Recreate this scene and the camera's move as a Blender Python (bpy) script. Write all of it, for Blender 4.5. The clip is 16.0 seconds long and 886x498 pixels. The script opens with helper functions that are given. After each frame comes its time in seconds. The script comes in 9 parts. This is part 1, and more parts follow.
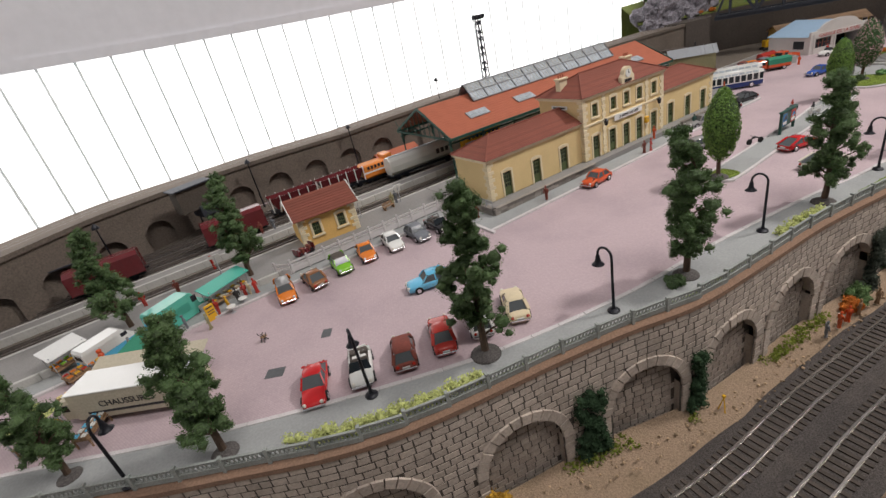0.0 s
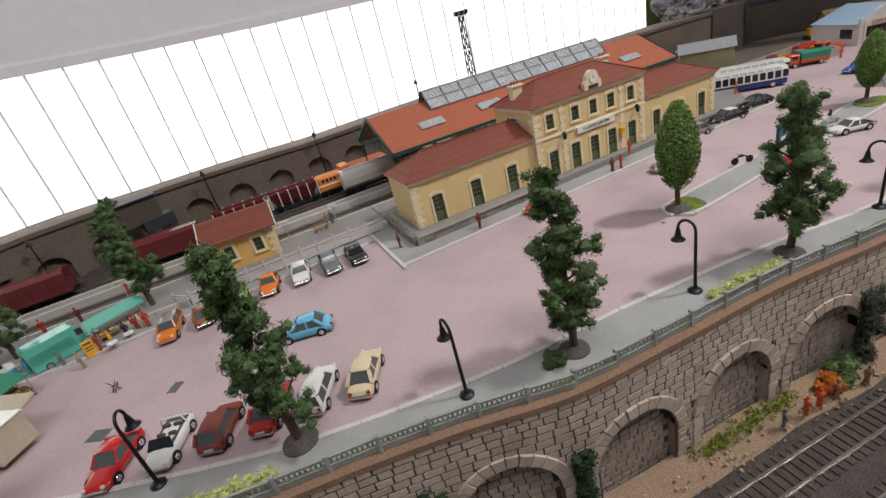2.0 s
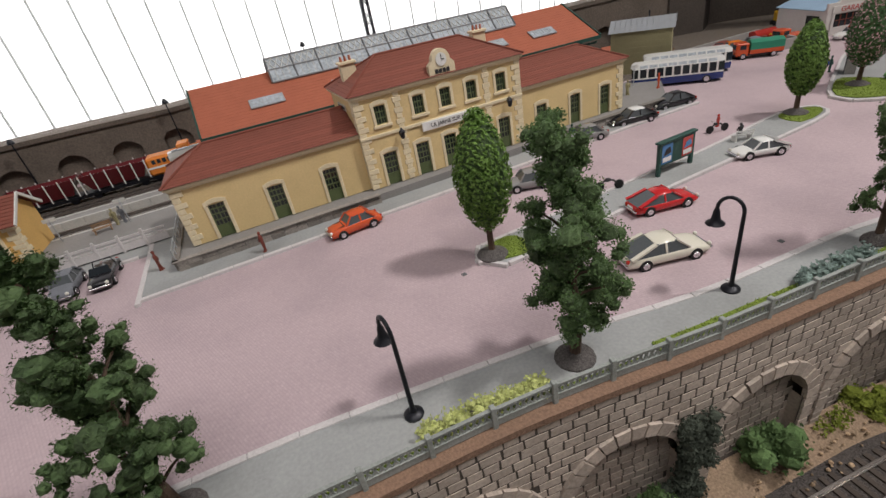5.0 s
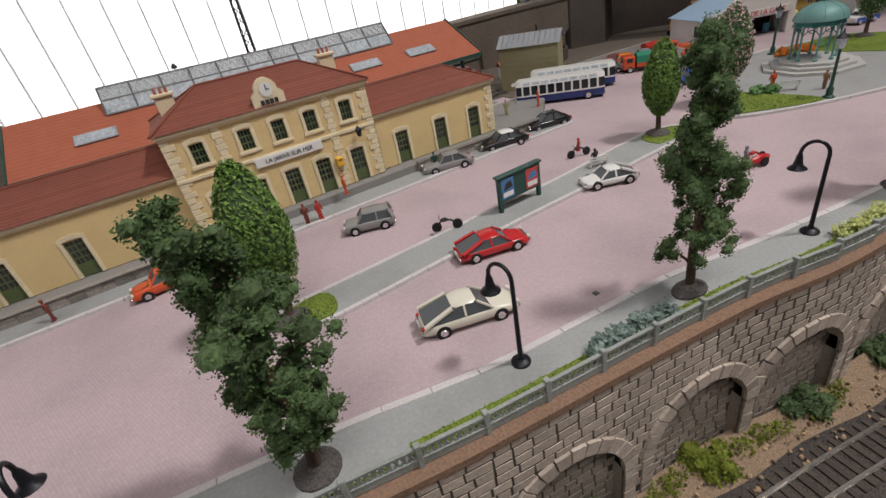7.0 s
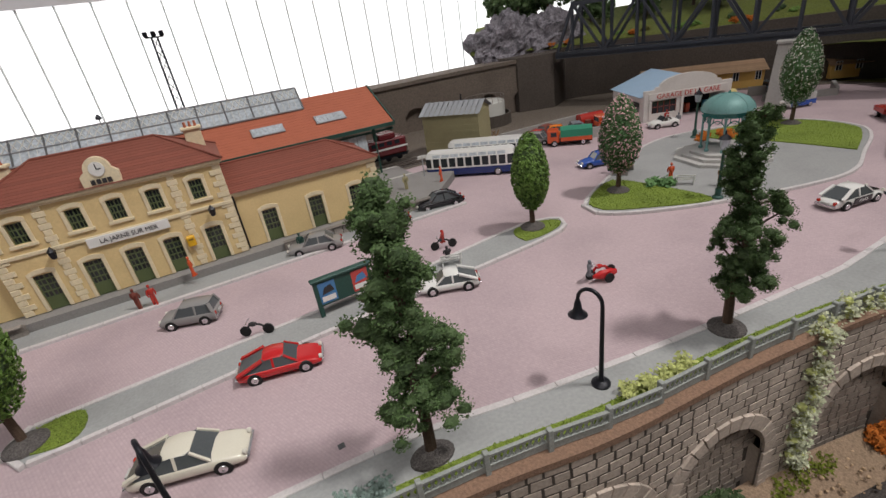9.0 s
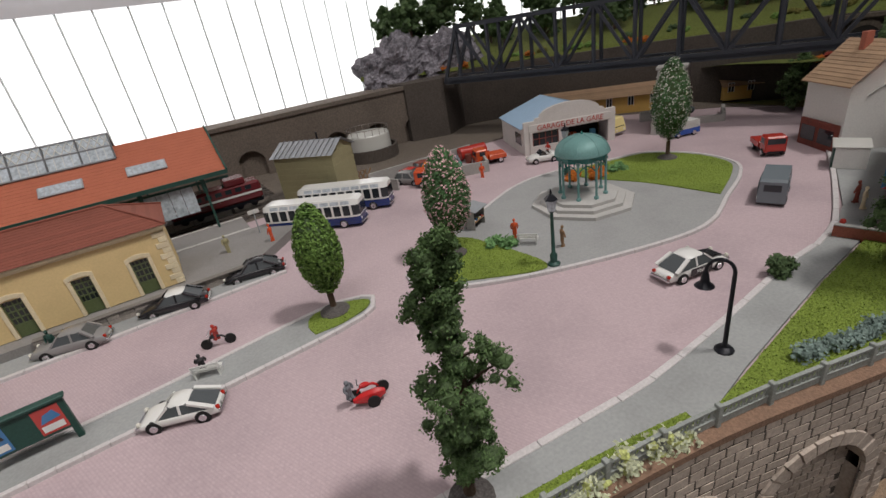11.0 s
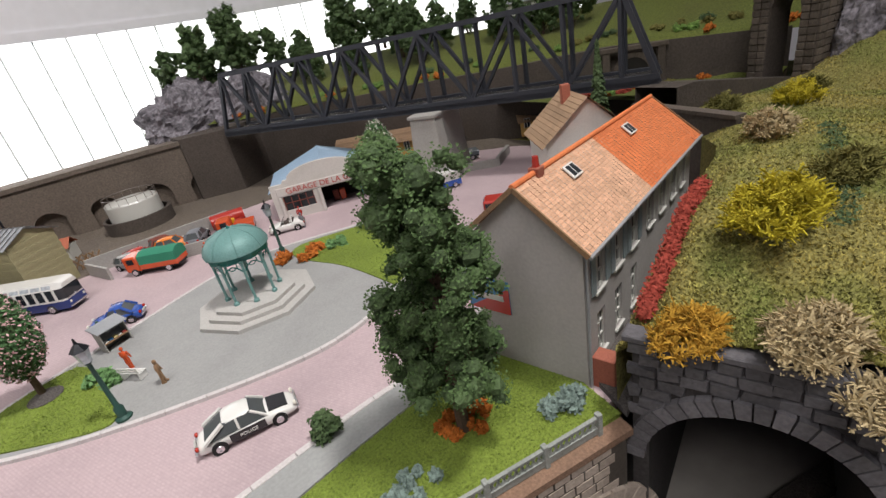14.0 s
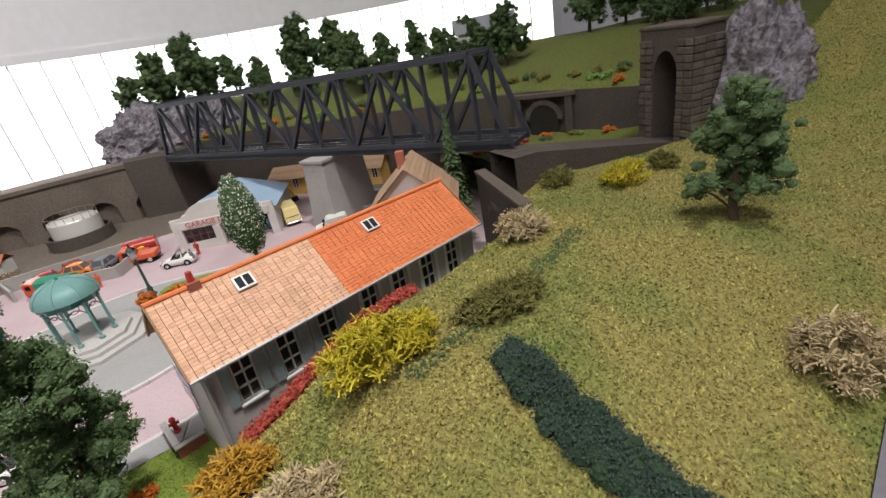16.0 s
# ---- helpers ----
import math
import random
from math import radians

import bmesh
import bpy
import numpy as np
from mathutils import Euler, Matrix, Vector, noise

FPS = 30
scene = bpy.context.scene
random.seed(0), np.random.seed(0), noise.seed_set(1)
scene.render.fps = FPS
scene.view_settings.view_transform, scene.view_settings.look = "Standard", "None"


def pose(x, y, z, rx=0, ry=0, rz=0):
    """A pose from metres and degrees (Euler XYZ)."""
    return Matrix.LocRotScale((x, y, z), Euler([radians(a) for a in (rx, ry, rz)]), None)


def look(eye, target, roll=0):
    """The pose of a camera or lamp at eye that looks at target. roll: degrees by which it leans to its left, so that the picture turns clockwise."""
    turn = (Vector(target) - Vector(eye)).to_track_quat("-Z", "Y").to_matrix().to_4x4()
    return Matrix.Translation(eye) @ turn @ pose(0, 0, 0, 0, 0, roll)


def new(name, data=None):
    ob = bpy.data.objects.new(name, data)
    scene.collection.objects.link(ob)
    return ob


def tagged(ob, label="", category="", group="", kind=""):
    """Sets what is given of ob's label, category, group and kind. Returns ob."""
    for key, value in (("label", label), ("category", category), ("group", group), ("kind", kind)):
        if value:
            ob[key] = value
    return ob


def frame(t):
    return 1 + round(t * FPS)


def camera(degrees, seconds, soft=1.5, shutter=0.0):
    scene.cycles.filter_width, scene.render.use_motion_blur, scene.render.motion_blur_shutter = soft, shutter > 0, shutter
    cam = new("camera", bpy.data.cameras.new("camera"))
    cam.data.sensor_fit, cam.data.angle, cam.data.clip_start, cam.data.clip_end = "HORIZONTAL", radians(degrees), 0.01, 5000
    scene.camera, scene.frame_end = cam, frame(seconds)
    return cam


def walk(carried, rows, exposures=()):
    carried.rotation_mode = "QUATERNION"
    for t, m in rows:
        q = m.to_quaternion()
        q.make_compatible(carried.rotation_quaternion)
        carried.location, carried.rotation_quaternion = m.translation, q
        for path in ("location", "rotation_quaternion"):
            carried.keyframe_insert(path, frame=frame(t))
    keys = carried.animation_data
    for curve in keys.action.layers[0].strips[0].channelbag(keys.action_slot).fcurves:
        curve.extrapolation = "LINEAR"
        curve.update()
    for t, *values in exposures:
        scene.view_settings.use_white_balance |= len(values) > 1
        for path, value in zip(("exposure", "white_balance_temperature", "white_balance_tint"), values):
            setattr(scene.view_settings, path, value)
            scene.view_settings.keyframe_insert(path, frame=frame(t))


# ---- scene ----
cam = camera(88.00, 16.0)
PATH = [
    (0.0, -0.2952, -0.4357, 0.2338, 63.45, 11.45, -32.80),
    (0.5, -0.2800, -0.4310, 0.2296, 63.14, 11.88, -35.06),
    (1.0, -0.2266, -0.4329, 0.2236, 63.60, 12.60, -33.07),
    (1.5, -0.1701, -0.4365, 0.2188, 64.01, 13.21, -29.55),
    (2.0, -0.1196, -0.4427, 0.2136, 63.87, 13.05, -26.17),
    (2.5, -0.0733, -0.4528, 0.2024, 63.41, 13.12, -23.46),
    (3.0, -0.0371, -0.4369, 0.1990, 61.75, 14.35, -23.42),
    (5.5, 0.1405, -0.4007, 0.1752, 59.66, 8.69, -25.56),
    (6.0, 0.1705, -0.4182, 0.1800, 59.76, 8.63, -25.71),
    (6.5, 0.1991, -0.4099, 0.1768, 59.20, 9.38, -27.66),
    (7.0, 0.2275, -0.4045, 0.1682, 59.42, 9.92, -30.52),
    (7.5, 0.2494, -0.4138, 0.1640, 60.06, 9.73, -31.43),
    (8.0, 0.3027, -0.4135, 0.1588, 61.69, 10.21, -31.16),
    (8.5, 0.3436, -0.4137, 0.1686, 62.65, 9.06, -30.81),
    (9.0, 0.3771, -0.4293, 0.1801, 63.87, 7.78, -28.21),
    (11.5, 0.5800, -0.4200, 0.1840, 64.45, 8.00, -35.80),
    (12.0, 0.6177, -0.4255, 0.1963, 64.19, 6.89, -38.50),
    (12.5, 0.6925, -0.4775, 0.1947, 64.66, 7.14, -37.26),
    (13.0, 0.7535, -0.4974, 0.1837, 64.93, 8.17, -36.39),
    (13.5, 0.7871, -0.4893, 0.1866, 64.43, 10.24, -37.49),
    (14.0, 0.8230, -0.5040, 0.1858, 63.95, 10.72, -39.35),
    (14.5, 0.8820, -0.5220, 0.1848, 63.76, 10.66, -37.02),
    (15.0, 0.9315, -0.5316, 0.1868, 64.01, 10.26, -36.12),
    (15.5, 0.9661, -0.5730, 0.2006, 63.61, 10.16, -34.93),
    (16.0, 1.0024, -0.6113, 0.2089, 64.68, 9.78, -33.11),
]
walk(cam, [(t, pose(x, y, z, rx, ry, rz)) for t, x, y, z, rx, ry, rz in PATH],
     exposures=((0.0, -0.1), (3.2, -0.25), (9.0, -0.35), (11.3, -0.4), (12.5, -0.35), (13.5, 0.0), (14.3, 0.35), (15.0, 0.5), (16.0, 0.38)))

# ---- tools: lengths below are in centimetres, the model is HO ----
U = 0.01
rnd = random.Random(7)


class Geo:
    """Collects vertices and faces in centimetres."""

    def __init__(self):
        self.v, self.f = [], []

    def add(self, verts, faces, m=None):
        n = len(self.v)
        self.v += [tuple(m @ Vector(p)) for p in verts] if m is not None else [tuple(p) for p in verts]
        self.f += [tuple(n + i for i in f) for f in faces]
        return self

    def box(self, x0, y0, z0, x1, y1, z1, m=None):
        v = [(x, y, z) for z in (z0, z1) for y in (y0, y1) for x in (x0, x1)]
        return self.add(v, [(0, 2, 3, 1), (4, 5, 7, 6), (0, 1, 5, 4), (2, 6, 7, 3), (0, 4, 6, 2), (1, 3, 7, 5)], m)

    def bevel_box(self, x0, y0, z0, x1, y1, z1, b=0.05, m=None):
        """A box with chamfered edges."""
        v, f = [], []
        xs, ys, zs = (x0, x1), (y0, y1), (z0, z1)
        idx = {}
        for i in range(2):
            for j in range(2):
                for k in range(2):
                    sx, sy, sz = 1 - 2 * i, 1 - 2 * j, 1 - 2 * k
                    for a in range(3):
                        p = [xs[i] + sx * b, ys[j] + sy * b, zs[k] + sz * b]
                        p[a] = (xs[i], ys[j], zs[k])[a]
                        idx[i, j, k, a] = len(v)
                        v.append(tuple(p))
        for a in range(3):
            o, q = (a + 1) % 3, (a + 2) % 3
            for s in range(2):
                ring = []
                for u, w in ((0, 0), (1, 0), (1, 1), (0, 1)):
                    c = [0, 0, 0]
                    c[a], c[o], c[q] = s, u, w
                    ring.append(idx[c[0], c[1], c[2], a])
                f.append(tuple(ring if s else ring[::-1]))
            for u in range(2):
                for w in range(2):
                    e = []
                    for s in range(2):
                        c = [0, 0, 0]
                        c[a], c[o], c[q] = s, u, w
                        e.append((idx[c[0], c[1], c[2], o], idx[c[0], c[1], c[2], q]))
                    r = (e[0][0], e[1][0], e[1][1], e[0][1])
                    f.append(r if u == w else r[::-1])
        for i in range(2):
            for j in range(2):
                for k in range(2):
                    r = tuple(idx[i, j, k, a] for a in range(3))
                    f.append(r if (i + j + k) % 2 else r[::-1])
        return self.add(v, f, m)

    def cyl(self, x, y, z0, z1, r0, r1=None, n=12, m=None, caps=True):
        r1 = r0 if r1 is None else r1
        v = [(x + r * math.cos(2 * math.pi * i / n), y + r * math.sin(2 * math.pi * i / n), z) for z, r in ((z0, r0), (z1, r1)) for i in range(n)]
        f = [(i, (i + 1) % n, n + (i + 1) % n, n + i) for i in range(n)]
        if caps:
            f += [tuple(range(n))[::-1], tuple(range(n, 2 * n))]
        return self.add(v, f, m)

    def lathe(self, x, y, prof, n=16, m=None):
        """prof: (radius, z) from the bottom up."""
        v = [(x + r * math.cos(2 * math.pi * i / n), y + r * math.sin(2 * math.pi * i / n), z) for r, z in prof for i in range(n)]
        f = [(k * n + i, k * n + (i + 1) % n, (k + 1) * n + (i + 1) % n, (k + 1) * n + i) for k in range(len(prof) - 1) for i in range(n)]
        f += [tuple(range(n))[::-1], tuple(range((len(prof) - 1) * n, len(prof) * n))]
        return self.add(v, f, m)

    def prism(self, pts, z0, z1, m=None):
        """An outline (x, y), anticlockwise, made upright from z0 to z1."""
        n = len(pts)
        v = [(x, y, z0) for x, y in pts] + [(x, y, z1) for x, y in pts]
        f = [tuple(range(n))[::-1], tuple(range(n, 2 * n))] + [(i, (i + 1) % n, n + (i + 1) % n, n + i) for i in range(n)]
        return self.add(v, f, m)

    def tube(self, pts, r, n=6, r1=None, caps=True):
        """A round bar along points; r tapers to r1."""
        pts = [Vector(p) for p in pts]
        r1 = r if r1 is None else r1
        v, f = [], []
        up = Vector((0, 0, 1))
        prev = None
        for k, p in enumerate(pts):
            d = (pts[min(k + 1, len(pts) - 1)] - pts[max(k - 1, 0)]).normalized()
            a = prev if prev is not None else (Vector((1, 0, 0)) if abs(d.x) < 0.8 else up)
            a = (a - d * a.dot(d)).normalized()
            prev = a
            b = d.cross(a)
            rr = r + (r1 - r) * k / max(1, len(pts) - 1)
            v += [tuple(p + (a * math.cos(2 * math.pi * i / n) + b * math.sin(2 * math.pi * i / n)) * rr) for i in range(n)]
        for k in range(len(pts) - 1):
            f += [(k * n + i, k * n + (i + 1) % n, (k + 1) * n + (i + 1) % n, (k + 1) * n + i) for i in range(n)]
        if caps:
            f += [tuple(range(n))[::-1], tuple(range((len(pts) - 1) * n, len(pts) * n))]
        return self.add(v, f)

    def beam(self, p, q, w, h):
        """A squared bar from p to q, w wide and h high."""
        p, q = Vector(p), Vector(q)
        d = (q - p).normalized()
        a = d.cross(Vector((0, 0, 1)))
        a = Vector((1, 0, 0)) if a.length < 1e-4 else a.normalized()
        b = a.cross(d)
        v = [e + a * sx * w / 2 + b * sy * h / 2 for e in (p, q) for sx, sy in ((-1, -1), (1, -1), (1, 1), (-1, 1))]
        return self.add(v, [(0, 1, 2, 3), (4, 7, 6, 5), (0, 4, 5, 1), (1, 5, 6, 2), (2, 6, 7, 3), (3, 7, 4, 0)])

    def ball(self, x, y, z, rx, ry=None, rz=None, n=10, k=6, m=None):
        ry, rz = ry or rx, rz or rx
        v = [(x, y, z - rz)] + [(x + rx * math.sin(math.pi * j / k) * math.cos(2 * math.pi * i / n), y + ry * math.sin(math.pi * j / k) * math.sin(2 * math.pi * i / n), z - rz * math.cos(math.pi * j / k)) for j in range(1, k) for i in range(n)] + [(x, y, z + rz)]
        f = [(0, 1 + (i + 1) % n, 1 + i) for i in range(n)]
        f += [(1 + j * n + i, 1 + j * n + (i + 1) % n, 1 + (j + 1) * n + (i + 1) % n, 1 + (j + 1) * n + i) for j in range(k - 2) for i in range(n)]
        e = 1 + (k - 2) * n
        f += [(e + i, e + (i + 1) % n, len(v) - 1) for i in range(n)]
        return self.add(v, f, m)

    def strip(self, rows):
        """A sheet over rows of equally many points."""
        n = len(rows[0])
        v = [p for r in rows for p in r]
        f = [(k * n + i, k * n + i + 1, (k + 1) * n + i + 1, (k + 1) * n + i) for k in range(len(rows) - 1) for i in range(n - 1)]
        return self.add(v, f)

    def mesh(self, name, material, smooth=False, angle=40):
        me = bpy.data.meshes.new(name)
        me.from_pydata([(x * U, y * U, z * U) for x, y, z in self.v], [], self.f)
        me.update()
        me.materials.append(material)
        if smooth:
            me.shade_smooth()
            me.set_sharp_from_angle(angle=radians(angle))
        return me


def at(x, y, z=0.0, rz=0.0, rx=0.0, ry=0.0):
    """A pose from centimetres and degrees."""
    return pose(x * U, y * U, z * U, rx, ry, rz)


def T(x, y, z=0.0, rz=0.0, s=1.0):
    """A turn and shift inside a Geo."""
    return Matrix.Translation((x, y, z)) @ Matrix.Rotation(radians(rz), 4, "Z") @ Matrix.Diagonal((s, s, s, 1))


def thing(name, label, category, x=0.0, y=0.0, z=0.0, rz=0.0, group="", kind=""):
    ob = new(name)
    ob.empty_display_size = 0.01
    ob.matrix_basis = at(x, y, z, rz)
    return tagged(ob, label, category, group, kind)


def part(name, geo, material, parent, label="", smooth=False, angle=40, m=None):
    ob = new(name, geo if isinstance(geo, bpy.types.Mesh) else geo.mesh(name, material, smooth, angle))
    ob.parent = parent
    if m is not None:
        ob.matrix_basis = m
    return tagged(ob, label)


def solid(name, geo, material, label, category, group="", kind="", smooth=False, m=None, angle=40):
    """A thing that is one mesh."""
    ob = new(name, geo.mesh(name, material, smooth, angle))
    if m is not None:
        ob.matrix_basis = m
    return tagged(ob, label, category, group, kind)


def curve_y(pts, x):
    """A smooth height over x from knots."""
    for (a, p), (b, q) in zip(pts, pts[1:]):
        if x <= b:
            return p + (q - p) * (x - a) / (b - a)
    return pts[-1][1]


def smooth_line(pts, step=1.0):
    """Points about step apart along a Catmull-Rom line."""
    out = []
    p = [Vector(q) for q in pts]
    p = [p[0] * 2 - p[1]] + p + [p[-1] * 2 - p[-2]]
    for i in range(1, len(p) - 2):
        n = max(1, int((p[i + 1] - p[i]).length / step))
        for k in range(n):
            t = k / n
            out.append(0.5 * (2 * p[i] + (p[i + 1] - p[i - 1]) * t + (2 * p[i - 1] - 5 * p[i] + 4 * p[i + 1] - p[i + 2]) * t * t + (3 * p[i] - p[i - 1] - 3 * p[i + 1] + p[i + 2]) * t ** 3))
    out.append(p[-2])
    return [tuple(q) for q in out]


def along(line, step, start=0.0):
    """Places every step along a line: (x, y, degrees)."""
    out, d = [], start
    run = 0.0
    for a, b in zip(line, line[1:]):
        L = math.hypot(b[0] - a[0], b[1] - a[1])
        while L > 0 and d <= run + L:
            t = (d - run) / L
            out.append((a[0] + (b[0] - a[0]) * t, a[1] + (b[1] - a[1]) * t, math.degrees(math.atan2(b[1] - a[1], b[0] - a[0]))))
            d += step
        run += L
    return out


def shifted(line, off):
    """A line moved to its left by off."""
    out = []
    for k, p in enumerate(line):
        a, b = line[max(k - 1, 0)], line[min(k + 1, len(line) - 1)]
        L = math.hypot(b[0] - a[0], b[1] - a[1]) or 1
        out.append((p[0] - (b[1] - a[1]) / L * off, p[1] + (b[0] - a[0]) / L * off))
    return out

# ---- world and light ----
world = bpy.data.worlds.new("room")
scene.world = world
world.use_nodes = True
world.node_tree.nodes["Background"].inputs[0].default_value = (0.80, 0.82, 0.86, 1)
world.node_tree.nodes["Background"].inputs[1].default_value = 0.25


def area(name, x, y, z, target, w, h, power, color=(1, 1, 1), spread=180):
    lamp = bpy.data.lights.new(name, "AREA")
    lamp.shape, lamp.size, lamp.size_y, lamp.energy, lamp.color = "RECTANGLE", w * U, h * U, power, color
    lamp.spread = radians(spread)
    ob = new(name, lamp)
    ob.matrix_basis = look((x * U, y * U, z * U), [c * U for c in target])
    return ob


# ceiling lamps of the hall, out of view
area("ceiling_lamp", 132, -80, 190, (30, -12, 0), 26, 18, 7.6, (1.0, 0.95, 0.92), 84)
area("ceiling_lamp", 0, -110, 205, (15, -15, 0), 170, 40, 31, (1.0, 0.95, 0.93))


# ---- materials ----
def material(name, color, rough=0.7, metal=0.0, vary=0.15, scale=60.0, fine=900.0, bump=0.2, spec=0.4, tint=None, coat=0.0, amount=0.5, depth=0.0006, island=0.0, piece=0.0):
    """Two scales of noise in colour, fine relief; tint: a second colour for stains; island, piece: how far joined islands or single objects differ."""
    m = bpy.data.materials.new(name)
    m.use_nodes = True
    nt = m.node_tree
    p = nt.nodes["Principled BSDF"]
    p.inputs["Roughness"].default_value, p.inputs["Metallic"].default_value = rough, metal
    p.inputs["Specular IOR Level"].default_value, p.inputs["Coat Weight"].default_value = spec, coat
    geo = nt.nodes.new("ShaderNodeNewGeometry")
    big, small = nt.nodes.new("ShaderNodeTexNoise"), nt.nodes.new("ShaderNodeTexNoise")
    for node, s in ((big, scale), (small, fine)):
        nt.links.new(geo.outputs["Position"], node.inputs["Vector"])
        node.inputs["Scale"].default_value, node.inputs["Detail"].default_value = s, 4.0
    mix = nt.nodes.new("ShaderNodeMix")
    mix.data_type = "RGBA"
    mix.inputs["A"].default_value = (*color, 1)
    mix.inputs["B"].default_value = (*(tint or [c * (1 - vary * 1.6) for c in color]), 1)
    ramp = nt.nodes.new("ShaderNodeMapRange")
    ramp.inputs["From Min"].default_value, ramp.inputs["From Max"].default_value = 0.45, 0.75
    ramp.inputs["To Max"].default_value = amount
    nt.links.new(big.outputs["Fac"], ramp.inputs["Value"])
    nt.links.new(ramp.outputs["Result"], mix.inputs["Factor"])
    hsv = nt.nodes.new("ShaderNodeHueSaturation")
    val = nt.nodes.new("ShaderNodeMapRange")
    val.inputs["From Min"].default_value, val.inputs["From Max"].default_value = 0.3, 0.7
    val.inputs["To Min"].default_value, val.inputs["To Max"].default_value = 1 - vary, 1 + vary
    nt.links.new(small.outputs["Fac"], val.inputs["Value"])
    value = val.outputs["Result"]
    for amount_, socket in ((island, geo.outputs["Random Per Island"]), (piece, None)):
        if amount_ > 0:
            if socket is None:
                socket = nt.nodes.new("ShaderNodeObjectInfo").outputs["Random"]
            r = nt.nodes.new("ShaderNodeMapRange")
            r.inputs["To Min"].default_value, r.inputs["To Max"].default_value = 1 - amount_, 1 + amount_
            nt.links.new(socket, r.inputs["Value"])
            mul = nt.nodes.new("ShaderNodeMath")
            mul.operation = "MULTIPLY"
            nt.links.new(value, mul.inputs[0])
            nt.links.new(r.outputs["Result"], mul.inputs[1])
            value = mul.outputs["Value"]
    nt.links.new(value, hsv.inputs["Value"])
    nt.links.new(mix.outputs["Result"], hsv.inputs["Color"])
    nt.links.new(hsv.outputs["Color"], p.inputs["Base Color"])
    if bump > 0:
        b = nt.nodes.new("ShaderNodeBump")
        b.inputs["Strength"].default_value, b.inputs["Distance"].default_value = bump, depth
        nt.links.new(small.outputs["Fac"], b.inputs["Height"])
        nt.links.new(b.outputs["Normal"], p.inputs["Normal"])
    return m


def glow(name, color, strength):
    m = bpy.data.materials.new(name)
    m.use_nodes = True
    p = m.node_tree.nodes["Principled BSDF"]
    p.inputs["Base Color"].default_value = (*color, 1)
    p.inputs["Emission Color"].default_value = (*color, 1)
    p.inputs["Emission Strength"].default_value = strength
    p.inputs["Roughness"].default_value = 0.8
    return m


def paint(name, color, rough=0.25, coat=0.3):
    return material(name, color, rough, 0, 0.03, 80, 1500, 0.02, 0.5, coat=coat)


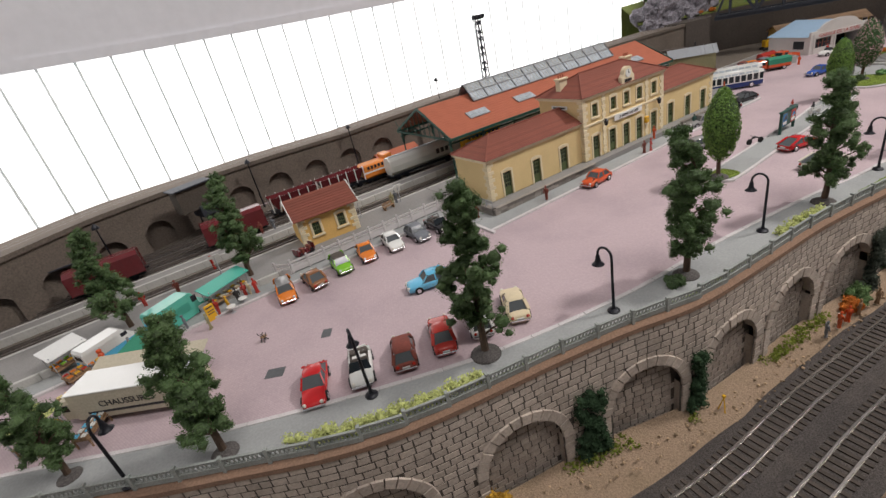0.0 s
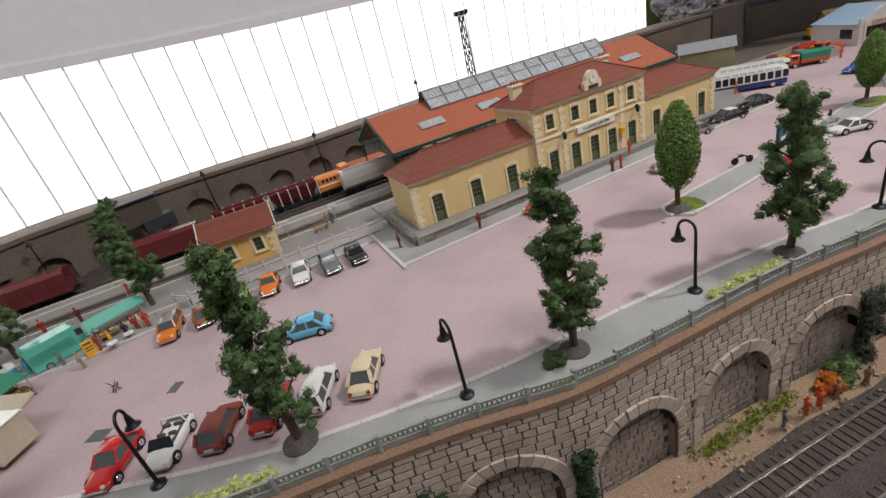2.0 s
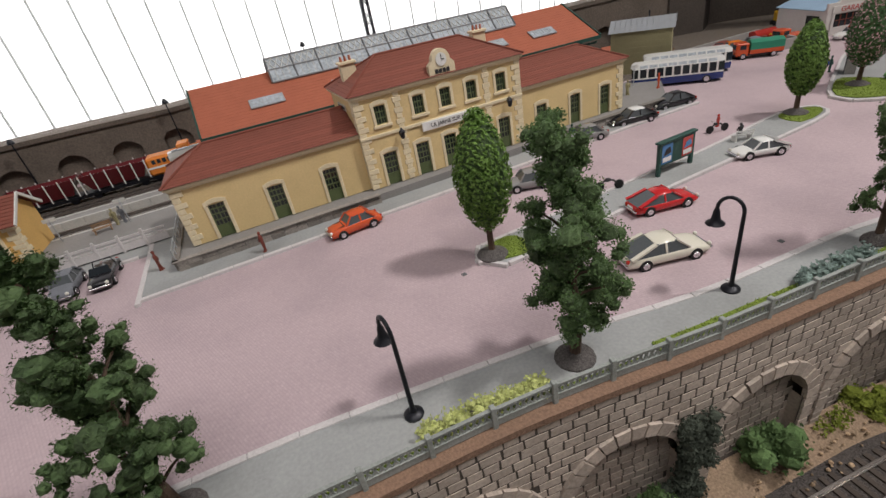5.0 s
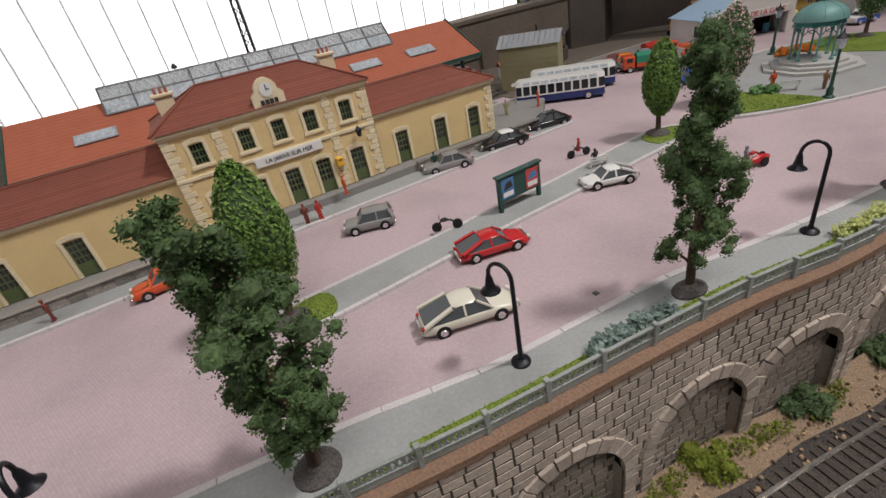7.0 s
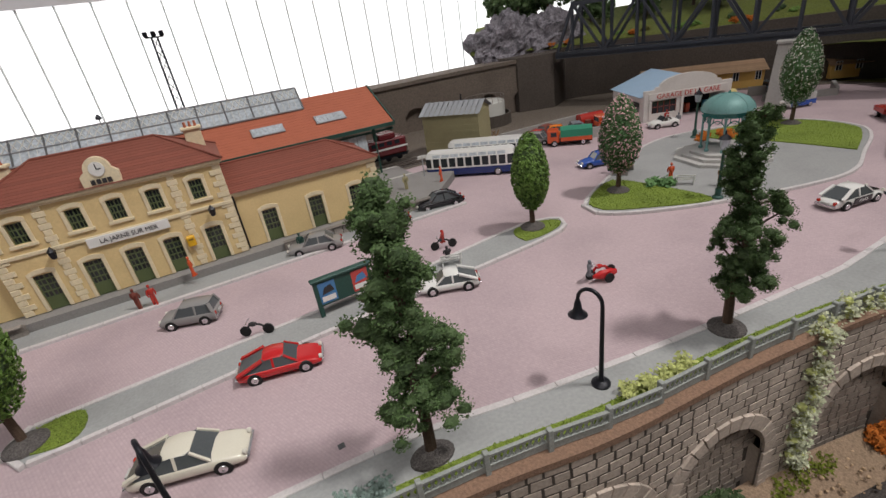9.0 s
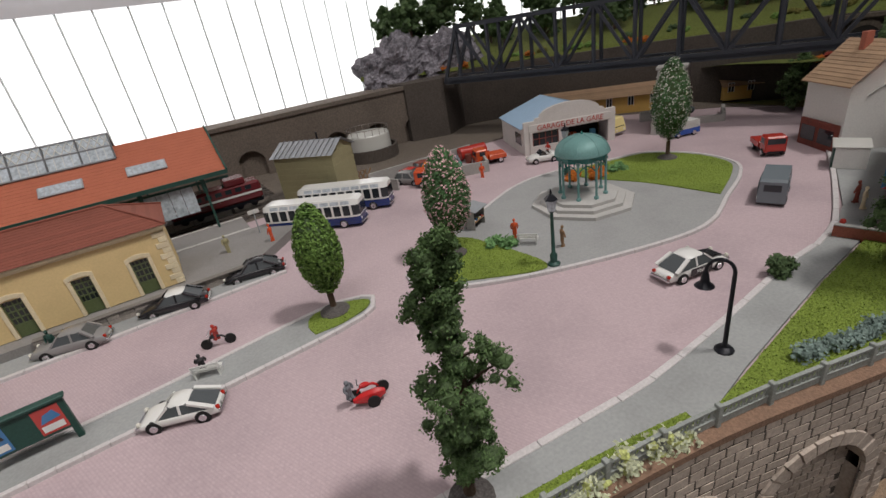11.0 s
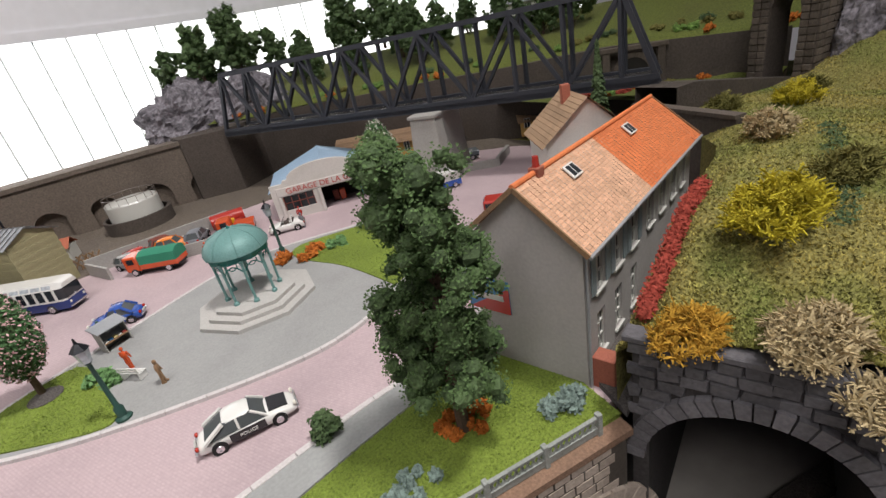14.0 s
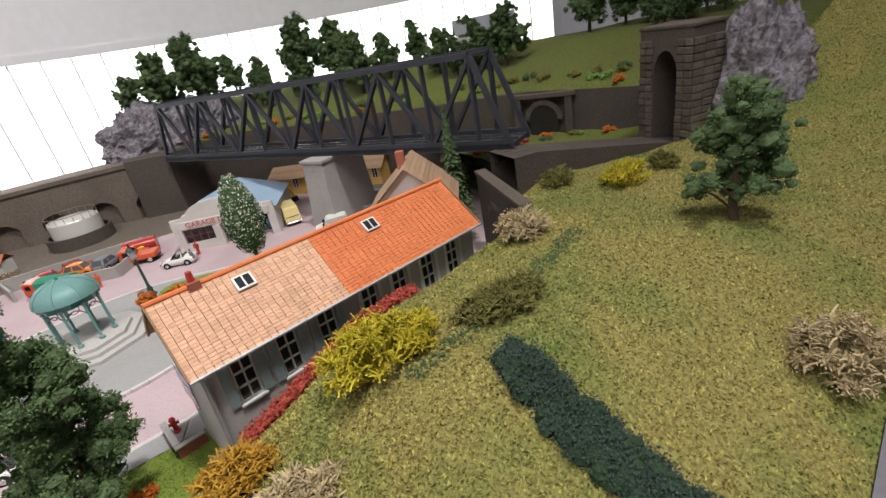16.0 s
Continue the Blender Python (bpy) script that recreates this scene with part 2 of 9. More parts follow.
M = {
    "square": material("pink_setts", (0.52, 0.41, 0.43), 0.85, vary=0.06, scale=11, fine=400, bump=0.25, tint=(0.39, 0.31, 0.33), amount=0.8, depth=0.0002),
    "pave": material("grey_pavement", (0.33, 0.34, 0.335), 0.85, vary=0.08, scale=18, fine=500, bump=0.2, tint=(0.23, 0.235, 0.23), amount=0.75, depth=0.0002),
    "kerb": material("kerb_stone", (0.60, 0.57, 0.565), 0.8, vary=0.1, scale=60, fine=700, depth=0.0002, island=0.08),
    "stone": material("retaining_stone", (0.43, 0.365, 0.31), 0.9, vary=0.15, scale=40, fine=500, bump=0.5, tint=(0.30, 0.25, 0.21), depth=0.0006, piece=0.14, island=0.14),
    "mortar": material("dark_mortar", (0.085, 0.072, 0.06), 0.95, vary=0.15, scale=60, fine=600, depth=0.0004),
    "soil": material("ochre_soil", (0.28, 0.20, 0.135), 0.95, vary=0.25, scale=40, fine=700, bump=0.8, tint=(0.20, 0.15, 0.09), depth=0.0012),
    "ballast": material("dark_ballast", (0.075, 0.065, 0.06), 0.95, vary=0.5, scale=40, fine=900, bump=1.0, tint=(0.13, 0.11, 0.095), depth=0.0015),
    "sleeper": material("dark_sleeper", (0.07, 0.055, 0.045), 0.85, vary=0.2, scale=100, fine=900, island=0.2),
    "rail": material("worn_rail", (0.46, 0.43, 0.40), 0.26, 0.95, 0.1, 100, 900, 0.05),
    "ochre": material("ochre_render", (0.68, 0.52, 0.26), 0.85, vary=0.05, scale=40, fine=600, bump=0.1, tint=(0.56, 0.42, 0.21), depth=0.0002),
    "quoin": material("pale_limestone", (0.73, 0.63, 0.43), 0.85, vary=0.08, scale=80, fine=700, bump=0.15, depth=0.0002, island=0.06),
    "roof_red": material("red_brown_tiles", (0.215, 0.068, 0.046), 0.8, vary=0.1, scale=60, fine=900, bump=0.3, depth=0.0003, island=0.1),
    "roof_orange": material("orange_tiles", (0.41, 0.125, 0.07), 0.8, vary=0.1, scale=60, fine=900, bump=0.3, depth=0.0003),
    "green_door": material("olive_green_joinery", (0.10, 0.13, 0.055), 0.5, vary=0.1),
    "glass": material("dark_window_glass", (0.02, 0.025, 0.03), 0.08, vary=0.05, bump=0.0, spec=0.6),
    "black": material("black_iron", (0.012, 0.013, 0.018), 0.4, 0.3, 0.1),
    "concrete": material("grey_concrete", (0.36, 0.35, 0.33), 0.85, vary=0.1, scale=50, fine=600),
    "dark_stone": material("soot_dark_stone", (0.082, 0.068, 0.058), 0.95, vary=0.2, scale=20, fine=400, bump=0.5, tint=(0.05, 0.042, 0.036), depth=0.001, island=0.2),
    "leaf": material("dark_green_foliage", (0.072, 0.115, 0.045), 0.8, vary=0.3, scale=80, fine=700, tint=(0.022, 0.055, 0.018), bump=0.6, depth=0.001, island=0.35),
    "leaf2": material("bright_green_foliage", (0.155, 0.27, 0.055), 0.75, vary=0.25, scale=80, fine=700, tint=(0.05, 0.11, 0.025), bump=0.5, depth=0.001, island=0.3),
    "bark": material("brown_bark", (0.10, 0.065, 0.045), 0.9, vary=0.2, scale=100, fine=900, bump=0.5),
    "grass": material("static_grass", (0.19, 0.26, 0.04), 0.95, vary=0.3, scale=20, fine=700, bump=0.9, tint=(0.09, 0.13, 0.02), depth=0.0015),
    "hill": material("olive_hill_turf", (0.25, 0.225, 0.07), 0.95, vary=0.4, scale=16, fine=600, bump=1.0, tint=(0.12, 0.165, 0.035), amount=0.8, depth=0.002),
    "cement": material("grey_cement_render", (0.42, 0.40, 0.385), 0.9, vary=0.06, scale=30, fine=500, tint=(0.34, 0.32, 0.30), depth=0.0002),
    "steel": material("blue_grey_steel", (0.042, 0.046, 0.058), 0.6, 0.2, 0.15, 60, 900),
    "white": paint("white_paint", (0.75, 0.75, 0.72)),
    "rubber": material("tyre_rubber", (0.015, 0.015, 0.015), 0.8, vary=0.1),
    "chrome": material("chrome", (0.7, 0.7, 0.72), 0.2, 1.0, 0.03, bump=0.0),
    "room": material("pale_room_wall", (0.74, 0.74, 0.77), 0.9, vary=0.03, scale=3, fine=60, bump=0.05),
    "floor": material("hall_floor", (0.30, 0.28, 0.26), 0.6, vary=0.1, scale=3, fine=60),
    "blind": glow("lit_blind", (1.0, 1.0, 1.0), 1.6),
    "blind_seam": material("blind_seam", (0.80, 0.84, 0.84), 0.8, vary=0.05),
    "zinc": material("zinc_sheet", (0.40, 0.42, 0.44), 0.5, 0.4, 0.1),
    "blue_tin": material("pale_blue_tin", (0.33, 0.47, 0.62), 0.5, 0.1, 0.08, 50, 600, 0.1),
    "teal": material("teal_iron", (0.155, 0.31, 0.295), 0.5, 0.1, 0.12),
    # unlit depth behind openings: shade put into a near-black colour
    "dark": material("painted_inner_shade", (0.02, 0.018, 0.016), 0.9, vary=0.2),
}

M.update({
    "asphalt": material("grey_asphalt", (0.25, 0.24, 0.23), 0.9, vary=0.12, scale=20, fine=900, bump=0.4, tint=(0.18, 0.17, 0.16), depth=0.0004),
    "pave2": material("worn_grey_pavement", (0.34, 0.345, 0.34), 0.85, vary=0.08, scale=30, fine=700, bump=0.2, tint=(0.27, 0.27, 0.27), depth=0.0002, piece=0.06),
    "yard": material("brown_yard_ballast", (0.15, 0.125, 0.10), 0.95, vary=0.4, scale=25, fine=800, bump=0.9, tint=(0.13, 0.11, 0.095), amount=0.8, depth=0.0012),
    "pit": material("dark_track_ballast", (0.105, 0.095, 0.09), 0.95, vary=0.4, scale=40, fine=900, bump=0.9, tint=(0.07, 0.062, 0.06), depth=0.0012),
    "platform_edge": material("pale_platform_edge", (0.50, 0.49, 0.46), 0.85, vary=0.1, scale=60, fine=700),
    "step": material("pale_step_stone", (0.46, 0.45, 0.43), 0.85, vary=0.08, scale=60, fine=700, depth=0.0002),
    "ledge": material("red_earth_ledge", (0.25, 0.155, 0.105), 0.95, vary=0.2, scale=60, fine=700, bump=0.7, tint=(0.20, 0.13, 0.09), depth=0.0008),
    "soil_stone": material("loose_soil_stone", (0.38, 0.27, 0.17), 0.95, vary=0.2, scale=80, fine=900, island=0.45),
    "rubble": material("grey_rubble", (0.26, 0.235, 0.21), 0.95, vary=0.2, scale=50, fine=700, bump=0.6, island=0.3),
    "dark_stone2": material("brown_soot_stone", (0.105, 0.086, 0.07), 0.95, vary=0.2, scale=20, fine=400, bump=0.5, tint=(0.085, 0.07, 0.06), depth=0.001, island=0.25, piece=0.15),
    "portal_dark": material("dark_portal_core", (0.055, 0.05, 0.05), 0.95, vary=0.25, scale=20, fine=400, bump=0.5, depth=0.001, island=0.2),
    "portal_stone": material("blue_grey_portal_stone", (0.13, 0.125, 0.135), 0.9, vary=0.2, scale=30, fine=500, bump=0.5, tint=(0.08, 0.078, 0.085), depth=0.0008, island=0.25, piece=0.2),
    "rock": material("grey_violet_rock", (0.24, 0.225, 0.25), 0.9, vary=0.45, scale=70, fine=240, bump=1.0, tint=(0.03, 0.029, 0.034), amount=0.9, depth=0.003),
    "far_hill": material("far_meadow", (0.12, 0.145, 0.03), 0.95, vary=0.3, scale=12, fine=400, bump=0.8, tint=(0.10, 0.10, 0.03), depth=0.002),
    "rail_dull": material("dull_rail", (0.24, 0.21, 0.19), 0.45, 0.6, 0.15, 100, 900, 0.05),
    "fence": material("grey_green_railing", (0.31, 0.33, 0.31), 0.8, vary=0.15, scale=60, fine=800, tint=(0.16, 0.18, 0.16)),
    "brick": material("red_brick", (0.36, 0.12, 0.08), 0.9, vary=0.15, scale=60, fine=900, piece=0.15),
    "tile_orange": material("bright_orange_tiles", (0.70, 0.21, 0.075), 0.8, vary=0.1, scale=40, fine=900, bump=0.3, tint=(0.55, 0.13, 0.045), depth=0.0003, island=0.1, piece=0.08),
    "tile_brown": material("pale_brown_tiles", (0.60, 0.36, 0.235), 0.85, vary=0.12, scale=50, fine=900, bump=0.3, tint=(0.42, 0.27, 0.17), depth=0.0003, island=0.12, piece=0.1),
    "roof_brown": material("brown_slates", (0.36, 0.24, 0.15), 0.85, vary=0.15, scale=50, fine=900, bump=0.3, tint=(0.25, 0.17, 0.11), depth=0.0003, island=0.15),
    "back_stone": material("weathered_brown_stone", (0.15, 0.122, 0.10), 0.95, vary=0.2, scale=20, fine=400, bump=0.5, tint=(0.085, 0.07, 0.058), depth=0.001),
    "slate": material("blue_grey_slate", (0.17, 0.18, 0.20), 0.7, vary=0.12, scale=50, fine=800, island=0.12),
    "garage_white": material("off_white_render", (0.62, 0.59, 0.56), 0.85, vary=0.06, scale=30, fine=600, bump=0.1, tint=(0.48, 0.45, 0.42), depth=0.0002),
    "white_wall": material("white_render", (0.68, 0.67, 0.64), 0.85, vary=0.05, scale=30, fine=600, bump=0.1, depth=0.0002),
    "yellow_wall": material("yellow_render", (0.70, 0.44, 0.13), 0.85, vary=0.06, scale=40, fine=600, bump=0.1, tint=(0.58, 0.36, 0.11), depth=0.0002),
    "ochre_bright": material("warm_ochre_render", (0.72, 0.45, 0.15), 0.85, vary=0.06, scale=40, fine=600, bump=0.1, tint=(0.60, 0.37, 0.13), depth=0.0002),
    "cream": material("cream_render", (0.66, 0.56, 0.38), 0.8, vary=0.06, scale=50, fine=600, bump=0.1, depth=0.0002),
    "cream_dull": material("dull_cream_board", (0.50, 0.45, 0.34), 0.8, vary=0.1, scale=50, fine=600, bump=0.1),
    "interior": material("dim_interior", (0.09, 0.075, 0.065), 0.9, vary=0.2, scale=30, fine=400),
    "wood": material("brown_timber", (0.27, 0.165, 0.09), 0.8, vary=0.2, scale=80, fine=900, island=0.15),
    "dark_wood": material("dark_timber", (0.075, 0.052, 0.04), 0.8, vary=0.2, scale=80, fine=900, island=0.15),
    "olive_board": material("olive_cream_boards", (0.33, 0.30, 0.17), 0.85, vary=0.1, scale=60, fine=700, island=0.08),
    "shutter": material("grey_blue_shutter", (0.24, 0.29, 0.30), 0.75, vary=0.12, scale=60, fine=700),
    "plate": material("pale_plate", (0.5, 0.5, 0.48), 0.7, 0.2, 0.15),
    "iron_green": material("dark_green_iron", (0.025, 0.075, 0.06), 0.5, 0.1, 0.12),
    "iron_grey": material("grey_iron", (0.12, 0.125, 0.13), 0.6, 0.3, 0.15),
    "rust_red": material("rusty_red_iron", (0.20, 0.05, 0.035), 0.75, vary=0.2, scale=60, fine=700, tint=(0.11, 0.04, 0.03)),
    "canvas": material("grey_canvas", (0.42, 0.41, 0.37), 0.9, vary=0.1, scale=60, fine=900),
    "cloth_white": material("white_cloth", (0.72, 0.72, 0.70), 0.9, vary=0.05, scale=60, fine=900),
    "canopy_green": material("green_canvas", (0.035, 0.23, 0.14), 0.85, vary=0.1, scale=60, fine=900),
    "skyglass": material("grey_roof_glass", (0.46, 0.51, 0.55), 0.15, vary=0.25, scale=60, fine=300, bump=0.02, spec=0.6),
    "lamp_glass": material("milky_lamp_glass", (0.70, 0.68, 0.60), 0.3, vary=0.03, bump=0.0),
    # grey lifted above the window glass: reflections put into the base colour
    "car_glass": material("car_glass", (0.09, 0.10, 0.105), 0.06, vary=0.05, bump=0.0, spec=0.6),
    "ink": material("dark_ink", (0.035, 0.033, 0.035), 0.7, vary=0.1, bump=0.05),
    "pale_wood": material("pale_varnished_wood", (0.55, 0.40, 0.24), 0.45, vary=0.08, scale=12, fine=200, bump=0.1),
    "fascia": material("grey_board_edge", (0.16, 0.16, 0.18), 0.5, vary=0.06, scale=20, fine=300),
    "grass_blade": material("grass_tufts", (0.20, 0.27, 0.045), 0.9, vary=0.15, scale=20, fine=400, bump=0.0, tint=(0.10, 0.15, 0.02), island=0.4),
    "hill_blade": material("olive_turf_tufts", (0.35, 0.30, 0.085), 0.9, vary=0.2, scale=16, fine=400, bump=0.0, tint=(0.12, 0.205, 0.05), amount=1.0, island=0.6),
    "white_leaf": material("white_blossom_hedge", (0.55, 0.58, 0.40), 0.85, vary=0.2, bump=0.3, island=0.2),
    "lime_leaf": material("yellow_green_foliage", (0.48, 0.52, 0.19), 0.85, vary=0.2, bump=0.3, island=0.25),
})
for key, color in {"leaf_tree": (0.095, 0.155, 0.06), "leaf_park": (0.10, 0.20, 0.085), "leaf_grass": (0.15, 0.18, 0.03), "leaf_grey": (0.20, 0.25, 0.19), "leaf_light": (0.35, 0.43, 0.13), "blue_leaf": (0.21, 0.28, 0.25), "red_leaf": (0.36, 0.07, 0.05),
                   "autumn": (0.48, 0.15, 0.03), "autumn_gold": (0.47, 0.27, 0.04), "blossom": (0.66, 0.66, 0.58), "blossom_pink": (0.70, 0.45, 0.46), "cabbage": (0.16, 0.30, 0.12),
                   "ivy": (0.03, 0.055, 0.028), "ivy_grey": (0.055, 0.065, 0.05), "ivy_teal": (0.05, 0.075, 0.062), "moss_cream": (0.47, 0.38, 0.22), "moss_olive": (0.17, 0.16, 0.05), "moss_yellow": (0.46, 0.39, 0.035)}.items():
    M[key] = material(key + "_foliage", color, 0.9, vary=0.2, scale=80, fine=700, spec=0.12, tint=[c * 0.55 for c in color], bump=0.5, depth=0.0008, island=0.3)
for key, color in {"black_car": (0.014, 0.014, 0.017), "blue": (0.03, 0.09, 0.38), "navy": (0.014, 0.035, 0.17), "brown_car": (0.26, 0.11, 0.045), "orange_car": (0.72, 0.20, 0.02), "orange_red": (0.62, 0.09, 0.025), "orange_rust": (0.70, 0.22, 0.035),
                   "red": (0.52, 0.018, 0.02), "red2": (0.42, 0.035, 0.025), "maroon": (0.13, 0.018, 0.022), "mint": (0.10, 0.46, 0.36), "lime": (0.20, 0.52, 0.02), "turquoise": (0.10, 0.42, 0.62), "teal_dark": (0.02, 0.17, 0.15),
                   "sky": (0.14, 0.48, 0.70), "van_grey": (0.16, 0.19, 0.21), "white_dull": (0.60, 0.60, 0.56), "cream_white": (0.70, 0.67, 0.56), "yellow": (0.75, 0.42, 0.02), "yellow_pale": (0.74, 0.62, 0.28), "silver": (0.26, 0.255, 0.25),
                   "tail": (0.4, 0.02, 0.01), "poster_blue": (0.06, 0.20, 0.42), "poster_red": (0.50, 0.06, 0.05)}.items():
    M[key] = paint(key + "_paint", color)


def setts(m, width, height, angle, joint, strength):
    """Rows of small setts: joints darken slightly and sink."""
    nt = m.node_tree
    p = nt.nodes["Principled BSDF"]
    geo, turn, br = nt.nodes.new("ShaderNodeNewGeometry"), nt.nodes.new("ShaderNodeMapping"), nt.nodes.new("ShaderNodeTexBrick")
    turn.inputs["Rotation"].default_value = (0, 0, radians(angle))
    br.inputs["Scale"].default_value, br.inputs["Brick Width"].default_value, br.inputs["Row Height"].default_value = 100.0, width, height
    br.inputs["Mortar Size"].default_value, br.inputs["Mortar Smooth"].default_value = 0.045, 0.4
    br.inputs["Color1"].default_value, br.inputs["Color2"].default_value, br.inputs["Mortar"].default_value = (1, 1, 1, 1), (0.93, 0.92, 0.92, 1), (joint, joint, joint, 1)
    nt.links.new(geo.outputs["Position"], turn.inputs["Vector"])
    nt.links.new(turn.outputs["Vector"], br.inputs["Vector"])
    mul = nt.nodes.new("ShaderNodeMix")
    mul.data_type, mul.blend_type = "RGBA", "MULTIPLY"
    mul.inputs["Factor"].default_value = 1.0
    nt.links.new(p.inputs["Base Color"].links[0].from_socket, mul.inputs["A"])
    nt.links.new(br.outputs["Color"], mul.inputs["B"])
    nt.links.new(mul.outputs["Result"], p.inputs["Base Color"])
    b = nt.nodes.new("ShaderNodeBump")
    b.inputs["Strength"].default_value, b.inputs["Distance"].default_value, b.invert = strength, 0.0003, True
    nt.links.new(br.outputs["Fac"], b.inputs["Height"])
    nt.links.new(p.inputs["Normal"].links[0].from_socket, b.inputs["Normal"])
    nt.links.new(b.outputs["Normal"], p.inputs["Normal"])


setts(M["square"], 0.34, 0.17, 68, 0.91, 0.25)

# ---- plan ----
LOW = -12.0
FENCE = [p[:2] for p in smooth_line([(-73.8, 5.3, 0), (-49.5, -7.4, 0), (-36.1, -14.9, 0), (-25.3, -20.3, 0), (-11.9, -23.1, 0), (-6.2, -24.4, 0), (0.3, -26.2, 0), (7.9, -26.8, 0), (15.9, -27.2, 0), (21.3, -27.8, 0), (27.5, -28.7, 0), (35.7, -29.5, 0), (43.7, -30.4, 0), (50.1, -31.6, 0), (60.1, -32.5, 0), (70.7, -34.3, 0), (83.9, -38.0, 0), (96.9, -41.1, 0)], 1.0)]
FACE = shifted(FENCE, -0.55)
KERB = [p[:2] for p in smooth_line([(-73.8, 8.7, 0), (-49.9, -3.3, 0), (-34.5, -11.7, 0), (-20.9, -17.6, 0), (-12.6, -20.2, 0), (-1.8, -22.1, 0), (9.1, -22.8, 0), (22.2, -24.4, 0), (31.1, -26.0, 0), (41.7, -26.8, 0), (48.5, -28.0, 0), (56.9, -29.3, 0), (69.0, -30.7, 0), (72.1, -30.9, 0), (78.4, -30.7, 0), (87.4, -30.1, 0), (93.9, -30.0, 0), (100.5, -28.1, 0), (115.7, -21.6, 0), (127.2, -14.6, 0)], 1.0)]

# the square
g = Geo()
g.prism([*shifted(FENCE, 0.2), (97.1, -40.1), (113.0, -38.1), (124.7, -31.2), (135.6, -13.4), (135.6, 66.0), (-71.9, 61.8)], -1.0, 0.0)
solid("ground", g, M["square"], "pale pink paved station square", "ground", kind="structure")

# earth yard behind the garage and under the bridge
g = Geo().prism([(64.2, 15.5), (78.7, 16.3), (93.5, 20.1), (108.3, 19.2), (114.3, 22.5), (122.9, 12.4), (133.0, -0.6), (135.8, -8.1), (135.5, 65.1), (66.0, 62.6)], 0.0, 0.06)
solid("yard_earth", g, M["yard"], "dark brown earth behind the garage", "ground", kind="structure")
g = Geo().prism([(135.6, -13.4), (135.4, -21.4), (159.0, -29.4), (192.7, -43.6), (206.1, 59.2), (135.6, 73.5)], -6.0, -0.5)
solid("valley_ground", g, M["hill"], "dull green valley floor beyond the bridge", "ground", kind="structure")

# pavement between kerb and railing
g = Geo()
near = [p for p in KERB if p[0] < 92.1]
g.prism([*[p for p in shifted(FENCE, 0.05) if p[0] < 71.3], (75.8, -33.5), (86.8, -32.4), (94.6, -31.9), (95.3, -29.6), *near[::-1]], -0.2, 0.2)
solid("pavement", g, M["pave"], "grey pavement along the railing", "pavement", kind="structure")
g = Geo().prism([(94.8, -31.8), (99.3, -31.4), (118.6, -26.1), (126.7, -16.9), (115.5, -22.2), (100.2, -28.7), (95.5, -29.9)], -0.2, 0.2)
solid("pavement_house", g, M["pave"], "grey pavement before the terraced houses", "pavement", kind="structure")

# kerb stones
kerb = thing("kerb", "pale kerb stones edging the pavement", "kerb", kind="structure")
stone = Geo().bevel_box(-1.22, -0.2, -0.1, 1.22, 0.2, 0.27, 0.03).mesh("kerb_stone", M["kerb"])
for x, y, a in along(KERB, 2.48, 3.0):
    part("kerb_stone", stone, None, kerb, m=at(x, y, 0, a))

# turf strips and lawn behind the railing
def turf_blades(geo, pts, n, h=0.12):
    """Short blades scattered inside a polygon."""
    xs, ys = [p[0] for p in pts], [p[1] for p in pts]
    made = 0
    while made < n:
        x, y = rnd.uniform(min(xs), max(xs)), rnd.uniform(min(ys), max(ys))
        inside = False
        for (ax, ay), (bx, by) in zip(pts, pts[1:] + pts[:1]):
            if (ay > y) != (by > y) and x < (bx - ax) * (y - ay) / (by - ay) + ax:
                inside = not inside
        if not inside:
            continue
        a = rnd.uniform(0, 6.3)
        c, s = 0.05 * math.cos(a), 0.05 * math.sin(a)
        z = geo.top(x, y) if hasattr(geo, "top") else geo.level
        hh = h * rnd.uniform(0.5, 1.2)
        geo.add([(x - c, y - s, z), (x + c, y + s, z), (x + rnd.uniform(-.12, .12), y + rnd.uniform(-.12, .12), z + hh)], [(0, 1, 2)])
        made += 1


def lawn(name, pts, z0, z1, label, blades, mat="grass"):
    g = Geo().prism(pts, z0, z1)
    ob = solid(name, g, M[mat], label, "lawn", kind="structure")
    b = Geo()
    b.level = z1 - 0.02
    turf_blades(b, pts, blades)
    part("grass_blades", b, M["grass_blade"], ob)["kind"] = "stuff"
    return ob


strip = [p for p in FENCE if 24.8 < p[0] < 70.7]
lawn("verge", [*shifted(strip, 0.15), *shifted(strip, 1.0)[::-1]], 0, 0.3, "narrow green grass verge at the railing", 3500)
strip = [p for p in FENCE if -28.6 < p[0] < 24.8]
lawn("verge", [*shifted(strip, 0.12), *shifted(strip, 0.42)[::-1]], 0, 0.26, "thin mossy verge at the foot of the railing", 1200)
lawn("garden", [*[p for p in shifted(FENCE, 0.15) if p[0] > 70.1], (99.0, -32.3), (94.7, -32.1), (86.7, -32.6), (75.7, -33.7)], 0, 0.28, "sloping green lawn beside the grey house", 9000)

# retaining wall: mortar core with blind arches, squared stones, arch rings
ARCH = [-48.0, -37.6, -27.0, -15.8, -4.7, 4.6, 13.9, 23.0, 32.1, 41.1, 48.8, 57.7, 68.7, 78.0, 86.7, 94.4]
R_IN, SPRING = 3.45, -7.7
run = [0.0]
for a, b in zip(FACE, FACE[1:]):
    run.append(run[-1] + math.hypot(b[0] - a[0], b[1] - a[1]))


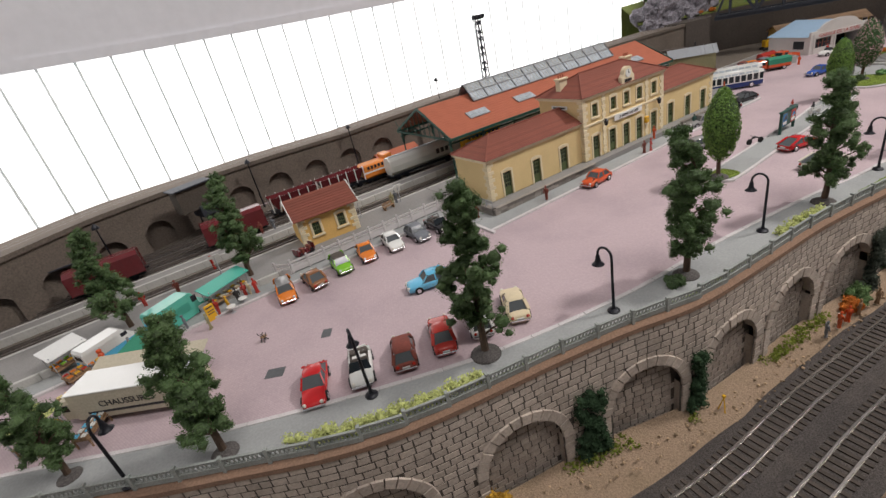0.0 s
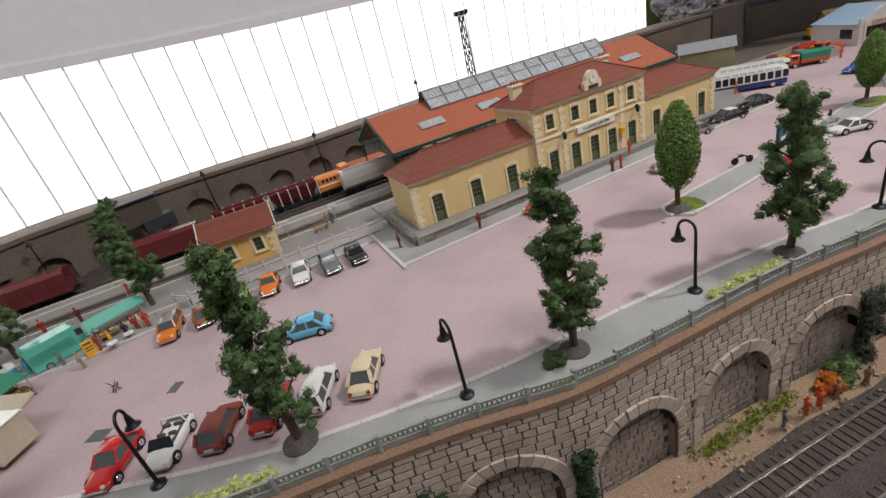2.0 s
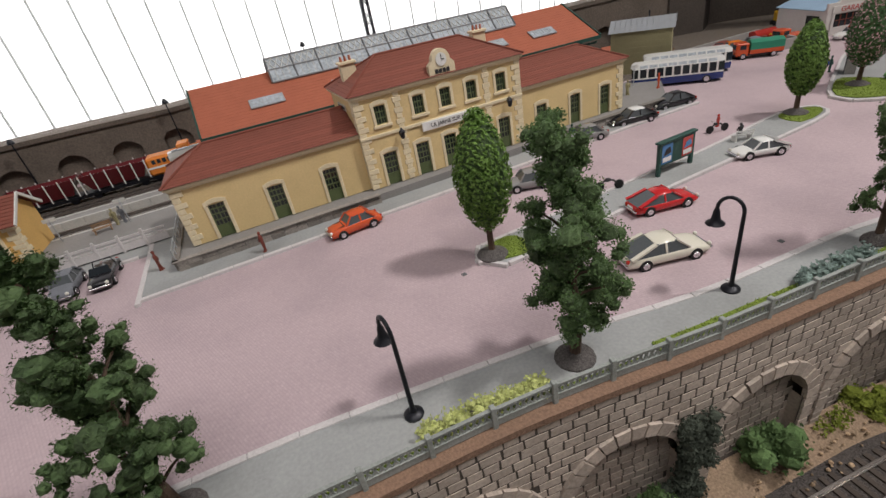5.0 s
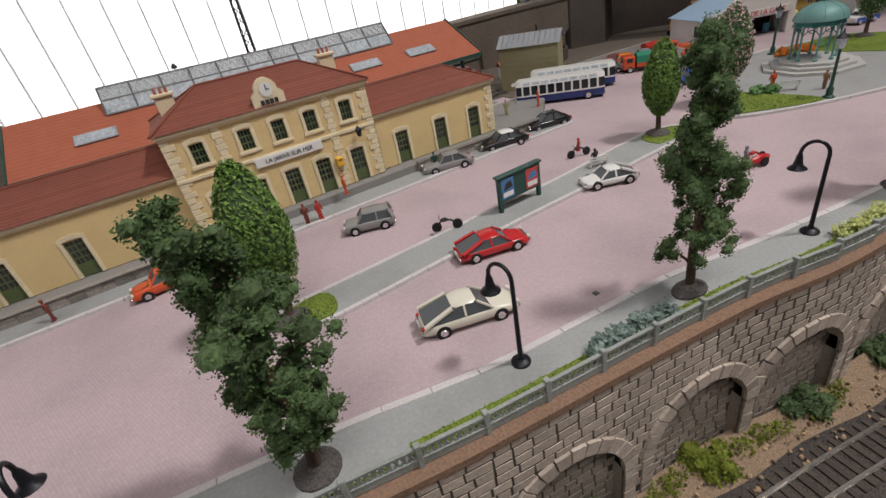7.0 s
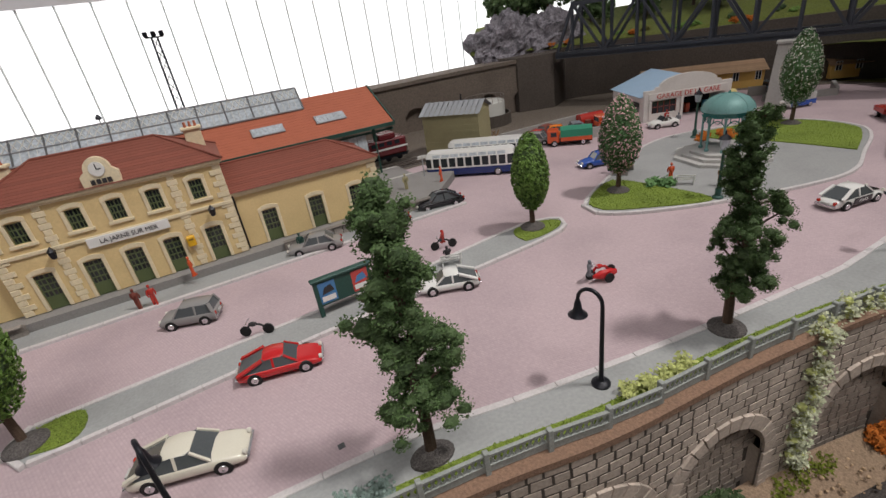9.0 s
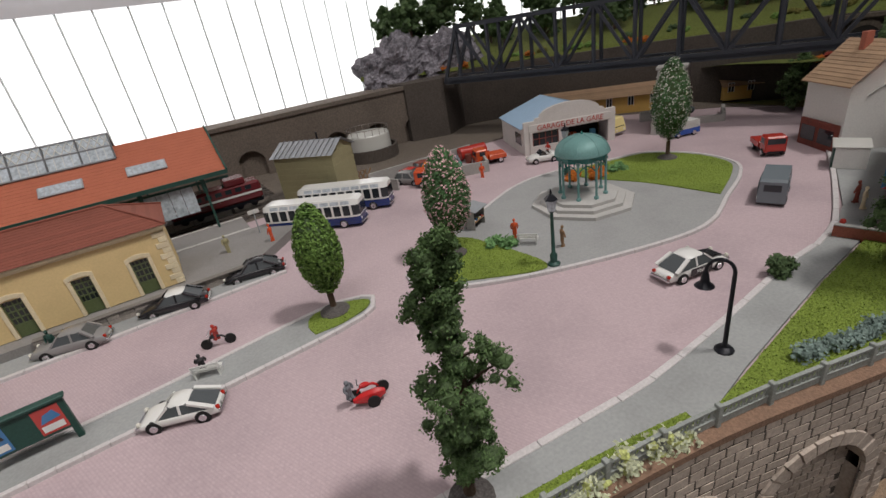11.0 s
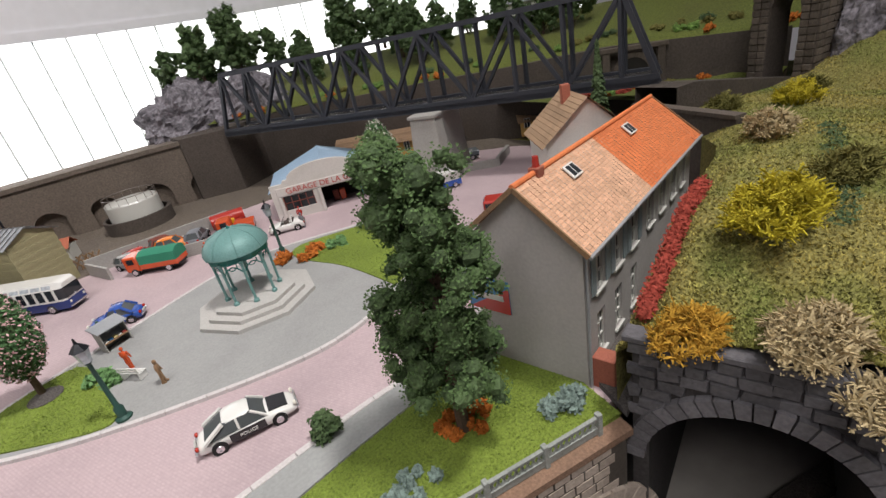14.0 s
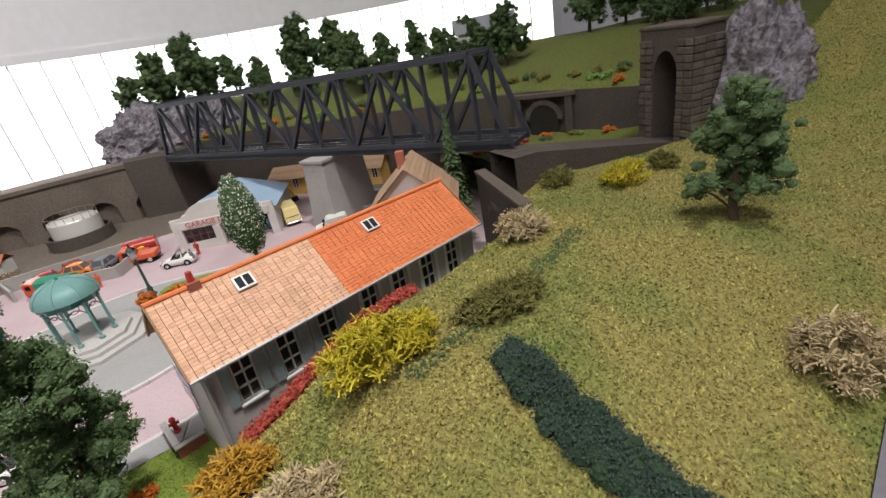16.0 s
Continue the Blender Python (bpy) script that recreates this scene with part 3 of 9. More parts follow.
def on_face(s, off=0.0):
    """The place and heading at a run s along the wall's face."""
    k = max(0, min(len(FACE) - 2, next((i for i, r in enumerate(run) if r > s), len(run) - 1) - 1))
    t = (s - run[k]) / (run[k + 1] - run[k])
    (ax, ay), (bx, by) = FACE[k], FACE[k + 1]
    L = math.hypot(bx - ax, by - ay)
    return ax + (bx - ax) * t - (by - ay) / L * off, ay + (by - ay) * t + (bx - ax) / L * off, math.degrees(math.atan2(by - ay, bx - ax))


def run_of(x):
    k = next(i for i, p in enumerate(FACE) if p[0] > x)
    (ax, ay), (bx, by) = FACE[k - 1], FACE[k]
    return run[k - 1] + (run[k] - run[k - 1]) * (x - ax) / (bx - ax)


arch_run = [run_of(x) for x in ARCH]


def arch_top(s):
    """Height of the opening's edge at a run, or None on solid wall."""
    for c in arch_run:
        d = abs(s - c)
        if d < R_IN:
            return SPRING + math.sqrt(R_IN * R_IN - d * d)
    return None


wall = thing("retaining_wall", "tall retaining wall of squared brown stones with blind arches", "retaining wall", kind="structure")
core, recess, reveal = Geo(), Geo(), Geo()
ss = [0.0]
while ss[-1] < run[-1] - 0.4:
    ss.append(ss[-1] + 0.25)
for a, b in zip(ss, ss[1:]):
    ta, tb = arch_top(a), arch_top(b)
    lo_a, lo_b = (ta if ta is not None else LOW), (tb if tb is not None else LOW)
    if (ta is None) != (tb is None):
        lo_a = lo_b = LOW
    pa, pb, qa, qb = on_face(a), on_face(b), on_face(a, 0.8), on_face(b, 0.8)
    core.add([(*pa[:2], lo_a), (*pb[:2], lo_b), (*pb[:2], -0.05), (*pa[:2], -0.05)], [(0, 1, 2, 3)])
    if ta is not None and tb is not None:
        reveal.add([(*pa[:2], lo_a), (*pb[:2], lo_b), (*qb[:2], lo_b), (*qa[:2], lo_a)], [(3, 2, 1, 0)])
    recess.add([(*qa[:2], LOW), (*qb[:2], LOW), (*qb[:2], -0.3), (*qa[:2], -0.3)], [(0, 1, 2, 3)])
for c in arch_run:
    for d in (-R_IN, R_IN):
        p, q = on_face(c + d), on_face(c + d, 0.8)
        reveal.add([(*p[:2], LOW), (*q[:2], LOW), (*q[:2], SPRING), (*p[:2], SPRING)], [(0, 1, 2, 3)])
part("core", core, M["mortar"], wall, "dark mortar behind the stones")
part("recess", recess, M["mortar"], wall)
part("reveal", reveal, M["stone"], wall, "stone reveals of the arches")
ledge = Geo()
fp, bp = shifted(FACE, -0.12), shifted(FENCE, 0.3)
ledge.strip([[(*p, -0.04) for p in fp], [(*p, 0.0) for p in bp]])
ledge.strip([[(*p, -0.45) for p in fp], [(*p, -0.04) for p in fp]])
part("ledge", ledge, M["ledge"], wall, "reddish earth ledge on top of the wall")


def piece(geo, s, z, w, h, off=0.0, d=0.04):
    """One rough squared stone on the face."""
    x, y, a = on_face(s, off)
    j = lambda: rnd.uniform(-0.025, 0.025)
    v = [(-w / 2 + j(), -d * rnd.uniform(.7, 1.2), -h / 2 + j()), (w / 2 + j(), -d * rnd.uniform(.7, 1.2), -h / 2 + j()), (w / 2 + j(), -d * rnd.uniform(.7, 1.2), h / 2 + j()), (-w / 2 + j(), -d * rnd.uniform(.7, 1.2), h / 2 + j())]
    e = 0.0
    v += [(p[0] + (e if p[0] > 0 else -e), 0.06, p[2] + (e if p[2] > 0 else -e)) for p in v]
    geo.add(v, [(0, 1, 2, 3), (0, 4, 5, 1), (1, 5, 6, 2), (2, 6, 7, 3), (3, 7, 4, 0)], T(x, y, z, a))


rest, inner = Geo(), Geo()
H = 0.64
singles = []
z = LOW + 0.1
row = 0
while z < -0.55:
    s = 0.2 + (row % 2) * 0.75 + rnd.uniform(0, 0.3)
    while s < run[-1] - 1.6:
        w = rnd.uniform(0.8, 1.4)
        mid = s + w / 2
        near_arch = min(abs(mid - c) for c in arch_run)
        c = min(arch_run, key=lambda q: abs(mid - q))
        zz = z + H / 2
        r = math.hypot(mid - c, max(0.0, zz - SPRING))
        clear = r > R_IN + 0.5 + 0.15 * w if zz > SPRING else abs(mid - c) > R_IN + 0.1 + w / 2
        if clear:
            x = on_face(mid)[0]
            if 41.6 < x < 54.5 and len(singles) < 290:
                singles.append((mid, zz, w))
            else:
                piece(rest, mid, zz, w - 0.12, H - 0.12)
        s += w
    s = 0.2 + (row % 2) * 0.5
    while s < run[-1] - 1.5:
        w = rnd.uniform(0.7, 1.1)
        t = arch_top(s + w / 2)
        if t is not None and z + H < t + 0.3:
            piece(inner, s + w / 2, z + H / 2, w - 0.11, H - 0.11, 0.8, 0.07)
        s += w
    z += H
    row += 1
for c in arch_run:
    n = 14
    for k in range(n):
        a = math.pi * (k + 0.5) / n
        x, y, h = on_face(c + math.cos(a) * (R_IN + 0.42))
        m = T(x, y, SPRING + math.sin(a) * (R_IN + 0.42), h) @ Matrix.Rotation(math.pi / 2 - a, 4, "Y")
        w0, w1 = math.pi * R_IN / n * 0.44, math.pi * (R_IN + 0.8) / n * 0.44
        d = -0.2 * rnd.uniform(0.8, 1.2)
        rest.add([(-w0, d, -.44), (w0, d, -.44), (w1, d, .44), (-w1, d, .44), (-w0 - .03, .1, -.47), (w0 + .03, .1, -.47), (w1 + .03, .1, .47), (-w1 - .03, .1, .47)], [(0, 1, 2, 3), (0, 4, 5, 1), (1, 5, 6, 2), (2, 6, 7, 3), (3, 7, 4, 0)], m)
    for side in (-1, 1):
        zz = SPRING - 0.5
        while zz > LOW:
            piece(rest, c + side * (R_IN + 0.45), zz, 0.8 + 0.2 * (int(zz * 3) % 2), 0.58, 0, .14)
            zz -= 0.64
part("stones", rest, M["stone"], wall, "squared brown stones")["kind"] = "stuff"
part("recess_stones", inner, M["stone"], wall, "brown stones inside the blind arches")["kind"] = "stuff"
shapes = []
for k in range(12):
    q = Geo()
    w = 0.67 + 0.6 * k / 11
    j = lambda: rnd.uniform(-0.025, 0.025)
    d = 0.04
    v = [(-w / 2 + j(), -d * rnd.uniform(.7, 1.2), -.255 + j()), (w / 2 + j(), -d * rnd.uniform(.7, 1.2), -.255 + j()), (w / 2 + j(), -d * rnd.uniform(.7, 1.2), .255 + j()), (-w / 2 + j(), -d * rnd.uniform(.7, 1.2), .255 + j())]
    v += [(p[0], 0.06, p[2]) for p in v]
    q.add(v, [(0, 1, 2, 3), (0, 4, 5, 1), (1, 5, 6, 2), (2, 6, 7, 3), (3, 7, 4, 0)])
    shapes.append(q.mesh("stone", M["stone"]))
for mid, zz, w in singles:
    x, y, a = on_face(mid)
    part("stone", shapes[min(11, max(0, int((w - 0.07 - 0.73) / 0.6 * 11)))], None, wall, m=at(x, y, zz, a))

# concrete railing along the wall
fence = thing("railing", "grey concrete panel railing with square posts", "railing")
post = Geo().bevel_box(-0.13, -0.16, 0, 0.13, 0.16, 1.34, 0.03).mesh("post", M["fence"])
panel = Geo()
panel.box(0.1, -0.06, 0.1, 3.0, 0.06, 0.46)
panel.box(0.1, -0.09, 0.46, 3.0, 0.09, 0.54)
panel.box(0.1, -0.09, 1.06, 3.0, 0.09, 1.17)
for k in range(9):
    x = 0.28 + k * 0.31
    panel.beam((x - .14, 0, 0.54), (x + .14, 0, 1.06), 0.07, 0.07)
    panel.beam((x + .14, 0, 0.54), (x - .14, 0, 1.06), 0.07, 0.07)
panel = panel.mesh("panel", M["fence"])
for x, y, a in along(FENCE, 3.1, 1.0):
    part("post", post, None, fence, m=at(x, y, -0.05, a))
    if x < 93.1:
        part("panel", panel, None, fence, m=at(x, y, -0.05, a))

# low ground and the two curved tracks
g = Geo()
rows = []
for j in range(15):
    d = -0.3 + j * 0.9
    line = shifted(FACE, -d)
    rows.append([(x, y, LOW + (1.1 * max(0, 1 - d / 5) + 0.25 * noise.noise((x * .2, y * .2, 3)) - (0.5 if d > 9 else 0)) ) for x, y in [line[i] for i in range(0, len(line), 2)]])
solid("low_ground", Geo().strip(rows[::-1]), M["soil"], "ochre soil beside the lower tracks", "ground", kind="structure", smooth=True)
edge_d = LOW - 0.2
g = Geo().strip([[(*p, edge_d - 6) for p in shifted(FACE, -13.3)], [(*p, edge_d + .5) for p in shifted(FACE, -13.3)], [(*p, edge_d + .5) for p in shifted(FACE, -12.2)], [(*p, edge_d - 1) for p in shifted(FACE, -12.2)]])
solid("edge_strip", g, M["fascia"], "dark grey strip edging the layout", "edging", kind="structure")
g = Geo().strip([[(*p, edge_d - 9) for p in shifted(FACE, -17)], [(*p, edge_d + .2) for p in shifted(FACE, -17)], [(*p, edge_d + .2) for p in shifted(FACE, -13.7)], [(*p, edge_d + .9) for p in shifted(FACE, -13.65)], [(*p, edge_d + .9) for p in shifted(FACE, -13.31)], [(*p, edge_d - 1) for p in shifted(FACE, -13.31)]])
solid("front_shelf", g, M["pale_wood"], "pale varnished wooden shelf along the layout's front", "shelf", kind="structure")
solid("layout_base", Geo().box(-120, -100, LOW - 8, 230, 90, LOW - 1.2), M["floor"], "plain baseboard below the model", "baseboard", kind="structure")


def track(line, z, name="railway_track", bed=2.6, label="curved railway track on dark ballast", rail_mat="rail"):
    t = thing(name, label, "railway track", group="railway tracks")
    b = Geo().strip([[(*p, z + h) for p in shifted(line, off)] for off, h in ((-bed, -.35), (-1.7, 0), (1.7, 0), (bed, -.35))])
    part("ballast", b, M["ballast"], t, "dark stained ballast bed", smooth=True)
    s = Geo()
    for x, y, a in along(line, 0.72, 0.3):
        s.box(-0.15, -1.5, -0.05, 0.15, 1.5, 0.12, T(x, y, z, a + rnd.uniform(-1.5, 1.5)))
    part("timbering", s, M["sleeper"], t, "dark timber sleepers")["kind"] = "stuff"
    for off in (-0.82, 0.82):
        r = Geo().strip([[(*p, z + h) for p in shifted(line, off + w)] for w, h in ((-.13, .1), (-.13, .17), (-.05, .17), (-.05, .3), (-.08, .3), (-.08, .37), (.08, .37), (.08, .3), (.05, .3), (.05, .17), (.13, .17), (.13, .1))])
        part("rail", r, M[rail_mat], t, "steel rail with a polished head")
    return t


LOWLINE = [p[:2] for p in smooth_line([(-73.6, -2.6, 0), (-58.9, -10.7, 0), (-38.3, -21.6, 0), (-12.4, -30.7, 0), (8.5, -32.2, 0), (27.4, -33.6, 0), (44.8, -35.4, 0), (62.1, -38.4, 0), (83.0, -42.6, 0), (98.1, -45.7, 0), (130.7, -55.2, 0)], 1.5)]
track(LOWLINE, LOW + 0.75)
track(shifted(LOWLINE, -4.5), LOW + 0.75)

# ---- station ----
ZP = 0.95  # level of the station's plinth


def wall_run(geo, x0, x1, y, th, z0, z1, holes):
    """A wall along x with rectangular holes (x0, x1, z0, z1), one skin built round them."""
    key = lambda q: round(q, 4)
    xs = sorted({key(q) for q in (x0, x1, *[h[0] for h in holes], *[h[1] for h in holes])})
    zs = sorted({key(q) for q in (z0, z1, *[h[2] for h in holes], *[h[3] for h in holes]) if z0 - 1e-4 <= q <= z1 + 1e-4})
    full = lambda i, j: 0 <= i < len(xs) - 1 and 0 <= j < len(zs) - 1 and not any(h[0] < (xs[i] + xs[i + 1]) / 2 < h[1] and h[2] < (zs[j] + zs[j + 1]) / 2 < h[3] for h in holes)
    nz = len(zs)
    ix = lambda i, j, b: (i * nz + j) * 2 + b
    f = []
    for i in range(len(xs) - 1):
        for j in range(nz - 1):
            if not full(i, j):
                continue
            f += [(ix(i, j, 0), ix(i + 1, j, 0), ix(i + 1, j + 1, 0), ix(i, j + 1, 0)), (ix(i, j, 1), ix(i, j + 1, 1), ix(i + 1, j + 1, 1), ix(i + 1, j, 1))]
            for di, dj, a, b in ((-1, 0, (i, j), (i, j + 1)), (1, 0, (i + 1, j + 1), (i + 1, j)), (0, -1, (i + 1, j), (i, j)), (0, 1, (i, j + 1), (i + 1, j + 1))):
                if not full(i + di, j + dj):
                    f.append((ix(*a, 0), ix(*b, 0), ix(*b, 1), ix(*a, 1)))
    return geo.add([(x, y + b * th, z) for x in xs for z in zs for b in (0, 1)], f)


def opening(parent, x, y, z, w, h, door, edge="quoin", leaf="green_door", name=None):
    """A door or window set in a hole, with stone surround, leaves, bars and dark panes; faces -y."""
    d = part(name or ("door" if door else "window"), Geo().box(x - w / 2, y + 0.22, z, x + w / 2, y + 0.28, z + h), M["glass"], parent, "dark panes behind green glazing bars")
    s = Geo()
    t = 0.3
    for sx in (-1, 1):
        s.bevel_box(x + sx * (w / 2 + t / 2) - t / 2, y - 0.09, z - (0 if door else 0.2), x + sx * (w / 2 + t / 2) + t / 2, y + 0.1, z + h, 0.03)
    n = 6
    for k in range(n):
        a0, a1 = -1 + 2 * k / n, -1 + 2 * (k + 1) / n
        zf = lambda q: 0.22 * (1 - q * q)
        W = w / 2 + t
        s.add([(x + a0 * W, y - 0.09, z + h + zf(a0) - 0.06), (x + a1 * W, y - 0.09, z + h + zf(a1) - 0.06), (x + a1 * W, y - 0.09, z + h + zf(a1) + 0.3), (x + a0 * W, y - 0.09, z + h + zf(a0) + 0.3), (x + a0 * W, y + 0.05, z + h + zf(a0) - 0.06), (x + a1 * W, y + 0.05, z + h + zf(a1) - 0.06), (x + a1 * W, y + 0.05, z + h + zf(a1) + 0.3), (x + a0 * W, y + 0.05, z + h + zf(a0) + 0.3)], [(0, 1, 2, 3), (3, 2, 6, 7), (0, 4, 5, 1), (1, 5, 6, 2), (0, 3, 7, 4)])
    if not door:
        s.bevel_box(x - w / 2 - 0.4, y - 0.16, z - 0.28, x + w / 2 + 0.4, y + 0.1, z - 0.02, 0.03)
    part("surround", s, M[edge], d, "pale stone surround")
    f = Geo()
    b = 0.1
    for x0, x1 in ((x - w / 2, x - w / 2 + b), (x + w / 2 - b, x + w / 2), (x - b / 2, x + b / 2)):
        f.box(x0, y + 0.14, z, x1, y + 0.23, z + h)
    zz = [0.0, 0.34, 0.52, 0.70, 0.86, 1.0] if door else [0.0, 0.33, 0.66, 1.0]
    for q in zz:
        zc = z + h * q
        f.box(x - w / 2, y + 0.145, max(z, zc - 0.05), x + w / 2, y + 0.225, min(z + h, zc + 0.05))
    for q in (0.25, 0.75):
        f.box(x - w / 2 + w * q - 0.03, y + 0.15, z + (h * 0.34 if door else 0), x - w / 2 + w * q + 0.03, y + 0.22, z + h)
    if door:
        f.box(x - w / 2 + 0.02, y + 0.16, z, x + w / 2 - 0.02, y + 0.21, z + h * 0.34)
    part("frame", f, M[leaf], d, "olive green joinery")
    return d


def quoins(geo, x, y, z0, z1, sx, sy):
    """Alternating corner stones; sx, sy: the way the two faces run from the corner."""
    z, k = z0, 0
    while z < z1 - 0.2:
        a, b = (0.95, 0.6) if k % 2 else (0.6, 0.95)
        geo.bevel_box(min(x - sx * 0.08, x + sx * a), min(y - sy * 0.08, y + sy * b), z + 0.02, max(x - sx * 0.08, x + sx * a), max(y - sy * 0.08, y + sy * b), min(z + 0.46, z1), 0.03)
        z += 0.48
        k += 1


def hip_roof(x0, x1, y0, y1, z, h, hip0, hip1):
    """Tiled hipped roof with thickness and ridge; returns (roof, ridge)."""
    m, d = (y0 + y1) / 2, (y1 - y0) / 2
    a0, a1 = x0 + (d if hip0 else 0), x1 - (d if hip1 else 0)
    g = Geo()
    n = 13
    # courses stepped like rows of tiles
    for k in range(n):
        t0, t1 = k / n, (k + 1) / n
        up = 0.02
        def ring(t, lift):
            return [(x0 + (a0 - x0) * t, y0 + d * t, z + h * t + lift), (x1 + (a1 - x1) * t, y0 + d * t, z + h * t + lift), (x1 + (a1 - x1) * t, y1 - d * t, z + h * t + lift), (x0 + (a0 - x0) * t, y1 - d * t, z + h * t + lift)]
        lo, hi, prev = ring(t0, up), ring(t1, 0.0), ring(t0, 0.0)
        g.add(lo + hi + prev, [(0, 1, 5, 4), (1, 2, 6, 5), (2, 3, 7, 6), (3, 0, 4, 7), (8, 9, 1, 0), (9, 10, 2, 1), (10, 11, 3, 2), (11, 8, 0, 3)])
    r = Geo()
    r.tube([(a0, m, z + h + 0.03), (a1, m, z + h + 0.03)], 0.13, 6)
    for hip, xa, xe in ((hip0, a0, x0), (hip1, a1, x1)):
        if hip:
            for ye in (y0, y1):
                r.tube([(xe, ye, z + 0.08), (xa, m, z + h + 0.03)], 0.1, 6)
    return g, r


def station():
    s = thing("station_building", "ochre rendered railway station with pale stone trim and red-brown roofs", "station")
    X0, XA, XB, X1 = 3.0, 20.0, 37.8, 52.2
    yf, yc, yb = 3.0, 2.4, 10.2
    dw, dh = 1.35, 3.0
    left, right, mid = [6.0, 11.2, 16.4], [40.7, 45.3, 49.6], [22.4, 25.9, 29.0, 32.0, 35.5]
    up = [22.4, 26.3, 29.2, 32.1, 35.5]
    wall = lambda g: part("wall", g, M["ochre"], s, "ochre rendered wall")
    for x0, x1, y, xs in ((X0, XA, yf, left), (XB, X1, yf, right)):
        wall(wall_run(Geo(), x0, x1, y, 0.35, ZP, 6.1, [(x - dw / 2, x + dw / 2, ZP, ZP + dh) for x in xs]))
        wall(Geo().box(x0, yb - 0.35, ZP, x1, yb, 6.1))
    wall(Geo().box(X0, yf + 0.35, ZP, X0 + 0.35, yb - 0.35, 6.1))
    wall(Geo().box(X1 - 0.35, yf + 0.35, ZP, X1, yb - 0.35, 6.1))
    wall(wall_run(Geo(), XA, XB, yc, 0.35, ZP, 9.3, [(x - dw / 2, x + dw / 2, ZP, ZP + dh) for x in mid] + [(x - 0.55, x + 0.55, 6.6, 8.2) for x in up]))
    wall(Geo().box(XA, yb + 0.3, ZP, XB, yb + 0.65, 9.3))
    wall(Geo().box(XA, yc + 0.35, ZP, XA + 0.35, yb + 0.3, 9.3))
    wall(Geo().box(XB - 0.35, yc + 0.35, ZP, XB, yb + 0.3, 9.3))
    # added black filling: paints the unlit rooms behind the openings
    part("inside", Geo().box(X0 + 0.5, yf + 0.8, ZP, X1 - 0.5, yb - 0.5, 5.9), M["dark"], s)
    for x in left + right:
        opening(s, x, yf, ZP, dw, dh, True)
    for x in mid:
        opening(s, x, yc, ZP, dw, dh, True)
    for x in up:
        opening(s, x, yc, 6.6, 1.1, 1.6, False)
    for x0, x1, y0, y1, z in ((X0, XA, yf, yb, 6.1), (XB, X1, yf, yb, 6.1), (XA, XB, yc, yb + 0.65, 9.3)):
        c = Geo()
        c.bevel_box(x0 - 0.35, y0 - 0.35, z - 0.1, x1 + 0.35, y1 + 0.35, z + 0.16, 0.05)
        c.bevel_box(x0 - 0.15, y0 - 0.15, z - 0.3, x1 + 0.15, y1 + 0.15, z - 0.08, 0.04)
        part("cornice", c, M["quoin"], s, "pale moulded cornice")
    c = Geo()
    c.bevel_box(XA - 0.12, yc - 0.14, 5.55, XB + 0.12, yc + 0.1, 5.85, 0.04)
    part("string_course", c, M["quoin"], s)
    c = Geo()
    for x, y, sx, z1 in ((X0, yf, 1, 5.8), (X1, yf, -1, 5.8), (XA, yc, 1, 9.0), (XB, yc, -1, 9.0)):
        quoins(c, x, y, ZP, z1, sx, 1)
    for x in (24.2, 33.8):
        z, k = ZP, 0
        while z < 8.9:
            w = 0.42 if k % 2 else 0.28
            c.bevel_box(x - w, yc - 0.08, z + 0.02, x + w, yc + 0.05, z + 0.46, 0.03)
            z += 0.48
            k += 1
    part("quoin_stonework", c, M["quoin"], s, "pale corner stones")["kind"] = "stuff"
    for a in ((X0 - 0.45, XA, yf - 0.45, yb + 0.45, 6.26, 1.9, True, False), (XB, X1 + 0.45, yf - 0.45, yb + 0.45, 6.26, 1.9, False, True), (XA - 0.45, XB + 0.45, yc - 0.45, yb + 1.1, 9.46, 2.3, True, True)):
        r, ridge = hip_roof(*a)
        roof = part("roof", r, M["roof_red"], s, "red-brown tiled roof")
        roof["kind"] = "stuff"
        part("ridge", ridge, M["roof_red"], roof)
    for x, y, z in ((21.6, 7.6, 9.3), (36.6, 8.2, 9.3)):
        c = Geo()
        c.bevel_box(x - 0.75, y - 0.45, z, x + 0.75, y + 0.45, z + 2.2, 0.04)
        c.bevel_box(x - 0.9, y - 0.6, z + 2.2, x + 0.9, y + 0.6, z + 2.45, 0.05)
        ch = part("chimney", c, M["quoin"], s, "pale chimney with pots")
        for k in (-0.45, 0, 0.45):
            part("chimney_pot", Geo().cyl(x + k, y, z + 2.45, z + 2.9, 0.14, 0.11, 8), M["roof_orange"], ch)
    # clock gable
    c = Geo()
    pts = [(-1.35, 0), (1.35, 0), (1.35, 0.9), (1.15, 1.1)] + [(0.95 * math.cos(math.pi * k / 10), 1.25 + 0.95 * math.sin(math.pi * k / 10)) for k in range(11)] + [(-1.15, 1.1), (-1.35, 0.9)]
    c.prism(pts, 0, 0.6, Matrix.Translation((29.2, yc + 0.25, 9.4)) @ Matrix.Rotation(math.pi / 2, 4, "X"))
    gable = part("clock_gable", c, M["quoin"], s, "pale stone gable carrying a clock")
    m = Matrix.Translation((29.2, yc - 0.35, 10.72)) @ Matrix.Rotation(math.pi / 2, 4, "X")
    part("clock_face", Geo().cyl(0, 0, 0, 0.08, 0.55, n=20, m=m), M["white"], gable, "white clock face")
    pointer_geo = Geo()
    pointer_geo.box(29.17, yc - 0.46, 10.72, 29.23, yc - 0.44, 11.15)
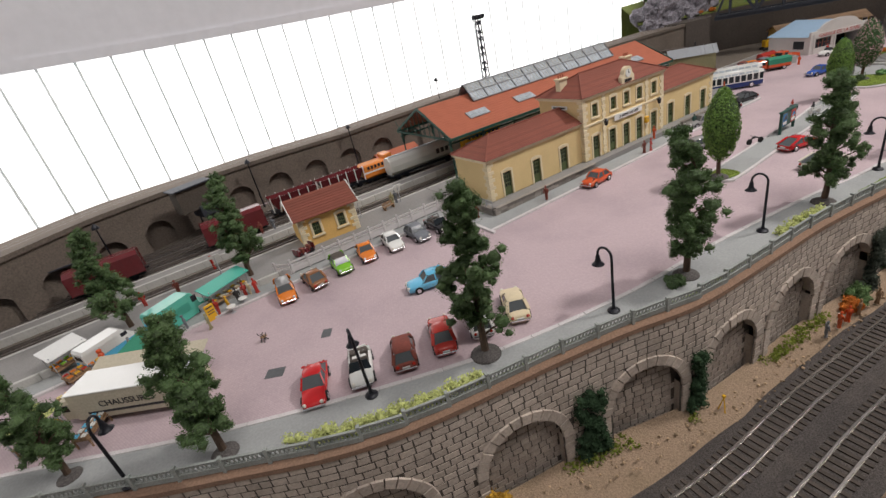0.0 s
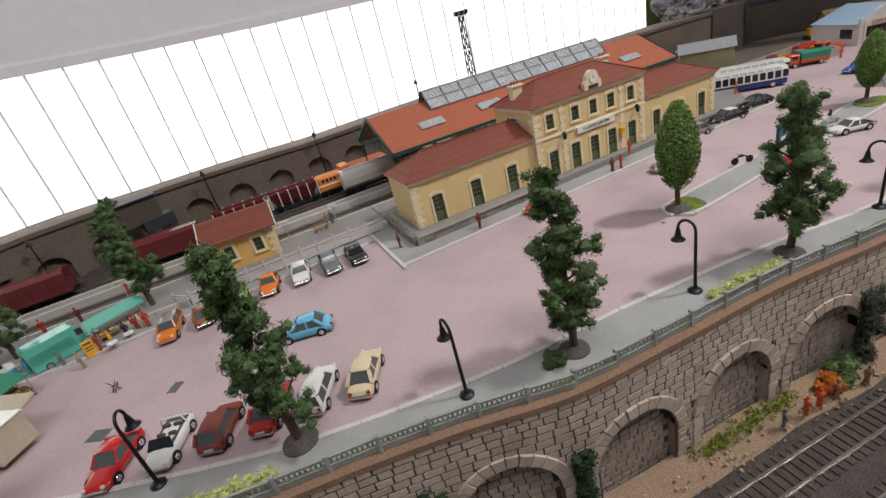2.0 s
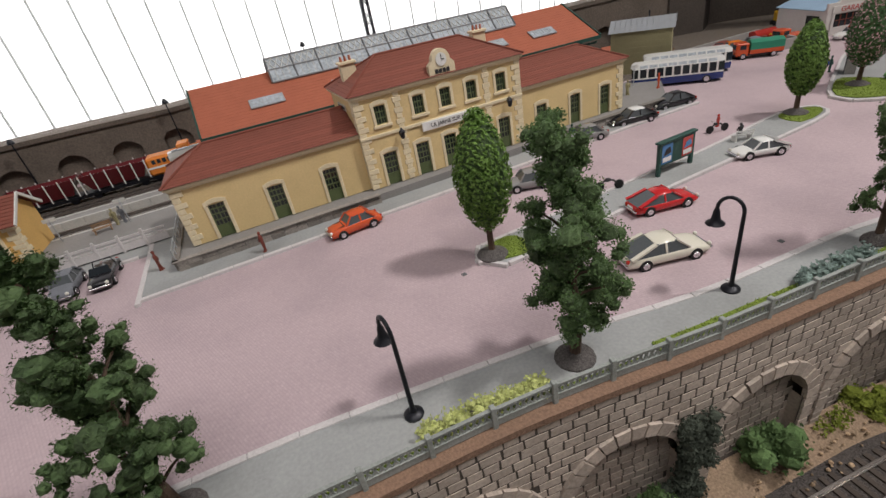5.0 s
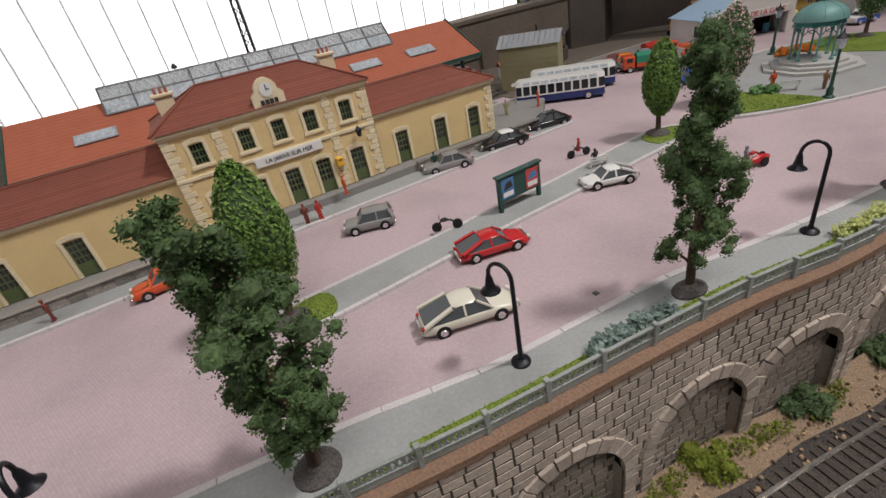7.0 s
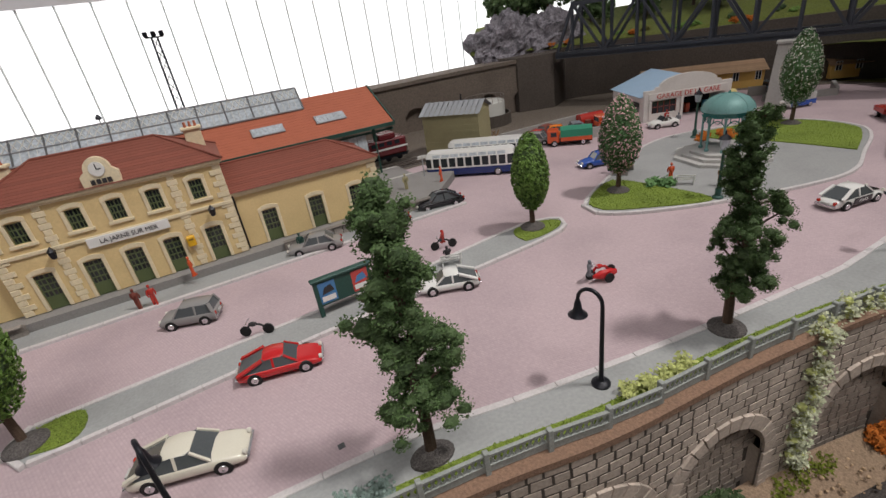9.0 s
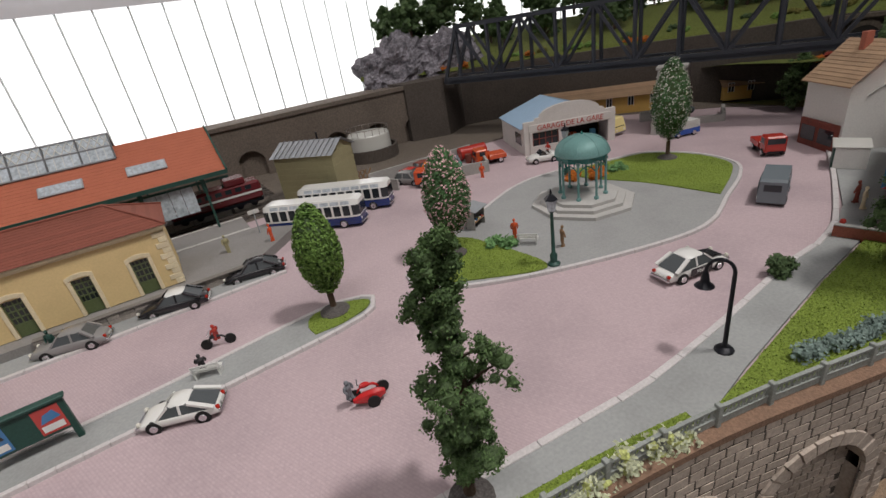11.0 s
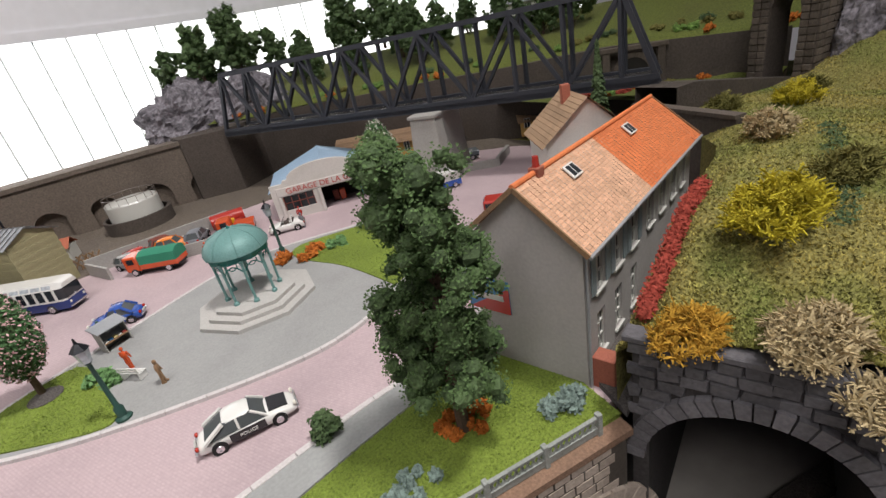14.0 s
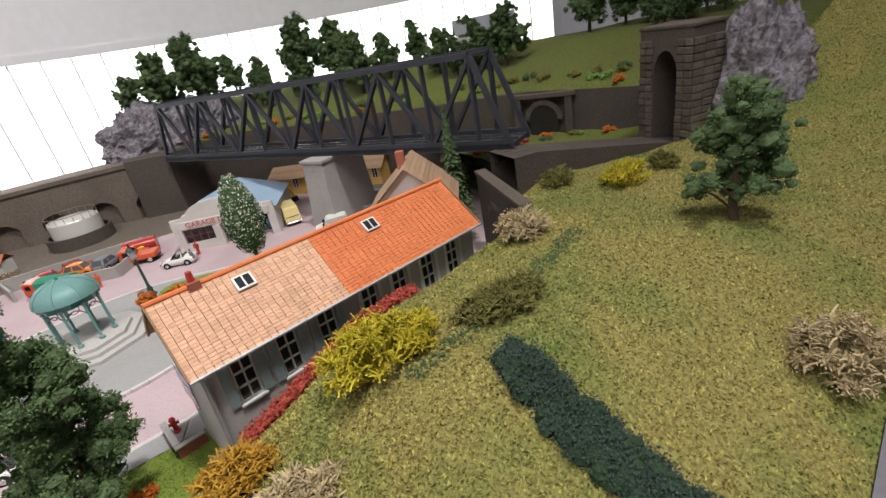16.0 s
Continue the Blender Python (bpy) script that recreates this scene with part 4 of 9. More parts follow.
    pointer_geo.box(29.2, yc - 0.46, 10.69, 29.5, yc - 0.44, 10.75)
    part("clock_pointer", pointer_geo, M["black"], gable)
    bars = Geo()
    for k in range(4):
        bars.box(28.45 + k * 0.39, yc - 0.42, 9.62, 28.75 + k * 0.39, yc - 0.36, 9.98)
    part("sign_band", bars, M["ink"], gable, "dark lettering bars")
    # name board
    board = part("name_board", Geo().bevel_box(26.2, yc - 0.25, 4.95, 32.4, yc - 0.12, 5.75, 0.03), M["white"], s, "white board with dark capitals")
    lettering(board, "LA JARNE SUR MER", 29.3, yc - 0.27, 5.17, 0.52, M["ink"])
    b2 = part("side_board", Geo().box(XA - 0.12, 5.2, 7.9, XA - 0.04, 8.2, 8.4), M["white"], s)
    part("sign_band", Geo().box(XA - 0.16, 5.5, 8.05, XA - 0.12, 7.9, 8.25), M["ink"], b2)
    # wall lanterns and letter box
    for x in (23.9, 36.0):
        l = part("wall_lantern", Geo().lathe(x, yc - 0.65, [(0.05, 5.0), (0.2, 5.1), (0.3, 5.6), (0.34, 5.65), (0.1, 5.9), (0.03, 6.0)], 8), M["black"], s, "dark iron wall lantern")
        part("bracket", Geo().tube([(x, yc - 0.1, 5.6), (x, yc - 0.5, 5.95), (x, yc - 0.65, 5.85)], 0.05), M["black"], l)
    lb = part("letter_box", Geo().bevel_box(33.15, yc - 0.5, 2.9, 33.85, yc - 0.02, 3.8, 0.08), M["yellow"], s, "yellow letter box")
    part("slot", Geo().box(33.3, yc - 0.53, 3.5, 33.7, yc - 0.49, 3.57), M["ink"], lb)
    part("downpipe", Geo().tube([(38.0, yf - 0.15, ZP), (38.0, yf - 0.15, 6.0)], 0.08), M["black"], s)


def lettering(parent, words, x, y, z, size, mat, depth=0.03, rx=90, rz=0, align="CENTER"):
    """Raised capitals with the built-in font, facing -y by default."""
    cu = bpy.data.curves.new("lettering", "FONT")
    cu.body, cu.size, cu.align_x, cu.extrude = words, size * U, align, depth * U / 2
    cu.materials.append(mat)
    ob = new("lettering", cu)
    ob.parent = parent
    ob.matrix_basis = at(x, y, z, rz, rx)
    return ob


station()
bpy.data.objects["station_building"].scale.z = 1.07

# plinth with its stone face and the pavement before it
g = Geo().prism([(1.7, 0.9), (58, 1.6), (64, 8), (64, 12), (1.7, 12)], -0.1, ZP)
solid("station_plinth", g, M["asphalt"], "grey asphalt terrace of the station", "terrace", kind="structure")
pw = thing("plinth_wall", "low rubble wall along the station terrace", "low wall", kind="structure")
c = Geo()
line = [(1.5, 11.5), (1.5, 0.7), (58, 1.4)]
for a, b in zip(line, line[1:]):
    L = math.hypot(b[0] - a[0], b[1] - a[1])
    ang = math.degrees(math.atan2(b[1] - a[1], b[0] - a[0]))
    # the gap before the entrance
    d = 0.0
    while d < L - 0.3:
        w = rnd.uniform(0.8, 1.5)
        px, py = a[0] + (b[0] - a[0]) * (d + w / 2) / L, a[1] + (b[1] - a[1]) * (d + w / 2) / L
        for z, top_z in ((0.2, 0.62), (0.62, 1.05)):
            if not (b[0] > 10 and 20 < px < 41):
                c.bevel_box(-w / 2 + .015, -0.2 - rnd.uniform(0, .03), z + .01, w / 2 - .015, 0.22, top_z - .01, 0.02, T(px, py, 0, ang))
        d += w
part("stones", c, M["rubble"], pw, "grey rubble stones")["kind"] = "stuff"
cp = Geo()
cp.bevel_box(1.2, 0.5, 1.05, 1.8, 11.6, 1.2, 0.04)
cp.bevel_box(1.2, 0.45, 1.052, 20, 1.0, 1.2, 0.04)
cp.bevel_box(41, 0.95, 1.052, 58, 1.55, 1.2, 0.04)
part("coping", cp, M["rubble"], pw)
rail = Geo()
for k in range(9):
    rail.cyl(1.5, 1.0 + k * 1.25, 1.2, 2.1, 0.05, n=6)
rail.tube([(1.5, 0.9, 2.1), (1.5, 11.2, 2.1)], 0.05)
rail.tube([(1.5, 0.9, 1.65), (1.5, 11.2, 1.65)], 0.04)
part("handrail", rail, M["zinc"], pw, "thin grey handrail")
STK = [(-1.5, 12), (-1.5, -2.2), (60, -1.0)]
g = Geo().prism([(-1.5, -2.2), (60, -1.0), (60, 1.6), (1.7, 0.9), (1.7, 12), (-1.5, 12)], -0.1, 0.22)
solid("station_pavement", g, M["pave"], "grey pavement in front of the station", "pavement", kind="structure")
k2 = thing("kerb", "pale kerb stones before the station", "kerb", kind="structure")
for x, y, a in along([(-1.5, 12), (-1.5, -2.2)], 2.48, 1.3) + along([(-1.5, -2.2), (60, -1.0)], 2.48, 1.1):
    part("kerb_stone", stone, None, k2, m=at(x, y, 0, a))


def train_shed():
    s = thing("train_shed", "iron train shed with an orange tiled roof and glazed ridge", "train shed")
    x0, x1, y0, ym, y1, ze, zr = 6.0, 60.0, 15.5, 24.0, 33.0, 7.4, 11.6
    for ya, yb in ((y0, ym), (y1, ym)):
        g = Geo()
        n = 16
        for k in range(n):
            t0, t1 = k / n, (k + 1) / n
            p = [(x, ya + (yb - ya) * t, ze + (zr - ze) * t + l) for t, l in ((t0, 0.02), (t1, 0.0)) for x in (x0, x1)]
            q = [(x, ya + (yb - ya) * t0, ze + (zr - ze) * t0 - 0.02) for x in (x0, x1)]
            g.add(p + q, [(0, 1, 3, 2), (4, 5, 1, 0)])
        part("roof_slope", g, M["roof_orange"], s, "orange tiled roof slope")["kind"] = "stuff"
    for xa in (14.0, 24.0, 44.5, 52.5):
        t = 0.38
        y, z = y0 + (ym - y0) * t, ze + (zr - ze) * t
        sl = math.atan2(zr - ze, ym - y0)
        m = Matrix.Translation((xa, y, z + 0.12)) @ Matrix.Rotation(sl, 4, "X")
        sk = part("skylight", Geo().bevel_box(-2.0, -0.85, 0, 2.0, 0.85, 0.14, 0.04, m), M["zinc"], s, "glazed roof light")
        b = Geo()
        for k in range(8):
            b.box(-1.8 + k * 0.46, -0.7, 0.14, -1.42 + k * 0.46, 0.7, 0.17, m)
        part("panes", b, M["skyglass"], sk)
    # glazed lantern along the ridge: leaning panes below a band of fretted iron
    la, lb, n = 15.5, 50.0, 11
    lan = part("ridge_lantern", Geo().beam((la, ym, zr + 1.5), (lb, ym, zr + 1.5), 0.3, 0.2), M["zinc"], s, "pale iron ridge lantern")
    side = lambda sy, t: (ym + sy * (2.5 - 2.3 * t), zr - 1.0 + 2.5 * t)
    for sy in (-1, 1):
        for t in (0.0, 0.52, 1.0):
            y, z = side(sy, t)
            part("lantern_rail", Geo().beam((la, y, z), (lb, y, z), 0.16, 0.16), M["zinc"], lan)
        for k in range(n + 1):
            x = la + (lb - la) * k / n
            part("lantern_post", Geo().beam((x, *side(sy, 0)), (x, *side(sy, 1.0)), 0.18, 0.14), M["iron_grey"], lan)
            if k == n:
                break
            w_ = (lb - la) / n
            part("lantern_pane", Geo().add([(x + .1, side(sy, 0)[0], side(sy, 0)[1] - .04), (x + w_ - .1, side(sy, 0)[0], side(sy, 0)[1] - .04), (x + w_ - .1, side(sy, 1)[0], side(sy, 1)[1] - .08), (x + .1, side(sy, 1)[0], side(sy, 1)[1] - .08)], [(0, 1, 2, 3)]), M["skyglass"], lan)
            f = Geo()
            for q in range(4):
                xa, xb = x + w_ * q / 4, x + w_ * (q + 1) / 4
                f.beam((xa, *side(sy, .54)), (xb, *side(sy, .98)), 0.09, 0.07)
                f.beam((xb, *side(sy, .54)), (xa, *side(sy, .98)), 0.09, 0.07)
                f.beam((xa, *side(sy, .02)), (xa, *side(sy, .5)), 0.06, 0.06)
            part("fretwork", f, M["white_dull"], lan, "white fretted ironwork")["kind"] = "stuff"
    # iron frame
    for x in [x0 + 0.4 + k * 6.35 for k in range(9)]:
        for y in (y0 + 0.8, y1 - 0.8):
            part("column", Geo().lathe(x, y, [(0.28, 0), (0.28, 0.3), (0.14, 0.5), (0.12, 5.2), (0.25, 5.5), (0.25, ze)], 8), M["iron_green"], s, "dark green iron column")
    e = Geo()
    for y in (y0, y1):
        e.beam((x0, y, ze - 0.15), (x1, y, ze - 0.15), 0.2, 0.45)
        e.beam((x0, y + (0.8 if y < 20 else -0.8), ze - 0.9), (x1, y + (0.8 if y < 20 else -0.8), ze - 0.9), 0.12, 0.3)
    part("eaves_beam", e, M["iron_green"], s, "dark green eaves")
    for x in (x0, x1):
        t = Geo()
        t.beam((x, y0, ze), (x, ym, zr), 0.2, 0.35)
        t.beam((x, y1, ze), (x, ym, zr), 0.2, 0.35)
        t.beam((x, y0, ze - 0.1), (x, y1, ze - 0.1), 0.16, 0.3)
        for k in range(1, 12):
            y = y0 + (y1 - y0) * k / 12
            z = ze + (zr - ze) * (1 - abs(y - ym) / (ym - y0))
            t.beam((x, y, ze - 0.1), (x, y, z), 0.1, 0.1)
            if k % 2:
                t.beam((x, y, ze), (x, y0 + (y1 - y0) * (k + 1) / 12, ze + (zr - ze) * 0.4), 0.08, 0.08)
        part("gable_frame", t, M["iron_green"], s, "dark green gable framing")
    for k in range(32):
        xa = x0 + 10 + k * 1.25
        part("screen_pane", Geo().box(xa, y0 + 0.7, 3.42, xa + 1.2, y0 + 0.78, ze - 1.0), M["skyglass"], s)


train_shed()


def yellow_hut():
    s = thing("yellow_hut", "small ochre hut with arched windows and a red-brown roof", "hut", -19.7, 13.3, 0.95, -3)
    L, D, Hh = 7.6, 5.8, 4.2
    wins = [2.1, 5.5]
    g = Geo()
    wall_run(g, 0, L, 0, 0.3, 0, Hh, [(x - 0.5, x + 0.5, 1.25, 2.9) for x in wins])
    g.box(0, D - 0.3, 0, L, D, Hh)
    g.box(0, 0.3, 0, 0.3, D - 0.3, Hh)
    g.box(L - 0.3, 0.3, 0, L, D - 0.3, Hh)
    for x in (0, L - 0.3):
        g.add([(x, 0, Hh), (x, D, Hh), (x, D / 2, Hh + 1.7), (x + 0.3, 0, Hh), (x + 0.3, D, Hh), (x + 0.3, D / 2, Hh + 1.7)], [(0, 2, 1), (3, 4, 5), (0, 3, 5, 2), (1, 2, 5, 4)])
    part("wall", g, M["ochre_bright"], s, "bright ochre walls")
    for x in wins:
        opening(s, x, 0, 1.25, 1.0, 1.65, False)
    c = Geo()
    quoins(c, 0, 0, 0, Hh, 1, 1)
    quoins(c, L, 0, 0, Hh, -1, 1)
    part("quoin_stonework", c, M["quoin"], s)["kind"] = "stuff"
    for sgn in (0, 1):
        r = Geo()
        n = 9
        for k in range(n):
            t0, t1 = k / n, (k + 1) / n
            yy = lambda t: (-0.6 + (D / 2 + 0.6) * t) if sgn == 0 else (D + 0.6 - (D / 2 + 0.6) * t)
            zz = lambda t: Hh - 0.35 + (1.7 + 0.45) * t
            p = [(x, yy(t), zz(t) + l) for t, l in ((t0, 0.12), (t1, 0.06)) for x in (-0.6, L + 0.6)] + [(x, yy(t0), zz(t0)) for x in (-0.6, L + 0.6)]
            r.add(p, [(0, 1, 3, 2), (4, 5, 1, 0)])
        part("roof_slope", r, M["roof_red"], s, "red-brown tiled roof slope")["kind"] = "stuff"
    b = Geo()
    for x in (-0.62, L + 0.62):
        b.beam((x, -0.6, Hh - 0.3), (x, D / 2, Hh + 1.85), 0.12, 0.3)
        b.beam((x, D + 0.6, Hh - 0.3), (x, D / 2, Hh + 1.85), 0.12, 0.3)
    part("bargeboard", b, M["white"], s, "pale bargeboards")


yellow_hut()

# ---- yard behind the station ----
g = Geo().strip([[(-75, 17.6, 0.03), (66, 17.6, 0.03)], [(-75, 44, 0.03), (66, 44, 0.03)]])
solid("yard_ground", g, M["yard"], "dark oily earth of the goods yard", "ground", kind="structure")


def platform(x0, x1, y0, y1, label):
    p = thing("platform", label, "platform", kind="structure")
    part("deck", Geo().box(x0, y0 + 0.4, 0, x1, y1 - 0.4, 0.95), M["asphalt"], p, "grey asphalt deck")
    for y in (y0, y1 - 0.4):
        e = Geo()
        x = x0
        while x < x1 - 0.5:
            e.bevel_box(x + 0.02, y, 0, min(x + 2.4, x1) - 0.02, y + 0.4, 1.0, 0.04)
            x += 2.4
        part("edge_stones", e, M["platform_edge"], p, "pale platform edge stones")["kind"] = "stuff"


platform(-70, 1.2, 9.6, 17.6, "long grey platform with pale edges")
platform(-70, 60, 23.2, 25.9, "narrow grey island platform with pale edges")
platform(1.3, 60, 12.1, 17.6, "grey platform along the station")
for y in (20.4, 28.6, 32.6, 36.8):
    track([(-74.0, y - (3 if y > 30 else 0)), (-40, y), (66.0, y)] if y > 30 else [(-74.0, y), (66.0, y)], 0.15, bed=2.2, label="straight yard track on grimy ballast", rail_mat="rail_dull")

# balustrade between car park and platform
b = thing("balustrade", "low pale concrete balustrade before the platform", "balustrade")
pst = Geo().bevel_box(-0.12, -0.12, 0, 0.12, 0.12, 1.9, 0.03).mesh("post", M["kerb"])
pnl = Geo().box(0.1, -0.05, 0.2, 2.0, 0.05, 0.9).box(0.1, -0.06, 1.4, 2.0, 0.06, 1.6).box(0.1, -0.03, 1.0, 2.0, 0.03, 1.15)
pnl = pnl.mesh("panel", M["kerb"])
for x, y, a in along([(-24.5, 10.2), (-23.5, 9.2), (-0.4, 9.2)], 2.1):
    part("post", pst, None, b, m=at(x, y, 0.2, a))
    part("panel", pnl, None, b, m=at(x, y, 0.2, a))
g = Geo().prism([(-62, 7.0), (-1.6, 7.0), (-1.6, 9.55), (-62, 9.55)], -0.1, 0.22)
solid("car_park_pavement", g, M["pave"], "grey pavement behind the parked cars", "pavement", kind="structure")
k3 = thing("kerb", "pale kerb behind the parked cars", "kerb", kind="structure")
for x, y, a in along([(-62, 7.0), (-2.0, 7.0)], 2.48, 1.2):
    part("kerb_stone", stone, None, k3, m=at(x, y, 0, a))

# back wall with blind arches
BACK = [p[:2] for p in smooth_line([(-75, 12, 0), (-55, 27, 0), (-42, 36, 0), (-28, 43, 0), (-12, 45.5, 0), (9, 45.8, 0), (30, 45, 0), (50, 43, 0), (66, 41, 0), (84, 38, 0), (101, 33, 0)], 1.0)]
TOPZ = [(-75, 8.6), (-42, 8.6), (-29, 8.0), (0, 7.5), (25, 8.3), (72, 9.2), (101, 10.0)]
bw = thing("viaduct_wall", "soot-dark stone wall with a row of blind arches", "wall", kind="structure")
acc, total = [0.0], 0.0
for a, c in zip(BACK, BACK[1:]):
    total += math.hypot(c[0] - a[0], c[1] - a[1])
    acc.append(total)
face, back_face = Geo(), Geo()
s = 0.0


def on_back(s, off=0.0):
    k = max(0, min(len(BACK) - 2, next((i for i, r in enumerate(acc) if r > s), len(acc) - 1) - 1))
    t = (s - acc[k]) / (acc[k + 1] - acc[k])
    (ax, ay), (bx, by) = BACK[k], BACK[k + 1]
    L = math.hypot(bx - ax, by - ay)
    return ax + (bx - ax) * t - (by - ay) / L * off, ay + (by - ay) * t + (bx - ax) / L * off, math.degrees(math.atan2(by - ay, bx - ax))


def back_arch(s):
    d = (s % 7.4) - 3.7
    return 2.2 + math.sqrt(max(0.0, 2.3 ** 2 - d * d)) if abs(d) < 2.3 else None


ring = Geo()
while s < total - 0.4:
    e = s + 0.3
    p, q, p2, q2 = on_back(s), on_back(e), on_back(s, 0.8), on_back(e, 0.8)
    tp, tq = curve_y(TOPZ, p[0]), curve_y(TOPZ, q[0])
    a, c = back_arch(s), back_arch(e)
    la, lc = (a or -0.1), (c or -0.1)
    if (a is None) != (c is None):
        la = lc = -0.1
    face.add([(*p[:2], la), (*q[:2], lc), (*q[:2], tq), (*p[:2], tp)], [(0, 1, 2, 3)])
    if a and c:
        face.add([(*p[:2], la), (*q[:2], lc), (*q2[:2], lc), (*p2[:2], la)], [(3, 2, 1, 0)])
        ring.add([(*on_back(s, -0.15)[:2], la), (*on_back(e, -0.15)[:2], lc), (*on_back(e, -0.15)[:2], lc + 0.55), (*on_back(s, -0.15)[:2], la + 0.55)], [(0, 1, 2, 3)])
    back_face.add([(*p2[:2], -0.1), (*q2[:2], -0.1), (*q2[:2], tq - 0.2), (*p2[:2], tp - 0.2)], [(0, 1, 2, 3)])
    s = e
part("face", face, M["back_stone"], bw, "sooty stone face")
part("recess", back_face, M["back_stone"], bw)
part("arch_ring", ring, M["back_stone"], bw, "worn arch rings")
cop = Geo()
f1, f2, f3 = shifted(BACK, -0.3), shifted(BACK, 1.0), shifted(BACK, 9.0)
cop.strip([[(x, y, curve_y(TOPZ, x) - 0.5) for x, y in f1], [(x, y, curve_y(TOPZ, x) + 0.15) for x, y in f1], [(x, y, curve_y(TOPZ, x) + 0.15) for x, y in f2], [(x, y, curve_y(TOPZ, x) - 0.1) for x, y in f2], [(x, y, curve_y(TOPZ, x) - 0.1) for x, y in f3]])
part("coping", cop, M["back_stone"], bw, "worn coping of the wall")
ut = [(p[0], p[1]) for p in shifted(BACK, 3.4)]
tr = Geo()
for off in (-0.8, 0.8):
    l0, l1 = shifted(ut, off - 0.07), shifted(ut, off + 0.07)
    tr.strip([[(x, y, curve_y(TOPZ, x) + 0.25) for x, y in l0], [(x, y, curve_y(TOPZ, x) + 0.25) for x, y in l1]])
part("upper_rails", tr, M["rail_dull"], bw, "rails on top of the wall")

# lit blind behind the layout: strips in a curve with thin seams
win = thing("window_1", "large backlit white blind of upright strips", "window", kind="structure")
WIN = [p[:2] for p in smooth_line([(-150, -38, 0), (-110, 5, 0), (-75, 28, 0), (-40, 47, 0), (-12, 55, 0), (15, 57, 0), (45, 56, 0), (75, 55, 0), (96, 60, 0), (120, 61, 0), (146, 54, 0), (168, 40, 0), (188, 20, 0)], 1.0)]
pl = along(WIN, 5.0)
WTOP = 29.0
for k in range(len(pl) - 1):
    (x0, y0, _), (x1, y1, _) = pl[k], pl[k + 1]
    q = Geo().add([(x0, y0, 2), (x1, y1, 2), (x1, y1, WTOP), (x0, y0, WTOP)], [(0, 1, 2, 3)])
    part("blind_strip", q, M["blind"], win)
    part("seam", Geo().tube([(x0, y0 - 0.2, 2), (x0, y0 - 0.2, WTOP)], 0.2, 5), M["blind_seam"], win)
fr = Geo()
fr.strip([[(x, y - 0.3, WTOP - .3) for x, y in WIN], [(x, y - 0.7, WTOP - .3) for x, y in WIN], [(x, y - 0.7, WTOP + 1.2) for x, y in WIN], [(x, y - 0.4, WTOP + 1.2) for x, y in WIN], [(x, y - 0.4, WTOP + 45) for x, y in WIN]])
part("head_rail", fr, M["room"], win, "white head rail above the blind")


# ---- rolling stock ----
def wheelset(parent, x, y, z, r=0.48):
    w = Geo()
    for sy in (-0.85, 0.85):
        w.cyl(0, 0, -0.1, 0.1, r, n=12, m=Matrix.Translation((x, y + sy, z + r)) @ Matrix.Rotation(math.pi / 2, 4, "X"))
    part("wheelset", w, M["black"], parent)


def covered_wagon(x, y, L, mat, label, rz=0.0):
    w = thing("covered_wagon", label, "wagon", x, y, 0.5, rz, "railway wagons")
    g = Geo().bevel_box(0, -1.45, 0.9, L, 1.45, 3.6, 0.06)
    g.add([(0, -1.5, 3.55), (0, -0.8, 4.0), (0, 0.8, 4.0), (0, 1.5, 3.55), (L, -1.5, 3.55), (L, -0.8, 4.0), (L, 0.8, 4.0), (L, 1.5, 3.55)], [(0, 4, 5, 1), (1, 5, 6, 2), (2, 6, 7, 3), (0, 1, 2, 3), (7, 6, 5, 4)])
    part("body", g, mat, w)
    r = Geo()
    n = int(L / 1.0)
    for k in range(n + 1):
        for yy in (-1.5, 1.5):
            r.box(k * L / n - 0.06, yy - 0.05, 0.9, k * L / n + 0.06, yy + 0.05, 3.6)
    part("ribs", r, mat, w)
    part("underframe", Geo().box(0.1, -1.2, 0.55, L - 0.1, 1.2, 0.9).box(-0.4, -0.9, 0.6, 0, -0.6, 0.9).box(L, 0.6, 0.6, L + 0.4, 0.9, 0.9), M["black"], w)
    for k in (0.18, 0.82):
        wheelset(w, L * k, 0, 0)


def hopper(x, y, mat):
    w = thing("hopper_wagon", "maroon open hopper wagon with white posts", "wagon", x, y, 0.5, 0, "railway wagons")
    L = 8.2
    g = Geo()
    for sy in (-1, 1):
        g.add([(0, sy * 1.4, 3.3), (L, sy * 1.4, 3.3), (L - 1, sy * 0.7, 1.2), (1, sy * 0.7, 1.2), (0.1, sy * 1.25, 3.3), (L - .1, sy * 1.25, 3.3), (L - 1.1, sy * 0.55, 1.3), (1.1, sy * 0.55, 1.3)], [(0, 1, 2, 3), (7, 6, 5, 4), (0, 4, 5, 1)])
    for xe, xi in ((0, 1), (L, L - 1)):
        g.add([(xe, -1.4, 3.3), (xe, 1.4, 3.3), (xi, 0.7, 1.2), (xi, -0.7, 1.2)], [(0, 1, 2, 3)])
    part("hopper", g, mat, w)
    part("load", Geo().box(0.3, -1.1, 2.4, L - 0.3, 1.1, 2.7), M["ballast"], w, "dark mineral load")
    p = Geo()
    for k in range(6):
        for sy in (-1.45, 1.45):
            p.box(0.2 + k * (L - 0.4) / 5 - 0.06, sy - 0.05, 1.0, 0.2 + k * (L - 0.4) / 5 + 0.06, sy + 0.05, 3.5)
    part("posts", p, M["white"], w, "white side posts")
    part("underframe", Geo().box(0, -1.1, 0.6, L, 1.1, 1.0), M["black"], w)
    for k in (0.15, 0.85):
        wheelset(w, L * k, 0, 0)


